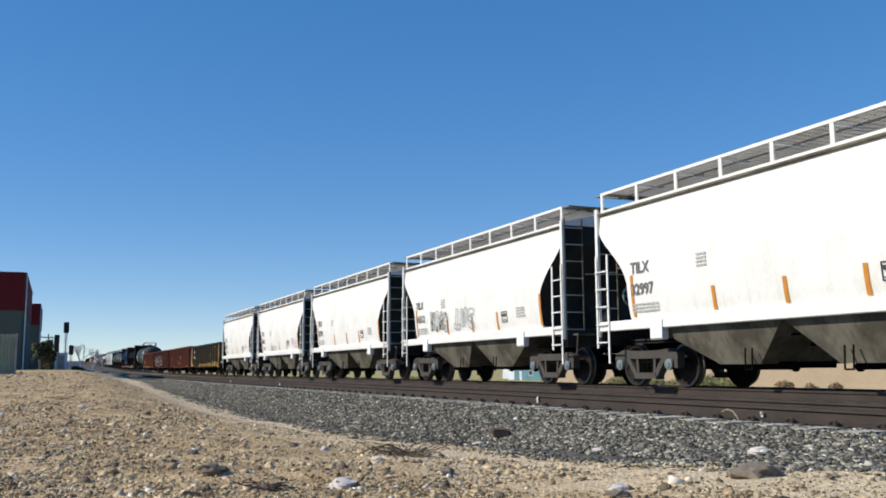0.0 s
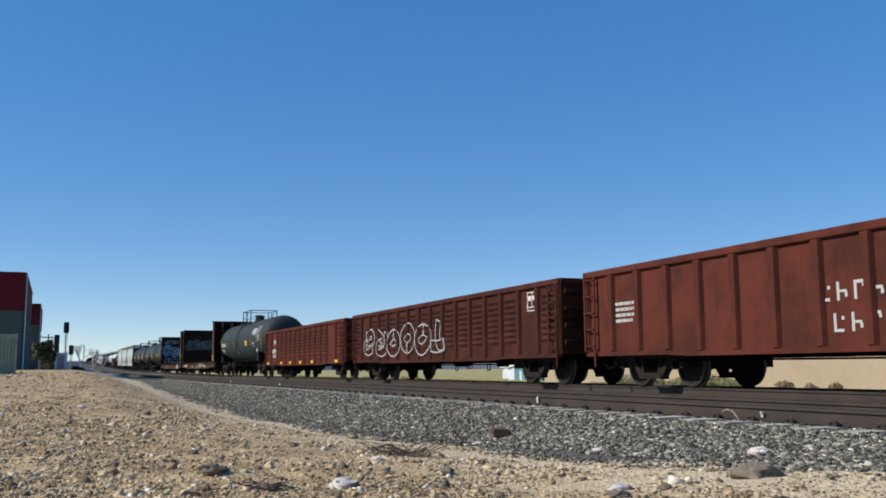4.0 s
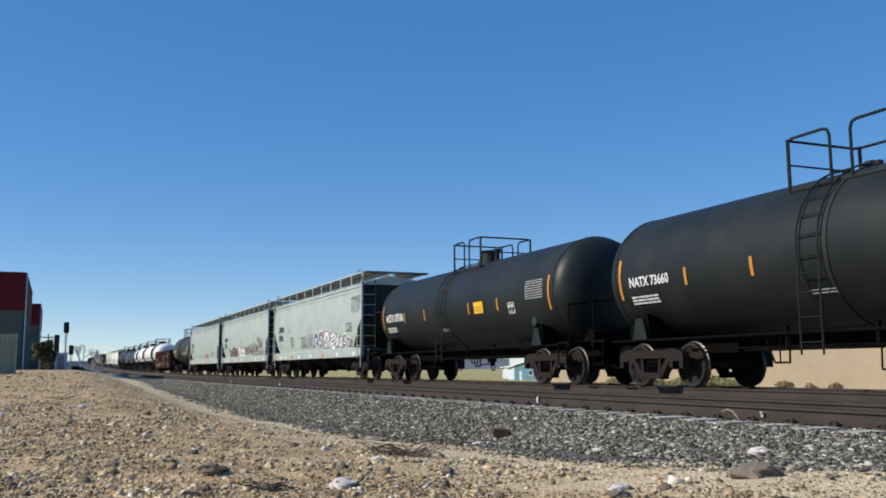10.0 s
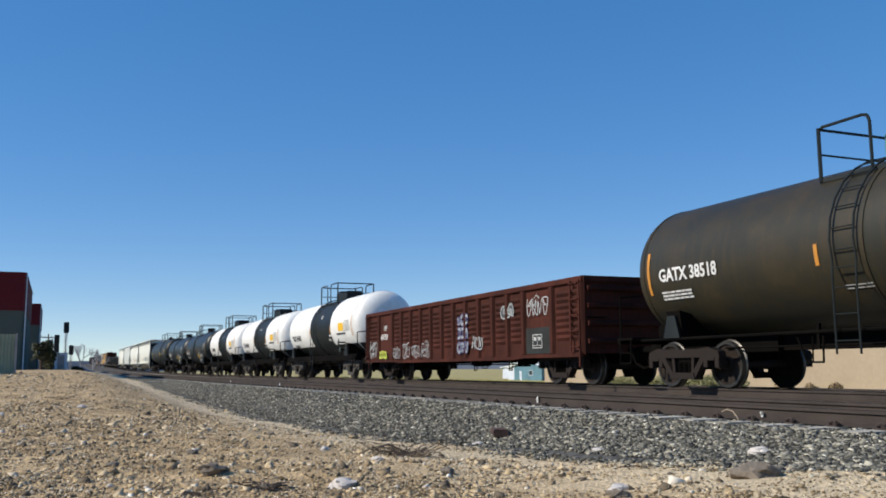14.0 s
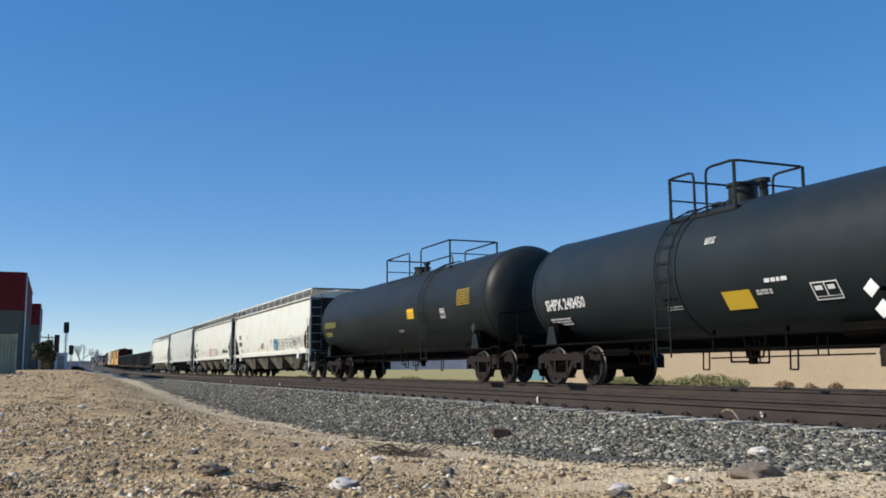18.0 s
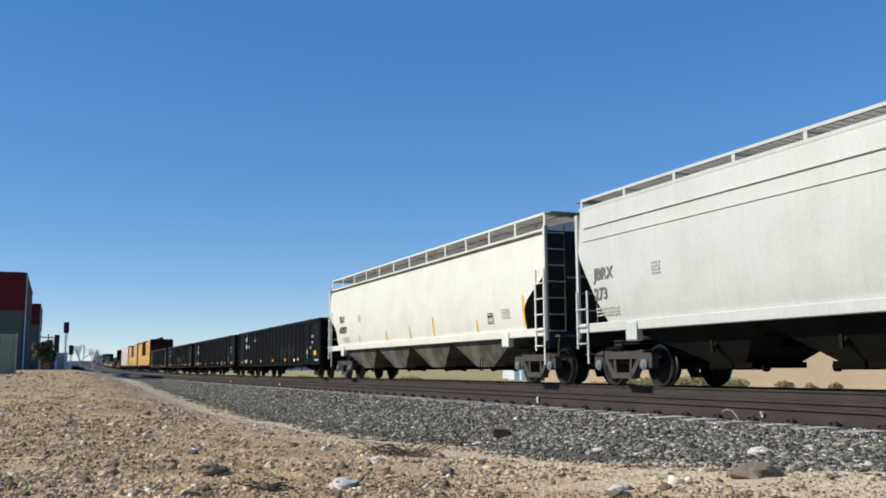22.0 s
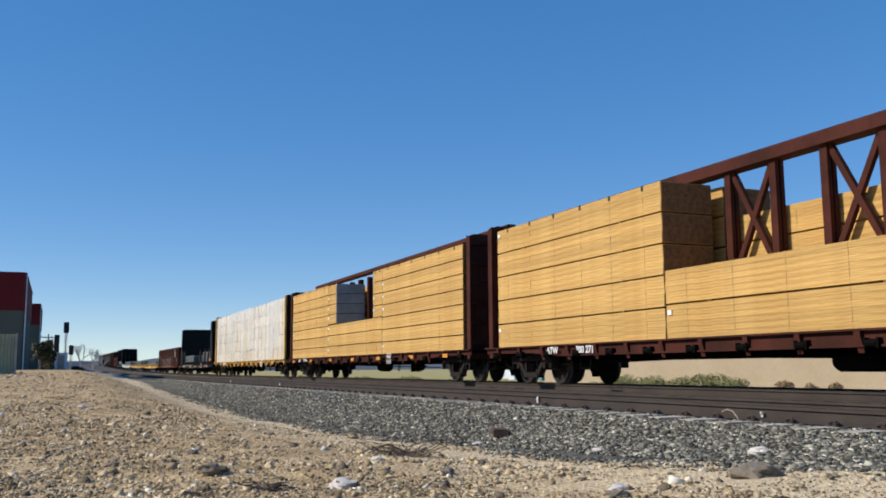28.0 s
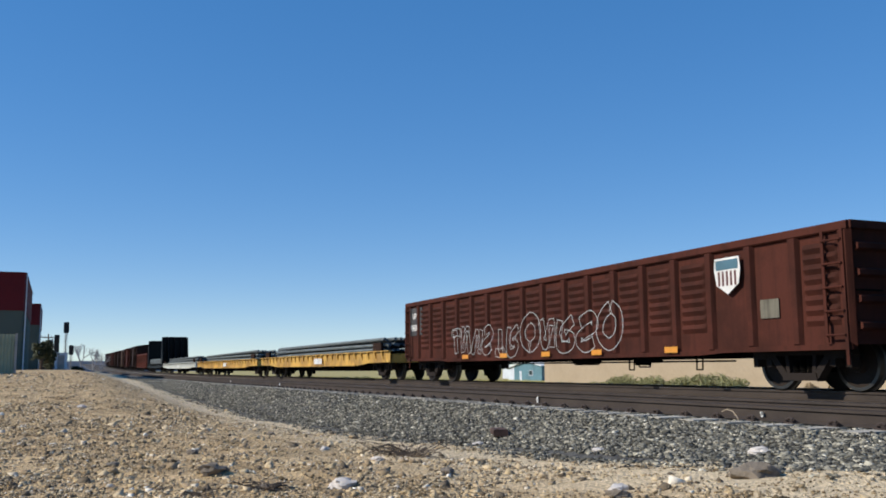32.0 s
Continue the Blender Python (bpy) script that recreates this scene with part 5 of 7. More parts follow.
def pole_bundle(s, length, z0, rows, cols, label, name="pole_bundle", r=0.098, yc=0.0):
    b = thing(name, label, "poles")
    ride(b, s)
    rnd = random.Random(int(-s * 10))
    for j in range(rows):
        for i in range(cols):
            y = yc + (i - (cols - 1) / 2) * 0.215 + rnd.uniform(-0.012, 0.012)
            z = z0 + r + j * 0.205
            a, c = rnd.uniform(-0.25, 0.1), rnd.uniform(-0.1, 0.25)
            if rnd.random() < 0.3:
                c += 0.35
            def pole():
                return Shape().cyl((-length / 2, 0, 0), (-length / 6, 0, 0.012), r, 8, r * 0.98).cyl((-length / 6, 0, 0.012), (length / 2, 0, 0), r * 0.98, 8, r * 0.93)
            part("pole", kept(("pole", round(length, 1), r), pole), M_POLE, b, "", pose(0 + (a + c) / 2, y, z, 0, rnd.uniform(-0.25, 0.25), rnd.uniform(-0.3, 0.3)))
    return b


# ---- the train, from its front to its rear ----
def span(a, b):
    return (a + b) / 2, a - b


H_STRIPES = ((0.122, 0, 0.90, M_ORANGE), (0.355, 0, 0.46, M_ORANGE), (0.52, 0, 0.46, M_ORANGE), (0.672, 0, 0.50, M_ORANGE), (0.896, 0, 0.82, M_ORANGE))
HOPPERS = (("TILX", "32997", ()), ("TILX", "34312", ((0.232, 0.36, 1.56, 2.3, "black", 5, 4, 0.026, "hollow"), (0.40, 0.54, 1.58, 2.35, "pale", 6, 3, 0.035, "hollow"))),
           ("TILX", "32778", ()), ("TILX", "34355", ((0.30, 0.46, 1.5, 1.8, "pale", 8, 6, 0.022, None), (0.80, 0.88, 1.52, 2.0, "pink", 9, 3, 0.022, None))), ("TILX", "33026", ()))
for i, (a, b, tg) in enumerate(HOPPERS):
    c, L = span(-5.82 - 12.8 * i, -18.62 - 12.8 * i)
    covered_hopper("covered_hopper_car", c, L, "short white two-bay covered hopper car with " + ("thin sprayed tags" if tg else "clean sides"), M_WHITE, 2, "curved", (a, b), tg, H_STRIPES)

# four gondolas
c, L = span(-69.9, -87.1)
car, half, pitch = gondola("gondola_car", c, L, "black and yellow open gondola car with a lime scrawl", M_OLIVE, 15, 2.40, chord=M_BLACK, ends=(1.75, 1.30), gap=0.42)
ribs_x = [-half + 0.06, -half + 1.81] + [-half + 3.11 + pitch * k for k in range(11)] + [half - 1.81, half - 0.06]
for xa, xb in zip(ribs_x[4:], ribs_x[5:]):      # the sill band, worn unevenly from panel to panel
    rnd = random.Random(int(xa * 31))
    n = 9
    top = [(xa + 0.10 + (xb - xa - 0.20) * j / n, 0.93 + rnd.uniform(-0.02, 0.02) + (0.06 if xa > 2 else 0.0)) for j in range(n + 1)]
    part("sill_band", Shape().prism([(top[0][0], 0.66), (top[-1][0], 0.66)] + top[::-1], "y", -1.482, -1.476), M_YELLOW, car, "rust-stained yellow sill band", smooth=0)
for k, x0, x1 in ((1, half - 1.05, half - 0.17), (-1, -half + 0.17, -half + 0.62)):
    rnd = random.Random(k + 3)
    edge = [(x0 if k > 0 else x1) + rnd.uniform(-0.10, 0.10) for _ in range(9)]
    ring = [((e, x1) if k > 0 else (x0, e)) for e in edge]
    part("corner_patch", Shape().strip([[(xx, -1.482, 0.72 + 1.66 * i / 8) for xx in ring[i]] for i in range(9)]), M_YELLOW, car, "peeling yellow corner panel", smooth=0)
    plate(car, "end_patch", x0, x1, 0.68, 0.74, -1.525, M_YELLOW)
plate(car, "corner_patch", -half + 0.62, -half + 1.6, 0.72, 0.95, -1.480, M_YELLOW)
for j in range(4):
    part("end_rib_paint", kept("end_rib_paint", lambda: Shape().box(0.121, 0.125, -1.38, -0.25, 0.05, 0.13)), M_YELLOW, car, "", (half, 0, 0.95 + j * 0.42))
letters("CNW", 0.21, M_MARK, car, -half + 2.05, 1.88, -1.484), letters("350497", 0.20, M_MARK, car, -half + 1.86, 1.40, -1.484, width=0.80)


def spray_arc(x, z, rx, rz, a0, a1, w=0.022):
    """One sprayed curve on the flat side."""
    rows = []
    for i in range(25):
        t = radians(a0 + (a1 - a0) * i / 24)
        k = w * (0.6 + 0.5 * abs(math.sin(i * 0.7)))
        rows.append([(x + (rx + d) * math.cos(t) + 0.03 * math.sin(i), -1.486, z + (rz + d) * math.sin(t)) for d in (-k, k)])
    return Shape().strip(rows)


# a cloud of thin sprayed loops
for args in ((half - 4.35, 1.62, 0.42, 0.52, 80, 290), (half - 3.80, 2.00, 0.40, 0.20, 10, 200), (half - 3.0, 2.02, 0.42, 0.22, 0, 185), (half - 2.45, 1.62, 0.34, 0.55, -85, 85), (half - 3.1, 1.12, 0.55, 0.14, 190, 345), (half - 4.0, 1.12, 0.34, 0.14, 170, 380), (half - 3.4, 1.55, 0.15, 0.12, 0, 330)):
    part("graffiti", spray_arc(*args), SPRAY["lime"], car, "lime sprayed curve")

c, L = span(-87.1, -104.6)
car, half, pitch = gondola("gondola_car", c, L, "oxide-red open gondola car with flat ribbed panels", M_RED, 17, 2.5)
for z, n, x, step in ((1.45, 8, -1.0, 0.345), (0.95, 7, -0.75, 0.36)):     # two rows of broad worn letters
    for k in range(n):
        part("worn_letter", kept(("worn_letter", k % 4), lambda: Shape().box(0, 0.055, -0.003, 0.003, 0, 0.30).box(0.055, 0.20, -0.003, 0.003, (0.0, 0.13, 0.25, 0.13)[k % 4], (0.05, 0.17, 0.30, 0.18)[k % 4]).box(0.16, 0.215, -0.003, 0.003, 0.05 if k % 2 else 0.19, 0.13 if k % 2 else 0.25)), M_FAINT, car, "", (x + k * step, -1.484, z))
chart(car, half - 1.45, 1.22, -1.484, 0.45, 0.42)
plate(car, "reflector", half - 1.5, half - 0.9, 0.72, 0.82, -1.525, M_ORANGE)
bars(car, half - 1.3, 0.9, -1.484, 0.5, 0.18, 2, M_FAINT)
bars(car, -half + 1.2, 1.4, -1.484, 0.7, 0.5, 4, M_FAINT, seed=2)

c, L = span(-104.6, -122.8)
car, half, pitch = gondola("gondola_car", c, L, "brown ribbed open gondola car covered in white tags", M_RUST, 17, 2.5, corrugated=(1, 14))
scrawl(car, -half + 1.5, half - 7, 0.85, 2.1, -1.537, "pale", 31, 6, 0.045, "hollow")
chart(car, half - 1.7, 1.9, -1.484, 0.5, 0.5)

c, L = span(-122.8, -139.95)
car, half, pitch = gondola("gondola_car", c, L, "oxide-red corrugated open gondola car with yellow reflectors", M_RED, 15, 2.48, corrugated=(1, 12), ends=(1.38, 1.52))
letters("MP", 0.25, M_MARK, car, -half + 1.95, 1.82, -1.484), letters("641124", 0.24, M_MARK, car, -half + 1.62, 1.34, -1.484, width=0.85)
for x in (-7.35, -4.0, -1.95, 0.2, 2.5, 6.6):
    plate(car, "reflector", x, x + 0.45, 0.72, 0.84, -1.566, M_AMBER)
bars(car, -half + 1.7, 1.1, -1.484, 0.8, 0.22, 2, M_FAINT)

c, L = span(-139.95, -157.72)
car, cyl, on = tank_car("tank_car", c, L, "slate-grey tank car with white looping graffiti and yellow plate", M_TANKG, 1.385, 2.36, marks=("GLNX", "23159", 0.24), stripe_mat=M_ORANGE, diamond=M_MARK, plat=-1.3, plat_w=2.75, spots=(-0.97, -0.60, -0.26, 0.33, 0.53, 0.97), tags=((0.585, 0.77, 2.62, 3.08, "silver", 41, 4, 0.03, "hollow"), (0.775, 0.90, 2.75, 3.15, "silver", 42, 4, 0.022, None)), gear=M_TRUCKR)

for i, (a, b, n) in enumerate(((-157.72, -179.07, "brown bulkhead flat car, empty, with rusty stake pockets"), (-179.07, -199.87, "empty brown bulkhead flat car with blue block graffiti"))):
    c, L = span(a, b)
    car, half = flat_car("bulkhead_flat_car", c, L, n, M_DKRUST, bulk=4.23, gap=0.5, pockets=19, bulk_at=(1.28, 0.02) if i else (1.55, 0.40))
    xb = -half + (0.02 if i else 0.40) + 0.075
    turn = pose(xb, 0, 0, 0, 0, 90)
    plate(car, "reflector", half - (0.95 if i else 1.22), half - (0.72 if i else 0.99), 1.55 if i else 1.16, 1.95 if i else 1.58, -1.508, M_AMBER)
    if i:
        g = scrawl(car, -1.3, 1.30, 1.9, 3.35, -0.002, "sky", 51, 3, 0.05, "teal")
        f = [o for o in car.children if o.name.startswith("graffiti_letter")]
        g2 = scrawl(car, -1.2, 0.4, 3.5, 3.85, -0.002, "pale", 52, 5, 0.04)
        g3 = scrawl(car, -1.2, 1.2, 1.25, 1.8, -0.002, "pale", 53, 5, 0.05)
        for q in (g, *f, g2, g3):
            q.matrix_basis = turn
        scrawl(car, half - 2.9, half - 1.8, 0.60, 0.98, -1.615, "silver", 55, 3, 0.045)
        scrawl(car, -4, -1.5, 0.62, 0.80, -1.527, "red", 56, 3, 0.03)
    else:
        g = scrawl(car, -1.30, 1.30, 2.30, 3.35, -0.002, "dusty", 57, 4, 0.10, "hollow")
        g.matrix_basis = turn
        bars(car, -half + 2.6, 0.72, -1.61, 2.0, 0.16, 1, M_FAINT, fill=1.0, seed=6)
        scrawl(car, -0.5, 2.2, 0.62, 0.95, -1.527, "pale", 58, 5, 0.025)
        chart(car, 2.4, 0.63, -1.61, 0.5, 0.33), chart(car, 3.7, 0.63, -1.61, 0.45, 0.33)
        for x in (-half + 1.6, -half + 3.6, -2.2, 2.0, 5.6):
            plate(car, "reflector", x, x + 0.42, 0.66, 0.78, -1.61, M_AMBER)
        bars(car, 4.6, 0.68, -1.61, 0.8, 0.2, 2, M_MARK, seed=12)

for a, b, lab, mk, mm, sm, m, pl in ((-199.87, -216.8, "black tank car with yellow numbers and yellow warning plate", ("UTLX", "58522", 0.24), M_GOLD, M_AMBER, M_TANKO, M_AMBER),
                                 (-216.8, -232.7, "black tank car with white numbers and dusty middle band", ("NATX", "73660", 0.2), M_MARK, M_ORANGE, M_TANK, M_AMBER),
                                 (-232.7, -248.7, "dark grey tank car with white numbers and orange stripes", ("ACFX", "87506", 0.27), M_MARK, M_ORANGE, M_TANK, M_AMBER)):
    c, L = span(a, b)
    tank_car("tank_car", c, L, lab, m, 1.41, 2.40, marks=mk, mark_mat=mm, stripe_mat=sm, placard=pl, plat={-216.8: -1.68, -232.7: -0.80}.get(a, -1.5), plat_w={-232.7: 2.1}.get(a, 2.5), spots={-199.87: (-0.97, -0.635, -0.266, 0.10, 0.444, 0.80)}.get(a))

LRW = ((-248.7, -266.45, "17045", ((0.243, 0.285, 1.55, 2.1, "black", 65, 2, 0.03, None), (0.372, 0.53, 1.46, 2.08, "black", 61, 6, 0.03, None), (0.535, 0.645, 1.25, 2.25, "silver", 62, 2, 0.05, "purple"), (0.61, 0.66, 1.7, 2.2, "pink", 68, 2, 0.05, None), (0.645, 0.825, 1.27, 2.15, "black", 63, 3, 0.03, "silver"), (0.83, 0.915, 1.27, 1.95, "silver", 64, 2, 0.04, "black"), (0.86, 0.92, 1.98, 2.4, "black", 69, 2, 0.03, None), (0.90, 0.98, 2.75, 3.45, "black", 66, 4, 0.03, None), (0.18, 0.3, 1.0, 1.25, "sky", 67, 4, 0.03, None)), "grey covered hopper car with purple and silver graffiti"),
       (-266.45, -284.17, "17025", ((0.19, 0.384, 1.0, 2.05, "pale", 71, 4, 0.03, "maroon"), (0.41, 0.545, 1.0, 2.05, "maroon", 72, 2, 0.035, "silver"), (0.555, 0.655, 1.40, 2.0, "maroon", 73, 3, 0.035, "hollow"), (0.66, 0.80, 1.28, 2.1, "maroon", 76, 3, 0.05, "pale"), (0.805, 0.90, 1.70, 2.4, "maroon", 74, 3, 0.035, "hollow"), (0.82, 0.9, 1.32, 1.55, "black", 75, 4, 0.03, None)), "grey covered hopper car with maroon and white block graffiti"),
       (-284.17, -302.0, "17086", ((0.22, 0.405, 1.0, 1.55, "sky", 76, 5, 0.06, "silver"), (0.575, 0.69, 1.38, 1.75, "red", 77, 5, 0.03, None), (0.03, 0.075, 2.5, 3.0, "pale", 78, 2, 0.03, "hollow")), "grey covered hopper car with pale blue and red tags"))
for a, b, num, tg, lab in LRW:
    c, L = span(a, b)
    covered_hopper("covered_hopper_car", c, L, lab, M_GREY, 3, "straight", ("LRWN", num), tg)

c, L = span(-302.0, -317.2)
car, cyl, on = tank_car("tank_car", c, L, "oily brown-black tank car with white numbers and green fitting", M_TANKB, 1.42, 2.42, marks=("GATX", "38518", 0.26), stripe_mat=M_ORANGE, placard=None, plat=-1.7, plat_w=2.8, spots=(-0.97, -0.22, 0.16, 0.60, 0.985), tags=((0.185, 0.62, 1.80, 2.12, "pale", 81, 5, 0.03, "hollow"), (0.62, 0.745, 1.85, 2.12, "lime", 82, 2, 0.025, "gold")))
part("green_fitting", Shape().cyl((-0.55, -0.2, 3.75), (-0.55, -0.2, 4.22), 0.26, 14).cyl((-0.55, -0.2, 4.22), (-0.55, -0.2, 4.28), 0.2, 14), SPRAY["green"], car, "green valve housing")

c, L = span(-317.2, -335.3)
car, half, pitch = gondola("gondola_car", c, L, "dark oxide-red corrugated gondola car with many pale tags", M_RUST, 16, 2.46, corrugated=(1, 13), ends=(1.38, 1.52), gap=0.95)
for k in range(4):
    x = -half + 3.1 + k * pitch
    scrawl(car, x, x + 0.75, 0.80, 1.2 + 0.12 * (k % 2), -1.537, "pale", 90 + k, 3, 0.03, None)
scrawl(car, -half + 0.4, -half + 1.2, 0.80, 1.5, -1.537, "pale", 95, 2, 0.04, None)
scrawl(car, -half + 1.6, -half + 2.4, 0.80, 1.1, -1.537, "lime", 96, 3, 0.05, "gold")
for j in range(3):
    scrawl(car, -half + 8.95, -half + 9.75, 0.85 + 0.42 * j, 1.25 + 0.42 * j, -1.537, "purple", 97 + j, 3, 0.03, "pale")
scrawl(car, -half + 10.0, -half + 10.75, 0.98, 1.4, -1.537, "pale", 100, 3, 0.03, None)
scrawl(car, -half + 12.0, -half + 12.75, 1.75, 2.2, -1.537, "pale", 101, 2, 0.04, "black")
scrawl(car, half - 2.75, half - 1.6, 1.75, 2.25, -1.537, "pale", 102, 4, 0.03, None)
letters("MP", 0.2, M_FAINT, car, -half + 1.95, 1.85, -1.484), letters("641759", 0.2, M_MARK, car, -half + 1.62, 1.52, -1.484, width=0.9)
plate(car, "grey_patch", half - 2.85, half - 1.45, 0.78, 1.45, -1.486, M_CHARCOAL, "grey repainted patch")
chart(car, half - 2.5, 0.92, -1.492, 0.5, 0.36, M_FAINT)

WB = (-335.3, -349.4, -363.2, -377.0)
for i in range(3):
    c, L = span(WB[i], WB[i + 1])
    cyl = L / 2 - 0.80 - 0.62
    tank_car("tank_car", c, L, "white tank car with a broad black middle band and black frame", M_WHITE, 1.385, 2.38, bands=(-cyl * 0.25, cyl * 0.385), plat=-1.2, plat_w=2.9, marks=("TILX", "160603", 0.26), mark_mat=M_INK, stripe_mat=M_ORANGE, cap=M_TANK, gear=M_TRUCK, group="white tank cars", placard=M_AMBER)

for a, b, num, sm in ((-377.0, -392.2, "240434", M_ORANGE), (-392.2, -407.7, "240450", None)):
    c, L = span(a, b)
    tank_car("tank_car", c, L, "clean slate-black tank car with white numbers and white placards", M_TANKS, 1.40, 2.36, marks=("SHPX", num, 0.26), stripe_mat=sm, placard=M_GOLD, plat=-1.15, plat_w=2.1, diamond=M_MARK, low=True, spots=(-1.0, -0.70, -0.31, 0.155, 0.97))

c, L = span(-407.7, -428.1)
tank_car("tank_car", c, L, "long black tank car with a low double railing", M_TANK, 1.52, 2.52, marks=("UTLX", "951210", 0.24), mark_mat=SPRAY["gold"], long_rail=True, plat=-1.5, placard=M_AMBER, dome=0.2)

T_STRIPES = ((0.22, 0.16, 0.34, M_AMBER), (0.386, 0.16, 0.34, M_AMBER), (0.511, 0.16, 0.38, M_AMBER), (0.62, 0.16, 0.60, M_AMBER), (0.79, 0.16, 0.34, M_AMBER), (0.94, 0, 0.85, M_AMBER))
TH = ((-428.1, -449.9, "640465", M_CREAM, "curved", ((0.424, 0.47, 1.68, 2.0, "black", 101, 4, 0.035, None), (0.555, 0.58, 1.78, 2.2, "red", 102, 2, 0.02, None), (0.594, 0.655, 1.46, 2.1, "black", 103, 1, 0.03, "blue"), (0.60, 0.64, 1.46, 2.0, "sky", 109, 2, 0.03, "blue"), (0.645, 0.93, 1.48, 2.15, "black", 104, 6, 0.03, "hollow")), "cream-white four-bay covered hopper car with blue and black graffiti"),
      (-449.9, -470.56, "640403", M_CREAM, "curved", ((0.24, 0.318, 1.72, 1.98, "sky", 105, 5, 0.035, None), (0.454, 0.63, 1.48, 2.1, "red", 106, 5, 0.03, None), (0.635, 0.69, 1.48, 2.1, "blue", 107, 2, 0.035, "hollow"), (0.8, 0.92, 1.65, 1.9, "black", 108, 5, 0.04, "green")), "cream-white four-bay covered hopper car with red and blue tags"),
      (-470.56, -490.3, None, M_PALE, "angled", (), "pale grey covered hopper car with angular end panels"),
      (-490.3, -511.8, "635929", M_CREAM, "curved", (), "clean cream-white four-bay covered hopper car with yellow stripes"))
for a, b, num, m, st, tg, lab in TH:
    c, L = span(a, b)
    covered_hopper("covered_hopper_car", c, L, lab, m, 4, st, ("TILX", num) if num else ("JBRX", "273"), tg, T_STRIPES if num else ())

for a, b, mk in ((-511.8, -534.1, ("ATW", "400693")), (-534.1, -556.1, ("FXE", "93039")), (-556.1, -577.8, ("FXE", "93027")), (-577.8, -599.6, ("FXE", "93015"))):
    c, L = span(a, b)
    car, half, pitch = gondola("gondola_car", c, L, "long black ribbed gondola car with " + ("a lime scrawl" if mk[1] == "93027" else "white numbers and amber reflectors"), M_BLACK, 21, 2.72, gap=0.86, group="black gondolas", ends=(1.95, 1.2, 0.68))
    letters(mk[0], 0.24, M_MARK, car, -half + 2.30, 2.22, -1.50, width=0.85), letters(mk[1][:3] if mk[0] == "ATW" else mk[1], 0.24, M_MARK, car, -half + (2.42 if mk[0] == "ATW" else 2.22), 1.78, -1.50, width=0.72)
    if mk[0] == "ATW":
        letters(mk[1][3:], 0.24, M_MARK, car, -half + 3.36, 1.78, -1.50, width=0.68)
    bars(car, -half + 2.2, 0.88, -1.50, 0.85, 0.24, 2, M_MARK), bars(car, -half + 5.2, 2.15, -1.50, 0.25, 0.3, 3, M_MARK, seed=8)
    for rel in (-8.9, -6.0, -3.0, 0.25, 3.3, 6.15):
        plate(car, "reflector", rel, rel + 0.42, 0.88, 0.99, -1.566, M_ORANGE)
    if mk[0] == "ATW":
        plate(car, "reflector", half - 1.12, half - 0.70, 1.10, 1.32, -1.500, M_AMBER)
        bars(car, half - 0.95, 0.84, -1.50, 0.75, 0.08, 1, M_MARK, fill=0.8, seed=15)
        scrawl(car, 2.2, 5.2, 1.0, 1.75, -1.484, "chalk", 113, 3, 0.04, "hollow")
    else:
        plate(car, "reflector", half - 1.22, half - 0.32, 0.86, 0.98, -1.566, M_ORANGE)
    for j in range(3):
        bars(car, half - 1.95 + (0.0, 1.05, 1.05)[j] * 0.4, 1.42 + 0.26 * j, -1.50, 0.30, 0.14, 2, M_MARK, fill=0.45, seed=14 + j)
    chart(car, half - 2.42, 1.0, -1.50, 0.40, 0.36)
    plate(car, "white_tag", half - 4.85, half - 4.6, 0.84, 0.98, -1.566, M_MARK)
    if mk[1] == "93027":
        scrawl(car, -0.95, 2.95, 1.12, 1.72, -1.484, "lime", 111, 4, 0.03, "gold")

# lumber on centre-beam cars
def lumber_car(a, b, body, label, packs, open_bays, top=4.74):
    c, L = span(a, b)
    car, half = centre_beam("centre_beam_car", c, L, label, body, open_bays, top=top)
    for x0, x1, zs, mat, kind in packs:
        for z0, z1 in zip(zs, zs[1:]):
            for side in (-1, 1):
                if kind == "wrap":
                    lumber_pack((x0 + x1) / 2, x1 - x0 - 0.03, z0 + 0.004, z1, side, mat, "lumber pack in white plastic wrap on a centre-beam car", "wrapped_lumber_pack", True, round((x1 - x0) / 1.17)) 
                elif kind == "grey":
                    lumber_pack((x0 + x1) / 2, x1 - x0 - 0.04, z0 + 0.03, z1, side, mat, "grey plastic end cover on a pack of boards", "wrapped_lumber_pack", True, 2)
                else:
                    lumber_pack((x0 + x1) / 2, x1 - x0 - 0.05, z0 + 0.035, z1, side, mat, "strapped pack of fresh yellow softwood boards on a centre-beam car")
    return car, half, c


def tiers(z0, z1, n):
    return [z0 + (z1 - z0) * i / n for i in range(n + 1)]


car, half, c = lumber_car(-599.6, -623.46, M_RUST, "brown centre-beam flat car loaded with softwood lumber",
    ((-622.3, -614.6, tiers(0.95, 4.28, 5), M_WOOD, ""), (-614.6, -607.8, tiers(0.95, 2.38, 2), M_WOOD, ""), (-607.8, -600.75, tiers(0.95, 4.28, 5), M_WOOD, "")), (6, 8, 9))
for z0, z1 in zip(tiers(2.38, 3.55, 2), tiers(2.38, 3.55, 2)[1:]):
    lumber_pack(-611.2, 6.7, z0 + 0.035, z1, 1, M_WOOD, "strapped pack of fresh yellow softwood boards on a centre-beam car")
letters("ATW", 0.17, M_MARK, car, -half + 3.6, 0.76, -1.61), letters("300 271", 0.17, M_MARK, car, -half + 5.0, 0.76, -1.61)
chart(car, 4.0, 0.62, -1.61, 0.42, 0.36)
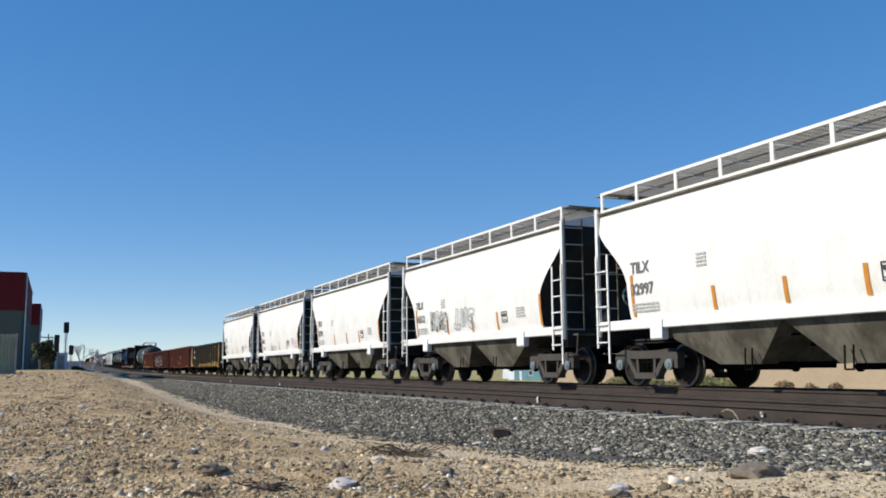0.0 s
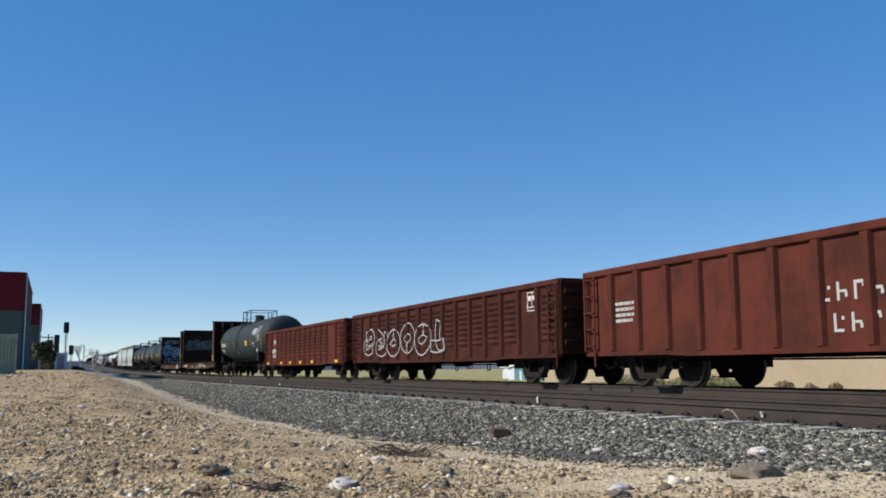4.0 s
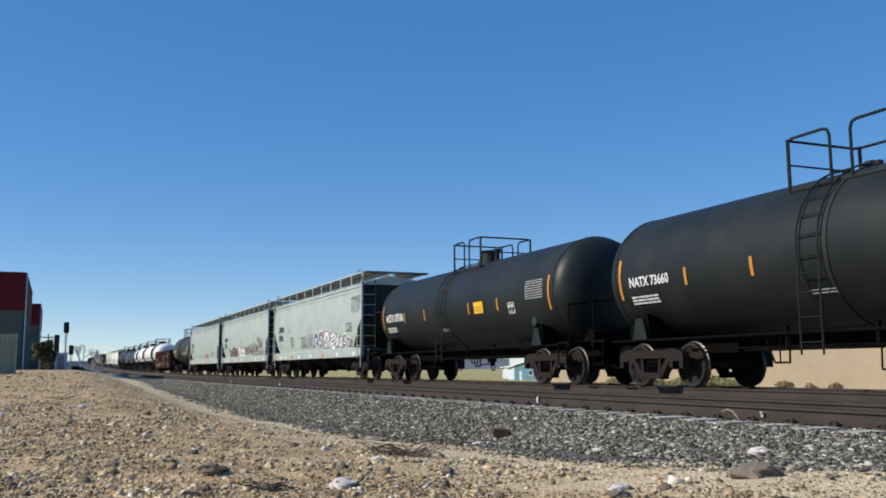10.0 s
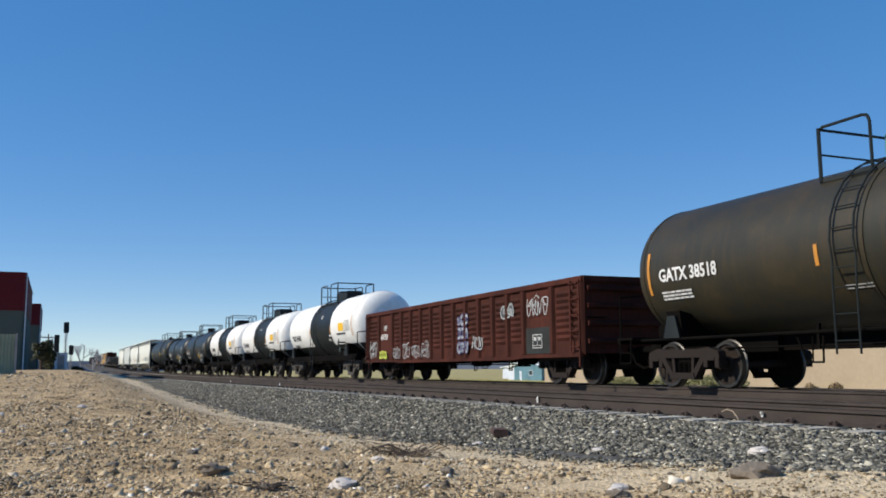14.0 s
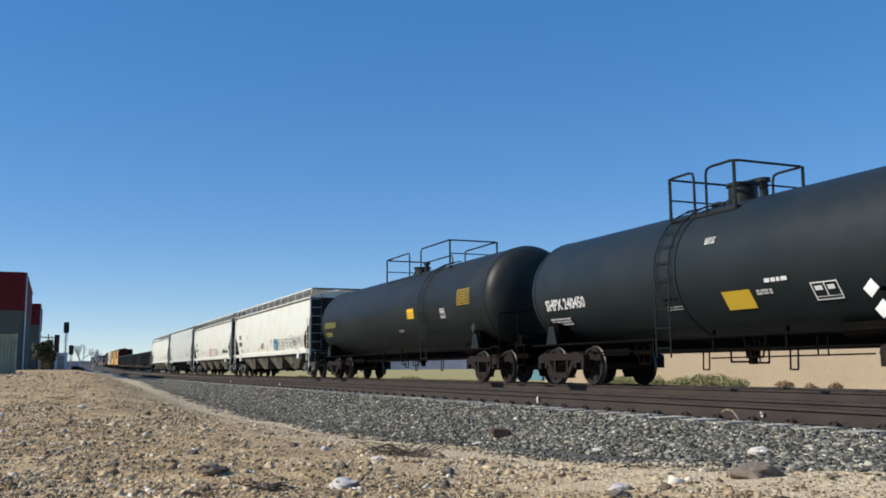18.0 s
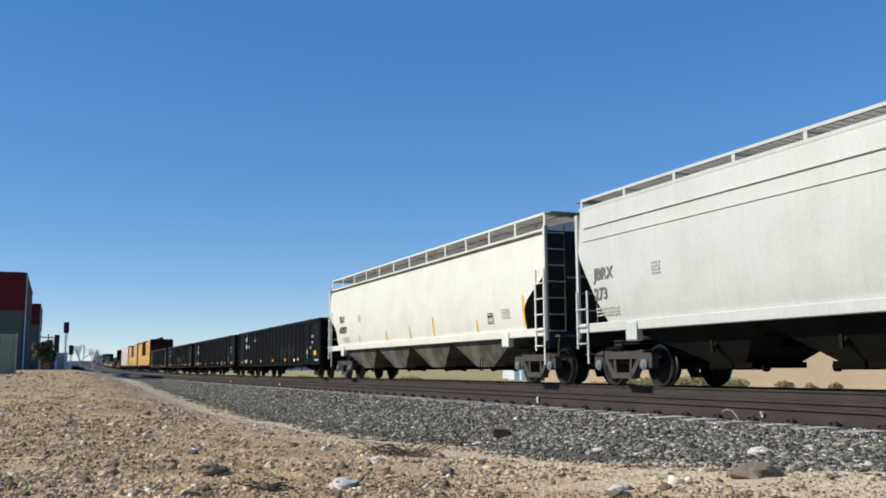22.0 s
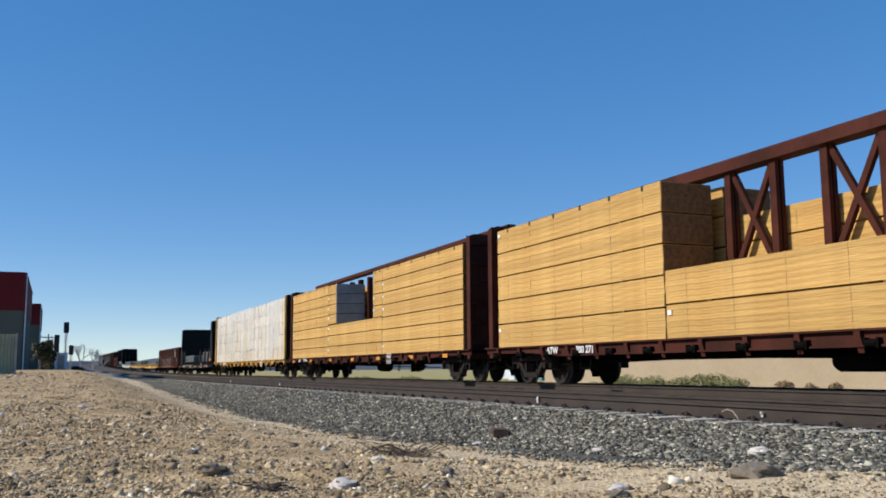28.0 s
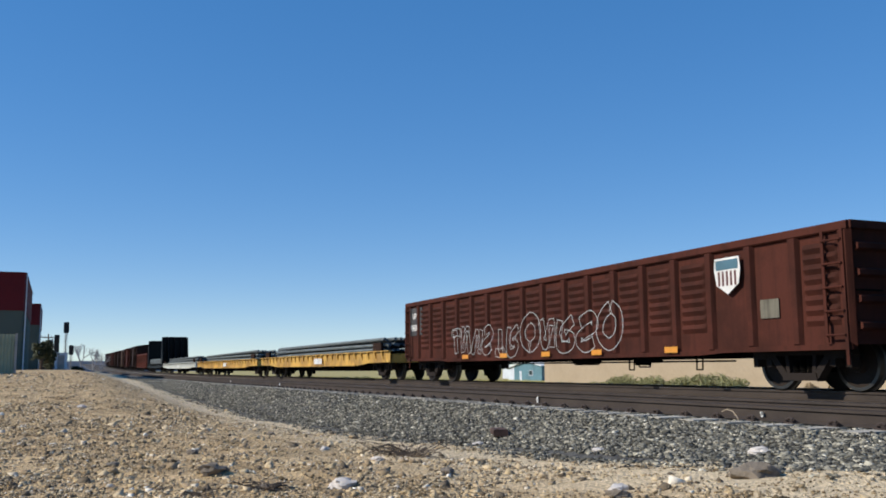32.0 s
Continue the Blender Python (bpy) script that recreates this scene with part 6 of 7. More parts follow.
car, half, c = lumber_car(-623.46, -647.58, M_RUST, "brown centre-beam flat car with lumber and a grey wrapped pack",
    ((-646.6, -639.85, tiers(0.95, 4.26, 7), M_WOOD, ""), (-639.85, -638.6, tiers(2.42, 4.22, 4), M_WOOD, ""), (-639.85, -632.3, tiers(0.95, 2.40, 3), M_WOOD, ""), (-638.62, -638.42, tiers(2.42, 4.22, 4), M_GREYWRAP, "grey"), (-633.4, -632.3, tiers(2.40, 4.25, 4), M_WOOD, ""), (-632.3, -624.7, tiers(0.95, 4.25, 7), M_WOOD, "")), (7, 8, 9), 4.87)
letters("LHV", 0.15, M_MARK, car, -half + 2.33, 0.79, -1.61), letters("273640", 0.15, M_MARK, car, -half + 3.30, 0.79, -1.61)
chart(car, 4.2, 0.62, -1.61, 0.42, 0.36)
for x in (-10.42, -6.95, -3.6, -0.3, 3.0, 6.5, 9.5):
    plate(car, "reflector", x, x + 0.4, 0.76, 0.88, -1.61, M_ORANGE)
car, half, c = lumber_car(-647.58, -672.4, M_YELLOW, "yellow centre-beam flat car under white-wrapped lumber",
    tuple((x0, x1, (0.97, 1.66, 2.34, 3.0, 3.65, 4.36), M_WRAP, "wrap") for x0, x1 in ((-671.3, -664.35), (-664.35, -657.3), (-657.3, -648.50))), ())
letters("TTZ", 0.17, M_MARK, car, -half + 3.4, 0.76, -1.61)
bars(car, -half + 4.6, 0.76, -1.61, 1.0, 0.15, 1, M_MARK, fill=1.0)
chart(car, 6.0, 0.60, -1.61, 0.42, 0.36)
for x in (-9, -7.4, -3.4, -0.6, 3.0, 5.2, 8.8):
    plate(car, "reflector", x, x + 0.6, 0.74, 0.90, -1.535, M_ORANGE)
# torn film over the upper tier
film = thing("torn_plastic_film", "loose torn plastic film over wrapped lumber packs", "plastic film")
ride(film, -660.0)
rnd = random.Random(5)


def film_sheet(x0, x1, y, top, low, seed, n=14):
    """A crumpled sheet hanging on the packs."""
    rows = []
    for j in range(n + 1):
        t = j / n
        row = []
        for i in range(n + 1):
            u_ = i / n
            x = x0 + (x1 - x0) * u_ + 0.24 * noise.noise((t * 3.1, seed * 1.3 + 4 * u_, 2.0))
            ragged = low + 0.22 * noise.noise((u_ * 3.1, seed * 2.7, 5.0))
            head = top + 0.10 * noise.noise((u_ * 2.3, seed * 4.1, 8.0))
            bulge = 0.012 + (0.07 if top - low < 1.5 else 0.035) * abs(noise.noise((x * 2.6, t * 3.3, seed * 1.9)))
            row.append((x, y - bulge, head + (ragged - head) * t))
        rows.append(row)
    return part("film_sheet", Shape().strip(rows), M_FILM, film)


for k in range(7):
    film_sheet(-4.3 + k * 0.98, -3.2 + k * 0.98, -1.478, 4.37 - 0.05 * (k % 2), 3.78 + 0.12 * math.sin(k * 2.1), k, 20)
for k, (a, b, top, low) in enumerate(((-4.8, -4.2, 3.60, 3.0), (0.9, 2.2, 3.62, 3.2), (8.1, 10.4, 4.3, 1.6))):
    film_sheet(a, b, -1.475, top, low, k + 20)

for k, x in enumerate((-10.6, -8.6, -6.1, -3.6, -0.9, 1.4, 3.9, 5.6, 7.2)):       # slack wrap hanging down the packs
    film_sheet(x, x + 0.75 + 0.45 * (k % 3), -1.474, 4.30, 1.15 + 0.5 * (k % 2), k + 40, 16)

# black bulkhead flat with poles
c, L = span(-672.4, -694.3)
car, half = flat_car("bulkhead_flat_car", c, L, "black bulkhead flat car carrying grey treated poles", M_BLACK, deck=1.10, sill=0.57, bulk=4.38, gap=0.55, rounded=True, pockets=22, deckmat=M_UNDER, bulk_at=(1.45, 0.98))
letters("NOKL", 0.15, M_MARK, car, -half + 3.3, 0.68, -1.61), letters("725298", 0.15, M_MARK, car, -half + 3.95, 0.68, -1.61)
chart(car, -half + 6.0, 0.68, -1.61, 0.3, 0.28), bars(car, -half + 7.9, 0.66, -1.61, 0.8, 0.26, 2, M_MARK)
chart(car, 4.55, 0.62, -1.61, 0.45, 0.40), bars(car, 7.5, 0.70, -1.61, 1.0, 0.09, 1, M_MARK, seed=3), bars(car, 0.3, 0.68, -1.61, 0.7, 0.08, 1, M_MARK, seed=5)
plate(car, "red_mark", 7.4, 7.6, 0.76, 0.90, -1.61, SPRAY["red"])
for x in (-half + 0.2, -half + 2.6, -2.0, 1.2, 3.65, 6.5):
    plate(car, "reflector", x, x + 0.5, 0.66, 0.78, -1.61, M_ORANGE)
plate(car, "reflector", half - 1.3, half - 0.75, 1.14, 1.36, -1.57, M_ORANGE)
pole_bundle(-689.15, 6.5, 1.13, 3, 12, "flat stack of grey treated poles on a bulkhead flat car")
pole_bundle(-677.55, 5.7, 1.13, 4, 12, "stack of grey treated poles held by stakes")
for x, lean in ((-691.8, 0.0), (-690.2, 0.0), (-679.8, 0.03), (-677.2, 0.36), (-675.5, 0.45)):
    st = thing("stake", "rusty steel stake leaning beside a stack of poles" if lean > 0.1 else "rusty upright steel stake beside a stack of poles", "stake")
    ride(st, x)
    part("post", kept(("stake_post", lean), lambda: Shape().prism([(-0.07, 1.05), (0.07, 1.05), (0.07 + lean, 2.12), (-0.07 + lean, 2.12)], "y", -1.58, -1.46)), M_STAKE, st)
    part("foot", kept("stake_foot", lambda: Shape().box(-0.10, 0.10, -1.60, -1.44, 0.98, 1.10)), M_STAKE, st)

# brown gondola with a shield
c, L = span(-694.3, -716.2)
car, half, pitch = gondola("gondola_car", c, L, "oxide-brown corrugated gondola car with a white striped shield and white tags", M_RUST, 19, 2.58, corrugated=(0, 15, 16), gap=1.12)
plate(car, "number_panel", -half + 0.35, -half + 1.45, 1.55, 2.5, -1.50, M_INK, "black number panel")
letters("UP", 0.2, M_MARK, car, -half + 0.6, 2.12, -1.512), letters("93428", 0.2, M_MARK, car, -half + 0.42, 1.72, -1.512, width=0.9)
sx = half - 2.75
part("shield", Shape().prism([(-0.33, 2.42), (0.33, 2.42), (0.36, 2.2), (0.30, 1.92), (0, 1.74), (-0.30, 1.92), (-0.36, 2.2)], "y", -1.57, -1.56), M_MARK, car, "white shield emblem", (sx, 0, 0))
part("shield_band", Shape().box(-0.30, 0.30, -1.578, -1.572, 2.20, 2.38), SPRAY["teal"], car, "", (sx, 0, 0))
for k in range(5):
    part("shield_stripe", kept("shield_stripe", lambda: Shape().box(-0.025, 0.025, -1.578, -1.572, 1.90, 2.17)), SPRAY["maroon"], car, "", (sx - 0.22 + 0.11 * k, 0, 0))
plate(car, "patch_panel", half - 2.0, half - 1.55, 1.25, 1.58, -1.5, M_BAY)
scrawl(car, -5.8, -1.25, 0.70, 1.75, -1.545, "pale", 121, 6, 0.018, "hollow")
scrawl(car, -1.15, 3.5, 0.72, 1.85, -1.545, "pale", 122, 5, 0.018, "hollow")
for fx in (0.25, 0.38, 0.5, 0.62, 0.76):
    plate(car, "reflector", -half + fx * 2 * half, -half + fx * 2 * half + 0.42, 0.70, 0.82, -1.57, M_ORANGE)

# long yellow flats under steel bars
YB = (-716.2, -740.4, -767.5, -796.5)
for i in range(3):
    c, L = span(YB[i], YB[i + 1])
    car, half = flat_car("flat_car", c, L, "weathered yellow flat car loaded with long steel bars" if i < 2 else "grey flat car with a low pale load", M_YELLOW if i < 2 else M_PALE, deck=1.07, sill=0.55, gap=0.6, pockets=26)
    for k in (-1, 1):
        part("end_platform_post", Shape().box(k * (half - 1.6) - 0.5, k * (half - 1.6) + 0.5, -1.5, -1.4, 1.0, 1.42), M_DKRUST, car)
    bars(car, 1.0, 0.66, -1.61, 1.4, 0.25, 1, M_MARK, fill=1.0)
    pole_bundle(c - 0.2, L - 5.5, 1.09, 3, 10, "bundle of long grey steel bars on a flat car", "steel_bar_bundle", 0.075)

# cars at the far rear
c, L = span(-796.5, -818.0)
car, half = flat_car("bulkhead_flat_car", c, L, "black bulkhead flat car with high end walls", M_BLACK, deck=1.10, sill=0.57, bulk=4.3, gap=0.55, rounded=True, pockets=14, bulk_at=(1.45, 0.98))
pole_bundle(c, L - 4.0, 1.13, 3, 12, "low stack of grey poles on a flat car")
c, L = span(-818.0, -838.0)
gondola("gondola_car", c, L, "oxide-red open gondola car far down the train", M_RED, 15, 2.5)


def box_car(s, length, label, body, roof):
    car = thing("box_car", label, "freight car", "box cars")
    MOVING.append((car, s))
    half = length / 2 - 0.6
    for side in (-1, 1):
        part("side_wall", Shape().box(-half, half, min(side * 1.44, side * 1.5), max(side * 1.44, side * 1.5), 0.75, 4.0), body, car)
        for i in range(15):
            part("side_post", kept(("side_post", side, body.name), lambda: Shape().box(-0.06, 0.06, min(side * 1.5, side * 1.56), max(side * 1.5, side * 1.56), 0.8, 3.95)), body, car, "", (-half + 0.1 + (2 * half - 0.2) * i / 14, 0, 0))
        part("door", Shape().box(-1.5, 1.5, min(side * 1.5, side * 1.60), max(side * 1.5, side * 1.60), 0.85, 3.8), body, car)
    for k in (-1, 1):
        part("end_wall", Shape().box(k * half - 0.05, k * half + 0.05, -1.44, 1.44, 0.75, 4.05), body, car)
    part("roof", Shape().prism([(-1.54, 3.98), (1.54, 3.98), (1.5, 4.1), (0, 4.28), (-1.5, 4.1)], "x", -half - 0.05, half + 0.05), roof, car)
    part("floor", Shape().box(-half, half, -1.44, 1.44, 0.75, 0.95), M_UNDER, car)
    running_gear(car, length, 2.6, M_TRUCKR, False)


for i in range(9):
    c, L = span(-838.0 - 17.5 * i, -855.5 - 17.5 * i)
    box_car(c, L, ("dark brown box car near the end of the train", "dull brown box car near the end of the train", "grey-brown box car near the end of the train", "dark rusty box car near the end of the train")[i % 4], (M_DKRUST, M_RUST, M_FLATSIDE, M_DKRUST)[i % 4], (M_DKRUST, M_DKRUST, M_GRATE, M_DKRUST)[i % 4])


# ---- ground, ballast and track ----
def lerp_table(x, table):
    for (a, va), (b, vb) in zip(table, table[1:]):
        if a <= x <= b:
            t = (x - a) / (b - a)
            return va + (vb - va) * t
    return table[0][1] if x < table[0][0] else table[-1][1]


TOE = ((-130, 0.25), (-90, 0.0), (-67, -0.25), (-46, -0.72), (-26, -0.98), (-14.5, -0.77), (-9.5, -0.57), (-6.0, -0.42), (-4.5, -0.30), (6, -0.28))
BANK = ((-130, 0.62), (-84, 0.55), (-57, 0.46), (-40, 0.22), (-25, -0.10), (-12, -0.36), (-5, -0.44), (6, -0.46))
TOE_Y = 5.45


def ground_z(x, y):
    toe, bank = lerp_table(x, TOE), lerp_table(x, BANK)
    if y <= TOE_Y:
        t = min(max((TOE_Y - y) / 4.6, 0), 1)
        t = t * t * (3 - 2 * t)
        z = toe + (bank - toe) * t
        d = math.hypot(x, y)
        if d < 90:
            z += 0.05 * noise.noise((x * 0.5, y * 0.5, 1.0)) + 0.032 * noise.noise((x * 2.1, y * 2.1, 4.0)) + (0.020 * noise.noise((x * 6, y * 6, 9.0)) if d < 30 else 0)
        return z
    if y < 16.4:
        return min(toe, -0.2) - 0.5
    return -0.62 - 0.021 * (min(y, 110) - 16.4) + (0.06 * noise.noise((x * 0.2, y * 0.2, 3.0)) if y < 120 else 0)


def graded(cuts):
    out = []
    for a, b, step in cuts:
        n = max(1, round((b - a) / step))
        out += [a + (b - a) * i / n for i in range(n)]
    return out + [cuts[-1][1]]


gx = graded(((-3500, -600, 600), (-600, -130, 40), (-130, -45, 4), (-45, -22, 0.6), (-22, -3.5, 0.14), (-3.5, 20, 1.5), (20, 300, 60), (300, 3500, 700)))
gy = graded(((-3500, -300, 800), (-300, -30, 40), (-30, -4, 3), (-4, 0, 0.5), (0, 5.2, 0.13), (5.2, 6.0, 0.2), (6.0, 16.4, 2.6), (16.4, 60, 3), (60, 130, 14), (130, 500, 90), (500, 3800, 800)))
gv = [(x, y, ground_z(x, y)) for x in gx for y in gy]
w = len(gy)
gf = [(i * w + j, (i + 1) * w + j, (i + 1) * w + j + 1, i * w + j + 1) for i in range(len(gx) - 1) for j in range(w - 1)]
g = Shape()
g.v, g.f = gv, gf
tagged(part("ground", g, M_DIRT, smooth=0), "dry sandy dirt strewn with stones, rising to a bank", "ground", kind="structure").data.polygons.foreach_set("use_smooth", [True] * len(gf))

# ballast bed under both tracks
rows = []
for x in graded(((-700, -130, 15), (-130, -60, 4), (-60, -3, 0.5), (-3, 30, 3))):
    by, bz = bend(x)
    toe = lerp_table(x, TOE)
    row = []
    for y, z in ((TOE_Y - 0.25, toe - 0.12), (TOE_Y + 0.05, toe + 0.0), (5.9, None), (6.5, None), (6.95, -0.245), (7.3, -0.235), (8.3, -0.245), (9.6, -0.235), (10.7, -0.30), (11.7, -0.225), (14.2, -0.225), (14.9, -0.26), (15.7, -0.62), (16.5, -1.1)):
        if z is None:
            t = (y - TOE_Y) / (6.95 - TOE_Y)
            z = toe + (-0.245 - toe) * t
        j = 0.018 * noise.noise((x * 3, y * 3, 2.0))
        row.append((x, y + by, z + bz + j))
    rows.append(row)
tagged(part("ballast_bed", Shape().strip(rows), M_BALLAST), "bed of crushed grey ballast stone under two tracks", "ballast", kind="structure")


def rubble(name, spots, sizes, material, label, category, flat=0.75, seed=3):
    """Many small angular stones in one mesh."""
    rng = np.random.default_rng(seed)
    n = len(spots)
    base = np.array([(1, 0, 0), (-1, 0, 0), (0, 1, 0), (0, -1, 0), (0, 0, 1), (0, 0, -1)], float)
    v = base[None] * rng.uniform(0.55, 1.15, (n, 6, 1)) + rng.normal(0, 0.22, (n, 6, 3))
    q = rng.normal(size=(n, 4))
    q /= np.linalg.norm(q, axis=1)[:, None]
    a, b, c, d = q.T
    rot = np.stack([1 - 2 * (c * c + d * d), 2 * (b * c - a * d), 2 * (b * d + a * c), 2 * (b * c + a * d), 1 - 2 * (b * b + d * d), 2 * (c * d - a * b), 2 * (b * d - a * c), 2 * (c * d + a * b), 1 - 2 * (b * b + c * c)], 1).reshape(n, 3, 3)
    v = np.einsum("nij,nkj->nki", rot, v) * np.array((1, 1, flat)) * sizes[:, None, None] + spots[:, None, :]
    tri = np.array([(0, 2, 4), (2, 1, 4), (1, 3, 4), (3, 0, 4), (2, 0, 5), (1, 2, 5), (3, 1, 5), (0, 3, 5)])
    f = (tri[None] + 6 * np.arange(n)[:, None, None]).reshape(-1, 3)
    me = bpy.data.meshes.new(name)
    me.vertices.add(n * 6)
    me.vertices.foreach_set("co", v.astype(np.float32).ravel())
    me.loops.add(len(f) * 3)
    me.loops.foreach_set("vertex_index", f.astype(np.int32).ravel())
    me.polygons.add(len(f))
    me.polygons.foreach_set("loop_start", np.arange(0, len(f) * 3, 3, dtype=np.int32))
    me.update(calc_edges=True)
    me.validate()
    me.materials.append(material)
    return tagged(new(name, me), label, category, kind="stuff")


def ballast_z(x, y):
    toe = lerp_table(x, TOE)
    if y < TOE_Y:
        return ground_z(x, y)
    if y < 6.95:
        return toe + (-0.245 - toe) * (y - TOE_Y) / (6.95 - TOE_Y)
    return -0.24


rng = np.random.default_rng(11)
pts = []
for x0, x1, dens in ((-12, -3.2, 1300), (-22, -12, 850), (-40, -22, 480), (-75, -40, 300)):
    n = int((x1 - x0) * 2.4 * dens)
    xs, ys = rng.uniform(x0, x1, n), TOE_Y + 0.05 + 2.3 * rng.beta(1.1, 1.0, n)
    spill = rng.random(n) < 0.06
    ys = np.where(spill, TOE_Y - np.abs(rng.normal(0, 0.32, n)), ys)
    pts += [(x, y + bend(x)[0], ballast_z(x, y) + 0.008 + bend(x)[1]) for x, y in zip(xs, ys)]
n = 5000
for x, y in zip(rng.uniform(-30, -5, n), rng.uniform(7.8, 11.6, n)):
    pts.append((x, y, -0.235))
pts = np.array(pts)
rubble("ballast_stones", pts, np.clip(0.0225 * rng.lognormal(0.0, 0.42, len(pts)), 0.010, 0.060) * (1 + 0.006 * np.maximum(0, -pts[:, 0] - 12)), M_STONE, "loose angular grey ballast stones on the shoulder", "ballast", 0.55)
# spill of stones below the toe and pebbles over the dirt
pts = []
for n, d0, d1 in ((115000, 2.8, 9.0), (80000, 9.0, 20.0), (30000, 20.0, 50.0)):
    k = 0
    while k < n:
        r, a = rng.uniform(d0, d1), radians(rng.uniform(-14, 64))
        x, y = -r * math.cos(a), r * math.sin(a)
        if y > TOE_Y + 0.1:
            continue
        k += 1
        if 0.9 * noise.noise((x * 0.35, y * 0.7, 7.0)) + 0.6 * noise.noise((x * 1.3, y * 1.9, 3.0)) + 0.42 - 0.21 * y < rng.uniform(-0.5, 0.5):
            continue
        pts.append((x, y, ground_z(x, y) + 0.002))
pts = np.array(pts)
sz = np.minimum(0.0040 * rng.lognormal(0.0, 0.85, len(pts)) + 0.0035, 0.06) * (1 + 0.03 * np.hypot(pts[:, 0], pts[:, 1]))
rubble("pebbles", pts, sz, M_PEBBLE, "scattered tan and grey pebbles on the dirt", "pebbles", 0.7, 5)

# crumbled brown clods in patches
pts = []
while len(pts) < 9000:
    r_, a_ = rng.uniform(3.0, 16.0), radians(rng.uniform(-12, 60))
    x, y = -r_ * math.cos(a_), r_ * math.sin(a_)
    if y < TOE_Y - 0.5 and noise.noise((x * 0.55, y * 0.9, 21.0)) > rng.uniform(0.05, 0.6):
        pts.append((x, y, ground_z(x, y) + 0.002))
pts = np.array(pts)
rubble("dirt_clods", pts, np.minimum(0.006 * rng.lognormal(0.0, 0.6, len(pts)) + 0.004, 0.04), M_CLOD, "crumbled brown dirt clods in patches", "dirt", 0.7, 8)

ROCKS = ((-6.5, 1.95, 0.08, "pale"), (-5.15, 4.55, 0.125, "dark"), (-11.79, 5.85, 0.15, "block"), (-11.68, 5.46, 0.075, "pale"), (-6.72, 6.0, 0.085, "pale"), (-4.94, 3.27, 0.06, "dark"), (-7.55, 1.20, 0.10, "dark"), (-5.35, 3.56, 0.06, "pale"), (-6.5, 1.4, 0.05, "dark"), (-7.07, 3.02, 0.055, "dark"), (-13.29, 2.92, 0.06, "dark"), (-8.69, 0.51, 0.05, "dark"), (-9.56, 1.31, 0.055, "dark"), (-8.83, 5.61, 0.06, "pale"), (-8.49, 2.91, 0.05, "pale"), (-9.61, 2.69, 0.045, "pale"), (-18.3, 0.5, 0.07, "pale"))
for k, (x, y, r, kind) in enumerate(ROCKS):
    rnd = random.Random(k)
    sh = Shape()
    if kind == "block":
        sh.cbox(-r * 1.5, r * 1.5, -r * 0.7, r * 0.7, -r * 0.32, r * 0.30, r * 0.12)
    else:
        bm = bmesh.new()
        bmesh.ops.create_icosphere(bm, subdivisions=3, radius=r)
        for v_ in bm.verts:
            p = v_.co / r
            f = 1 + 0.45 * noise.noise(p * 1.3 + Vector((k * 3.7, 0, 0))) + 0.26 * noise.noise(p * 3.1 + Vector((0, k * 2.1, 0))) + 0.14 * noise.noise(p * 7.0 + Vector((k, 0, 0)))
            v_.co = Vector((p.x * 1.25, p.y, p.z * 0.52)) * r * f
        sh.v, sh.f = [tuple(v_.co) for v_ in bm.verts], [tuple(v_.index for v_ in f.verts) for f in bm.faces]
        bm.free()
    ob = part("rock", sh, M_PALEROCK if kind == "pale" else M_DARKROCK if kind == "dark" else M_STAKE, smooth=28)
    ob.location = (x, y, ballast_z(x, y) + r * (0.22 if kind != "block" else 0.5))
    ob.rotation_euler = (0, 0, rnd.uniform(0, 6) if kind != "block" else -0.35)
    tagged(ob, {"pale": "pale weathered rock half sunk in the dirt", "dark": "dark rough rock lying on the dirt", "block": "dark rectangular lump at the foot of the ballast"}[kind], "rock")

# dry twigs and weeds on the dirt
for k, (x, y, n, r) in enumerate(((-9.0, 3.4, 60, 0.55), (-6.2, 0.9, 14, 0.16), (-6.45, 1.40, 60, 0.18), (-14.5, 0.4, 12, 0.25), (-21.0, 0.2, 14, 0.35), (-27.0, 0.6, 14, 0.45), (-17.0, 1.0, 10, 0.2))):
    rnd = random.Random(k + 50)
    z = ground_z(x, y)
    sh = Shape()
    for i in range(n):
        a, l = rnd.uniform(0, 6.3), rnd.uniform(0.4, 1) * r
        p = (rnd.uniform(-r, r) * 0.5, rnd.uniform(-r, r) * 0.3, 0.01)
        m = (p[0] + l * 0.5 * math.cos(a), p[1] + l * 0.5 * math.sin(a), 0.01 + rnd.uniform(0, 0.3) * l)
        q = (p[0] + l * math.cos(a + 0.3), p[1] + l * math.sin(a + 0.3), 0.005 + rnd.uniform(0, 0.35) * l)
        sh.rod([p, m, q], 0.004, 4)
    tagged(part("dry_twigs", sh, M_TWIG, at=(x, y, z)), "tangle of dry brown twigs on the dirt", "twigs", kind="stuff")
# straw caught under the rail
straw = part("straw", Shape().rod([(-0.16, 0, 0.11), (-0.07, 0, 0.14), (0.03, 0, 0.12), (0.10, 0, 0.06), (0.15, 0, -0.02)], 0.006, 5), M_STRAW, at=(-8.62, 7.30, -0.22))
tagged(straw, "curved pale dry stem leaning on the rail", "dry stem")


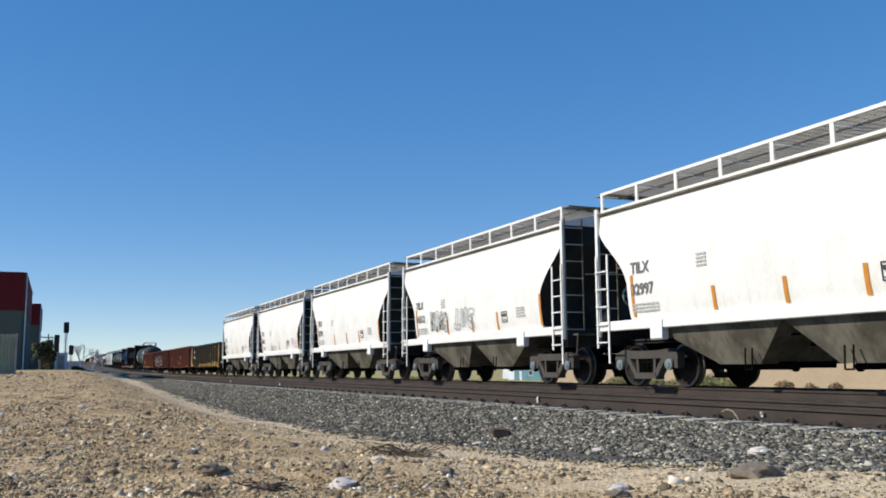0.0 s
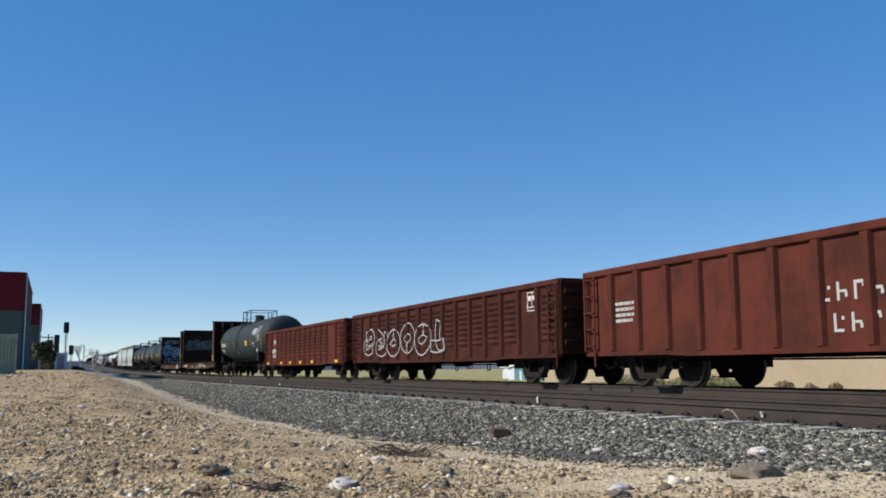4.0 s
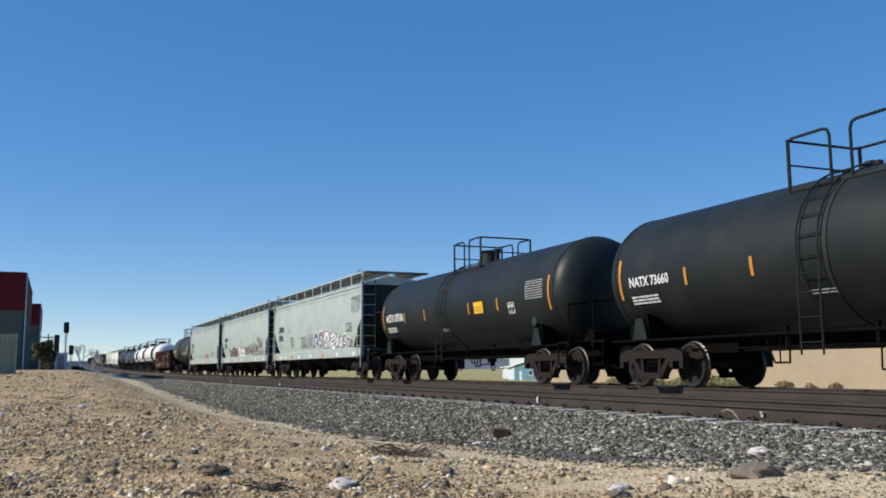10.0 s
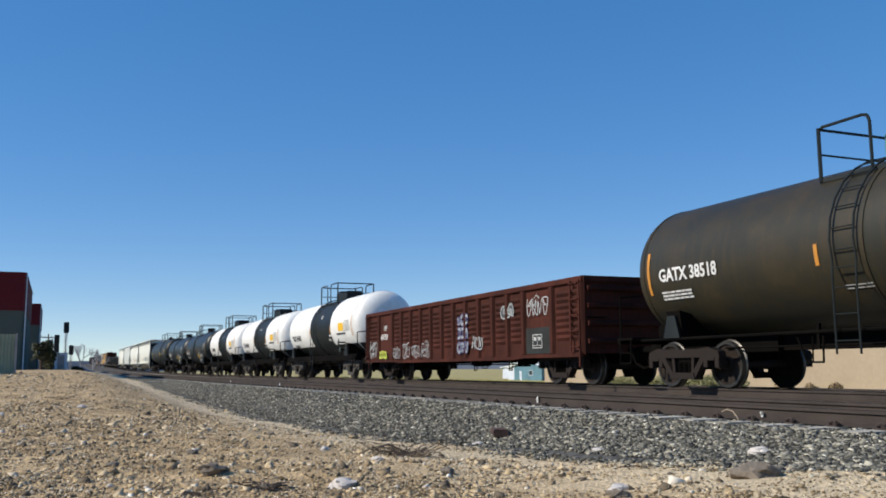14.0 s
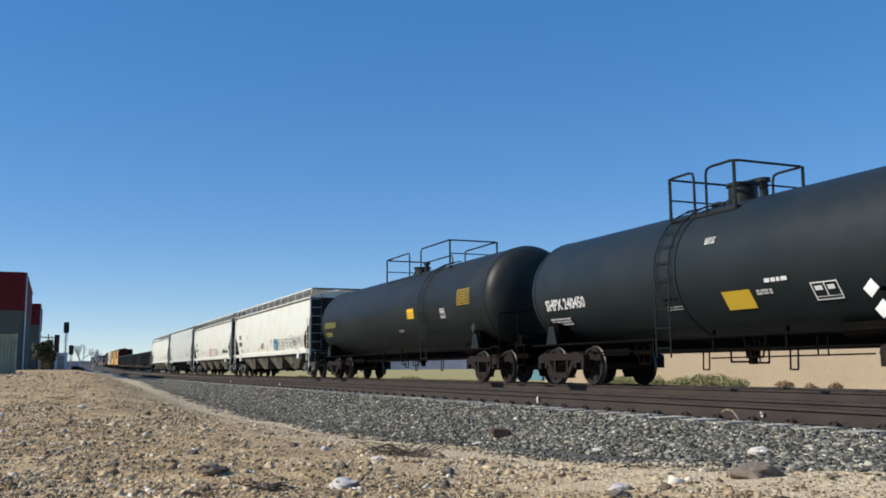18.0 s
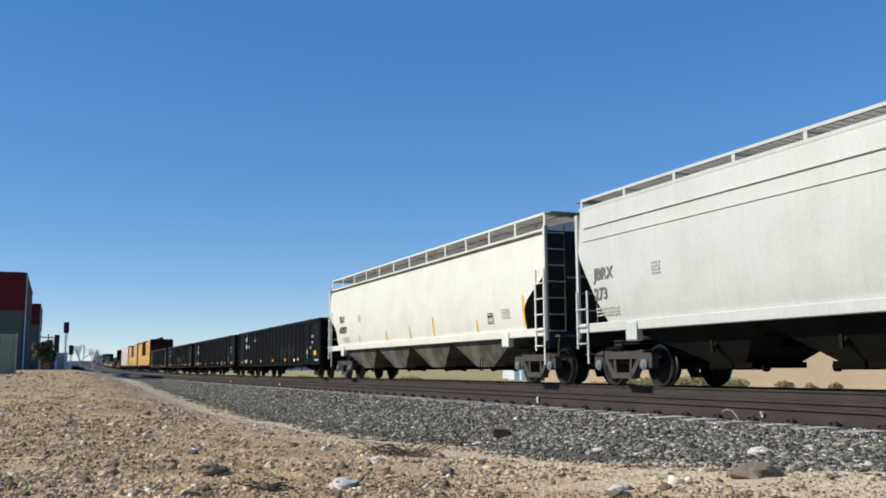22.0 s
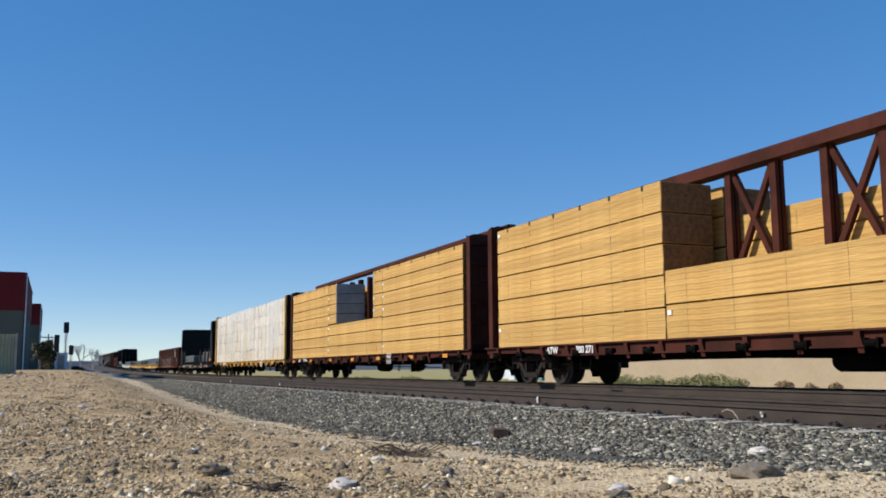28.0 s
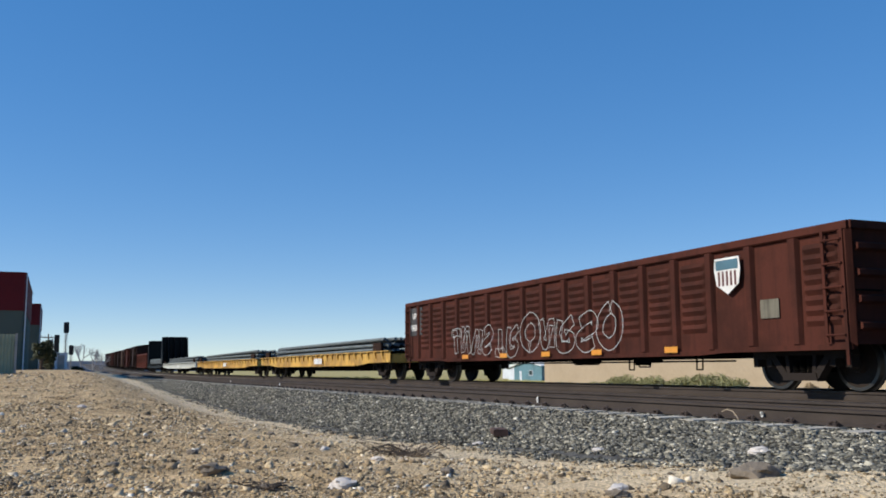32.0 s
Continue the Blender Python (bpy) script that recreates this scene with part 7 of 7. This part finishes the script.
def rail_shape(y, x0, x1, z):
    prof = [(-0.07, -0.17), (0.07, -0.17), (0.07, -0.158), (0.012, -0.135), (0.010, -0.045), (0.036, -0.035), (0.036, -0.006), (0.026, 0.0), (-0.026, 0.0), (-0.036, -0.006), (-0.036, -0.035), (-0.010, -0.045), (-0.012, -0.135), (-0.07, -0.158)]
    prof.append(prof[0])
    s = Shape()
    rows = []
    for x in graded(((x0, -240, 20), (-240, -50, 5), (-50, x1, 25))):
        by, bz = bend(x)
        rows.append([(x, y + by + a, z + bz + b) for a, b in prof])
    return s.strip(rows)


def head_shape(y, x0, x1, z):
    rows = []
    for x in graded(((x0, -240, 20), (-240, -50, 5), (-50, x1, 25))):
        by, bz = bend(x)
        rows.append([(x, y + by + a, z + bz + 0.003) for a in (-0.022, 0.022)])
    return Shape().strip(rows)


TIE_STEP = 0.61
for name, yc, z, lab in (("near_track", NEAR_Y, -0.035, "empty railway track with brown rails on concrete ties"), ("train_track", TRACK_Y, -0.012, "railway track under the train, on concrete ties")):
    track = thing(name, lab, "railway track", kind="structure")
    for s_ in (-0.72, 0.72):
        part("rail", rail_shape(yc + s_, -700, 40, z), M_RAIL, track)
        part("rail_head", head_shape(yc + s_, -700, 40, z), M_RAILDULL if name == "near_track" else M_RAILTOP, track)

    def tie_shape():
        return Shape().prism([(-1.28, -0.22), (1.28, -0.22), (1.30, 0.0), (-1.30, 0.0)], "x", -0.125, 0.125)
    far = Shape()
    for i in range(300):
        x = -3.0 - i * TIE_STEP
        by, bz = bend(x)
        zt = z - 0.175 + bz
        if name == "near_track" and i < 90:
            part("tie", kept("tie", tie_shape), M_CONCRETE, track, "", (x, yc, zt))
            for s_ in (-0.72, 0.72):
                part("rail_clip", kept("rail_clip", lambda: Shape().rod([(-0.05, -0.11, 0.01), (-0.05, -0.135, 0.045), (0.0, -0.12, 0.06), (0.05, -0.135, 0.045), (0.05, -0.10, 0.02)], 0.017, 6).box(-0.07, 0.07, -0.16, -0.07, -0.005, 0.018)), M_CLIP, track, "", (x, yc + s_, zt))
        else:
            far.box(x - 0.125, x + 0.125, yc - 1.29 + by, yc + 1.29 + by, zt - 0.2, zt)
    tagged(part("far_ties", far, M_CONCRETE, track), kind="stuff")
# joint bars and a white marker on the near rail
for x, nm, m in ((-13.76, "rail_marker", M_MARK), (-8.4, "rail_marker", M_FAINT), (-33.1, "rail_marker", M_MARK), (-43.2, "rail_marker", M_MARK)):
    tagged(part(nm, Shape().box(-0.02, 0.02, -0.012, 0.0, 0.0, 0.10 if m is M_MARK else 0.06).cyl((0, -0.01, 0.05), (0, -0.03, 0.05), 0.015, 6), m, at=(x, NEAR_Y - 0.72 - 0.04, -0.165)), "small pale marker fixed to the rail web", "rail marker")

# ---- beyond the tracks ----
wall = thing("boundary_wall", "long plain tan block wall along the far side of the railway", "wall", kind="structure")
for i in range(16):
    x0 = -60.5 + i * 6.0
    z0 = ground_z(x0 + 3, 34)
    part("wall_panel", kept("wall_panel", lambda: Shape().box(0, 5.998, 33.9, 34.1, -1.6, 1.95)), M_WALL, wall, "", (x0, 0, 0))
    part("wall_cap", kept("wall_cap", lambda: Shape().box(0, 5.998, 33.86, 34.14, 1.95, 2.03)), M_WALL, wall, "", (x0, 0, 0))
kerb = tagged(part("kerb", Shape().box(-64, 30, 26.4, 26.75, -1.4, -0.72), M_KERB), "long pale concrete kerb before the wall", "kerb", kind="structure")


def shrub(x, y, r, h, seed, mat=M_BUSH, label="low dusty green desert shrub", n=800, leaf=0.085):
    rnd = random.Random(seed)
    ob = thing("shrub", label, "shrub", "shrubs")
    z = ground_z(x, y)
    ob.location = (x, y, z)
    st, lv = Shape(), Shape()
    for i in range(9):
        a = rnd.uniform(0, 6.3)
        st.cyl((0, 0, -0.05), (r * 0.7 * math.cos(a), r * 0.5 * math.sin(a), h * rnd.uniform(0.5, 0.85)), 0.02, 5, 0.008)
    lobes = [(rnd.uniform(-0.7, 0.7) * r, rnd.uniform(-0.5, 0.5) * r, h * rnd.uniform(0.25, 0.7), rnd.uniform(0.28, 0.5)) for _ in range(9)]
    for i in range(n):
        lx, ly, lz, lr = rnd.choice(lobes)
        d = Vector((rnd.gauss(0, 1), rnd.gauss(0, 1), rnd.gauss(0, 1))).normalized() * rnd.uniform(0.5, 1.05)
        p = Vector((lx + d.x * lr * r, ly + d.y * lr * r, max(0.03, lz + d.z * lr * h * 0.9)))
        a = Vector((rnd.gauss(0, 1), rnd.gauss(0, 1), rnd.gauss(0, 1))).normalized() * leaf * rnd.uniform(0.7, 1.5)
        b = a.orthogonal().normalized() * leaf * 0.5
        lv.add((p - a - b * 0.3, p + b, p + a, p - b), ((0, 1, 2, 3),))
    part("stem", st, M_TWIG, ob)
    part("foliage", lv, mat, ob, smooth=0)
    return ob


for k, (x, y, r, h) in enumerate(((-46.0, 29.5, 0.8, 0.6), (-43.6, 29.5, 1.5, 0.95), (-41.6, 29.5, 1.6, 1.05), (-39.4, 29.5, 1.3, 0.95), (-35.9, 29.5, 1.3, 1.25), (-34.6, 29.6, 0.9, 0.9), (-31.3, 29.5, 0.6, 0.85), (-29.9, 29.6, 0.45, 0.7), (-28.4, 29.5, 0.55, 0.75), (-50.5, 29.8, 0.5, 0.5), (-62, 24, 0.8, 0.7), (-66, 25, 1.0, 0.8), (-72, 23, 1.0, 0.8), (-58, 22, 0.5, 0.5), (-79, 24, 0.9, 0.7), (-55, 24, 0.6, 0.6), (-69, 21, 0.6, 0.5), (-86, 22, 0.9, 0.7))):
    dry = k in (6, 7, 8, 13, 15)
    shrub(x, y, r, h * 0.8, k + 300, M_BUSHDRY if dry else M_BUSH, "low brown half-dead desert shrub" if dry else "low dusty green desert shrub", n=2600, leaf=0.05)

# dry grass beyond the tracks
gr = Shape()
rnd = random.Random(77)
for i in range(70000):
    x = -28 - 190 * rnd.random() ** 1.4
    y = 17.0 + abs(rnd.gauss(0, 7)) * (1 if x > -62 else 3)
    if (y > 33 and x > -62) or y > 110 or (x > -52 and rnd.random() < 0.7) or noise.noise((x * 0.08, y * 0.15, 0)) < rnd.uniform(-0.8, 0.25):
        continue
    z, h, a = ground_z(x, y), rnd.uniform(0.12, 0.38), rnd.uniform(0, 6.3)
    dx, dy = 0.09 * math.cos(a), 0.05 * math.sin(a)
    gr.add(((x - dx, y - dy, z), (x + dx, y + dy, z), (x + dx * 2.5 + rnd.uniform(-0.1, 0.1), y + dy, z + h)), ((0, 1, 2),))
tagged(part("dry_grass", gr, M_DRYGRASS, smooth=0), "thin dry yellow grass beyond the tracks", "grass", kind="stuff")

# a blue house with white roofs, far beyond the wall's end
def house(x0, x1, y0, y1, z0, eave, ridge, wallm, label, name="house"):
    h = thing(name, label, "house", at=((x0 + x1) / 2, (y0 + y1) / 2, z0))
    lx, ly = (x1 - x0) / 2, (y1 - y0) / 2
    part("wall", Shape().box(-lx, lx, -ly, ly, -0.5, eave - z0), wallm, h)
    part("gable", Shape().prism([(-lx, eave - z0), (lx, eave - z0), (0, ridge - z0 - 0.1)], "y", -ly, ly), wallm, h)
    for k in (-1, 1):
        part("roof_slope", Shape().prism([(0, ridge - z0), (k * (lx + 0.6), eave - z0 - 0.15), (k * (lx + 0.6), eave - z0 + 0.05), (0, ridge - z0 + 0.2)], "y", -ly - 0.5, ly + 0.5), M_ROOFW, h)
    win = part("window", Shape().box(-0.9, 0.9, -ly - 0.06, -ly + 0.02, 1.1, 2.2), M_BWHITE, h, "", (lx * 0.25, 0, 0))
    part("pane", Shape().box(-0.75, 0.75, -ly - 0.08, -ly - 0.05, 1.2, 2.1), M_DARKGLASS, win)
    part("door", Shape().box(-0.5, 0.5, -ly - 0.05, -ly + 0.02, 0, 2.05), M_BWHITE, h, "", (-lx * 0.5, 0, 0))
    return h


house(-181.5, -169.0, 94, 106, -2.3, 0.9, 1.75, M_BLUEH, "blue house with a white gabled metal roof")
house(-196.0, -184.5, 100, 110, -2.3, 0.3, 1.5, M_BWHITE, "pale house with a low white roof")
house(-235.0, -212.0, 118, 130, -2.3, 0.6, 1.3, M_BWHITE, "long pale shed with a white roof", "shed")

# ---- beside the line: buildings, fence, signals, trees ----
def trackside_building(x0, x1, y0, y1, z0, z1, red, label, door=True):
    """y1 faces the tracks, x1 faces up the line."""
    b = thing("trackside_building", label, "building", "trackside buildings", at=(x1, y1, z0))
    X, Y, Z = x0 - x1, y0 - y1, z1 - z0
    zr = red - z0
    c = 0.35
    lower = [(0, Y), (0, -c), (-c * 0.3, -c * 0.3), (-c, 0), (X, 0), (X, Y)]
    part("lower_wall", Shape().prism(lower, "z", -0.8, zr), M_BGREY, b)
    up = [(0.06, Y - 0.05), (0.06, -c), (-c * 0.3 + 0.05, -c * 0.3 + 0.05), (-c, 0.06), (X, 0.06), (X, Y)]
    part("fascia", Shape().prism(up, "z", zr, Z), M_BRED, b, "deep red upper fascia")
    part("coping", Shape().prism([(p[0] * 1.002 + 0.03, p[1] + 0.03) for p in up], "z", Z, Z + 0.12), M_BRED, b)
    part("corner_trim", Shape().box(-0.9, -0.32, 0.065, 0.13, -0.3, Z), M_BWHITE, b, "pale corner trim")
    for i in range(5):
        part("pilaster", kept(("pilaster", round(zr, 1)), lambda: Shape().box(0.0, 0.10, -0.25, 0.25, -0.5, zr - 0.05)), M_BGREY, b, "", (0, Y * (0.15 + 0.18 * i), 0))
    if door:
        d = part("roller_door", Shape().box(0.0, 0.06, -1.6, 1.6, -0.3, 2.6), M_BWHITE, b, "", (0, Y * 0.42, 0))
        for i in range(10):
            part("slat", kept("door_slat", lambda: Shape().box(0.06, 0.08, -1.55, 1.55, 0, 0.2)), M_BWHITE, d, "", (0, 0, -0.2 + i * 0.27))
    return b


trackside_building(-93.6, -74.1, -20.8, -2.28, 0.46, 7.61, 4.88, "red-topped pale trackside building in its own shade")
trackside_building(-124.8, -109.2, -15.6, -1.76, 0.55, 7.67, 5.46, "narrower red-topped trackside building farther along the line", False)
fence = thing("panel_fence", "pale ribbed metal panel fence before the building", "fence")
fence.location = (-47, 0, 0)
for i in range(7):
    y = -2.3 - i * 1.2
    z = ground_z(-47, y)
    part("fence_panel", kept("fence_panel", lambda: Shape().strip([[(0.04 * (j % 2), -0.58 + 0.0725 * j, zz) for j in range(17)] for zz in (0.0, 1.9)])), M_FENCE, fence, "", (0, y, z - 0.1))
    part("fence_post", kept("fence_post", lambda: Shape().box(-0.05, 0.05, -0.05, 0.05, 0, 2.0)), M_METAL, fence, "", (0.07, y + 0.6, z - 0.15))


def signal_mast(x, y, top, heads, label):
    z = ground_z(x, y)
    m = thing("signal_mast", label, "railway signal", "signals", at=(x, y, z))
    h = top - z
    part("mast", Shape().cyl((0, 0, 0), (0, 0, h - 0.3), 0.09, 8, 0.07), M_METAL, m)
    part("base", Shape().box(-0.3, 0.3, -0.3, 0.3, -0.4, 0.12), M_KERB, m)
    for k, dz in enumerate(heads):
        hd = part("signal_head", kept("signal_head", lambda: Shape().prism([(-0.28, -0.72), (0.28, -0.72), (0.34, -0.5), (0.34, 0.5), (0.28, 0.72), (-0.28, 0.72), (-0.34, 0.5), (-0.34, -0.5)], "x", 0.0, 0.08)), M_SIGNAL, m, "", (0.12, 0, h + dz))
        for j in (-0.42, 0.0, 0.42):
            part("lamp_hood", kept("lamp_hood", lambda: Shape().cyl((0.08, 0, 0), (0.34, 0, -0.02), 0.13, 10, 0.14)), M_SIGNAL, hd, "", (0, 0, j))
    part("ladder", Shape().rod([(-0.2, -0.18, 0.3), (-0.15, -0.18, h - 0.6)], 0.02).rod([(-0.2, 0.18, 0.3), (-0.15, 0.18, h - 0.6)], 0.02), M_METAL, m)
    for i in range(int(h / 0.5)):
        part("rung", kept("signal_rung", lambda: Shape().cyl((-0.18, -0.18, 0), (-0.18, 0.18, 0), 0.014, 5)), M_METAL, m, "", (0, 0, 0.5 + i * 0.45))
    return m


signal_mast(-130, 1.2, 6.75, (-0.65,), "tall railway signal with a black head on a metal mast")
signal_mast(-136, 0.12, 5.15, (-0.5, -1.9), "shorter railway signal mast with two dark heads")
signal_mast(-150, 2.2, 4.1, (-0.5,), "distant small railway signal")
hut = thing("equipment_hut", "pale blue-white railway equipment hut beside the signals", "hut", at=(-112, 0.6, ground_z(-112, 0.6)))
part("body", Shape().box(-2, 2, -0.65, 0.65, 0, 1.75), M_BWHITE, hut)
part("roof", Shape().box(-2.1, 2.1, -0.75, 0.75, 1.75, 1.88), M_BWHITE, hut)
part("door", Shape().box(2.0, 2.04, -0.35, 0.35, 0.05, 1.6), M_METAL, hut)
part("vent", Shape().box(-0.4, 0.4, 0.65, 0.69, 1.1, 1.5), M_METAL, hut)


def small_tree(x, y, h, r, seed):
    rnd = random.Random(seed)
    z = ground_z(x, y)
    t = thing("tree", "dusty dark tree in shade beside the line", "tree", "trees", at=(x, y, z))
    tr, lv = Shape(), Shape()
    tr.cyl((0, 0, -0.2), (0.1, 0.05, h * 0.45), 0.16, 8, 0.10)
    tips = []
    for i in range(9):
        a = rnd.uniform(0, 6.3)
        p = Vector((r * rnd.uniform(0.3, 0.8) * math.cos(a), r * rnd.uniform(0.3, 0.8) * math.sin(a), h * rnd.uniform(0.45, 0.92)))
        tr.cyl((0.1, 0.05, h * rnd.uniform(0.25, 0.45)), p, 0.06, 6, 0.02)
        tips.append(p)
    for i in range(1500):
        c_ = rnd.choice(tips)
        d = Vector((rnd.gauss(0, 0.32), rnd.gauss(0, 0.32), rnd.gauss(0, 0.2))) * r
        p = c_ + d
        a = Vector((rnd.gauss(0, 1), rnd.gauss(0, 1), rnd.gauss(0, 1))).normalized() * 0.16
        b = a.orthogonal().normalized() * 0.08
        lv.add((p - a, p + b, p + a, p - b), ((0, 1, 2, 3),))
    part("trunk", tr, M_BARK, t)
    part("crown", lv, M_TREELEAF, t, smooth=0)


for k, (x, y, h, r) in enumerate(((-98, -1.25, 2.8, 0.7), (-101, -0.75, 2.1, 0.6), (-105, -0.8, 1.7, 0.6), (-114, -1.2, 2.3, 0.7), (-128, -1.5, 3.0, 1.0), (-146, -0.8, 2.6, 1.1), (-158, 0.4, 2.0, 1.0))):
    small_tree(x, y, h, r, k + 400)
for k, (x, y, r, h) in enumerate(((-48, -3.6, 0.7, 0.9), (-95, -0.6, 0.6, 0.6), (-118, 2.6, 0.9, 0.5))):
    shrub(x, y, r, h, k + 500, M_TREELEAF, "dark shrub in the shade beside the line")



def bare_tree(x, y, h, seed, label):
    """A leafless tree: forking twigs, thinner at every fork."""
    rnd = random.Random(seed)
    z = ground_z(x, y)
    t = thing("bare_tree", label, "tree", "trees", at=(x, y, z))
    tr, tw = Shape(), Shape()

    def fork(p, d, length, r, depth):
        q = p + d * length
        (tr if depth > 3 else tw).cyl(p, q, r, 5, r * 0.65)
        if depth:
            for _ in range(3 if depth > 2 else 2):
                a = Vector((rnd.gauss(0, 1), rnd.gauss(0, 1), rnd.gauss(0.15, 0.6))).normalized()
                fork(q, (d + a * 0.62).normalized(), length * rnd.uniform(0.62, 0.85), r * 0.62, depth - 1)
    fork(Vector((0, 0, -0.2)), Vector((0.05, 0, 1)), h * 0.26, h * 0.03, 5)
    part("trunk", tr, M_BARE, t)
    tagged(part("twigs", tw, M_BARE, t), kind="stuff")


bare_tree(-172, 4.2, 6.2, 5, "leafless grey tree far beside the line")
bare_tree(-178, 6.4, 6.8, 8, "leafless grey tree far beside the line")
bare_tree(-186, 8.2, 5.4, 11, "leafless grey tree far beside the line")


def utility_pole(x, y, h, label):
    z = ground_z(x, y)
    p = thing("utility_pole", label, "pole", "utility poles", at=(x, y, z))
    part("post", Shape().cyl((0, 0, -0.3), (0, 0, h), 0.13, 8, 0.09), M_BARK, p)
    part("crossarm", Shape().box(-0.06, 0.06, -0.9, 0.9, h - 0.55, h - 0.42), M_BARK, p)
    for k in (-0.8, -0.4, 0.4, 0.8):
        part("insulator", kept("insulator", lambda: Shape().cyl((0, 0, 0), (0, 0, 0.16), 0.05, 6)), M_METAL, p, "", (0, k, h - 0.42))
    part("transformer", Shape().lathe([(h - 1.6, 0.0), (h - 1.6, 0.26), (h - 0.8, 0.26), (h - 0.75, 0.0)], "z", 12, (0.05, 0.36, 0)), M_METAL, p)


utility_pole(-140, -1.0, 5.0, "short wooden utility pole with a crossarm beside the buildings")
utility_pole(-168, -0.5, 5.2, "wooden utility pole with a crossarm behind the trees")

# hazy far ridge: the horizon haze is put into its pale blue colour
rows = [[], []]
for i in range(40):
    a = radians(-8 + 0.9 * i)
    d = 3300
    x, y = -d * math.cos(a), d * math.sin(a)
    top = 34 + 34 * max(0, noise.noise((i * 0.28, 0, 5.0))) 
    rows[0].append((x, y, -10)), rows[1].append((x, y, top))
rows.append([(x * 1.06, y * 1.06, -10) for x, y, z in rows[0]])
tagged(part("distant_ridge", Shape().strip(rows), M_HILL), "low hazy blue ridge on the horizon", "hill", kind="structure")


# ---- what moves ----
def on_track(s, t):
    """The pose of a thing at that place along the train, at t seconds."""
    x = s + SPEED * t
    y, z = bend(x)
    y2, z2 = bend(x - 0.5)
    return pose(x, TRACK_Y + y, z, 0, math.degrees((z2 - z) / 0.5), -math.degrees((y2 - y) / 0.5))


def motions():
    place = {}
    for ob, s in MOVING:
        place[ob.name] = s
        walk(ob, [(2.0 * i, on_track(s, 2.0 * i)) for i in range(17)])
    # wheels roll while their car is near enough to be seen turning
    step = 1 / FPS
    turn = math.degrees(SPEED * step / 0.457)
    for ws, car, x in ROLLING:
        s = place[car.name] + x
        here = ws.location.copy()
        t0, t1 = max(0.0, (-45 - s) / SPEED), min(32.0, (-6 - s) / SPEED)
        if t1 <= t0:
            continue
        f0, f1 = math.ceil(t0 * FPS), math.floor(t1 * FPS)
        rows = [(f * step, pose(*here, 0, turn * (f - f0), 0)) for f in range(f0, f1 + 1)]
        if f0 > 0:
            rows.insert(0, (0.0, pose(*here)))
        if f1 < 32 * FPS:
            rows.append((32.0, rows[-1][1]))
        walk(ws, rows)


motions()
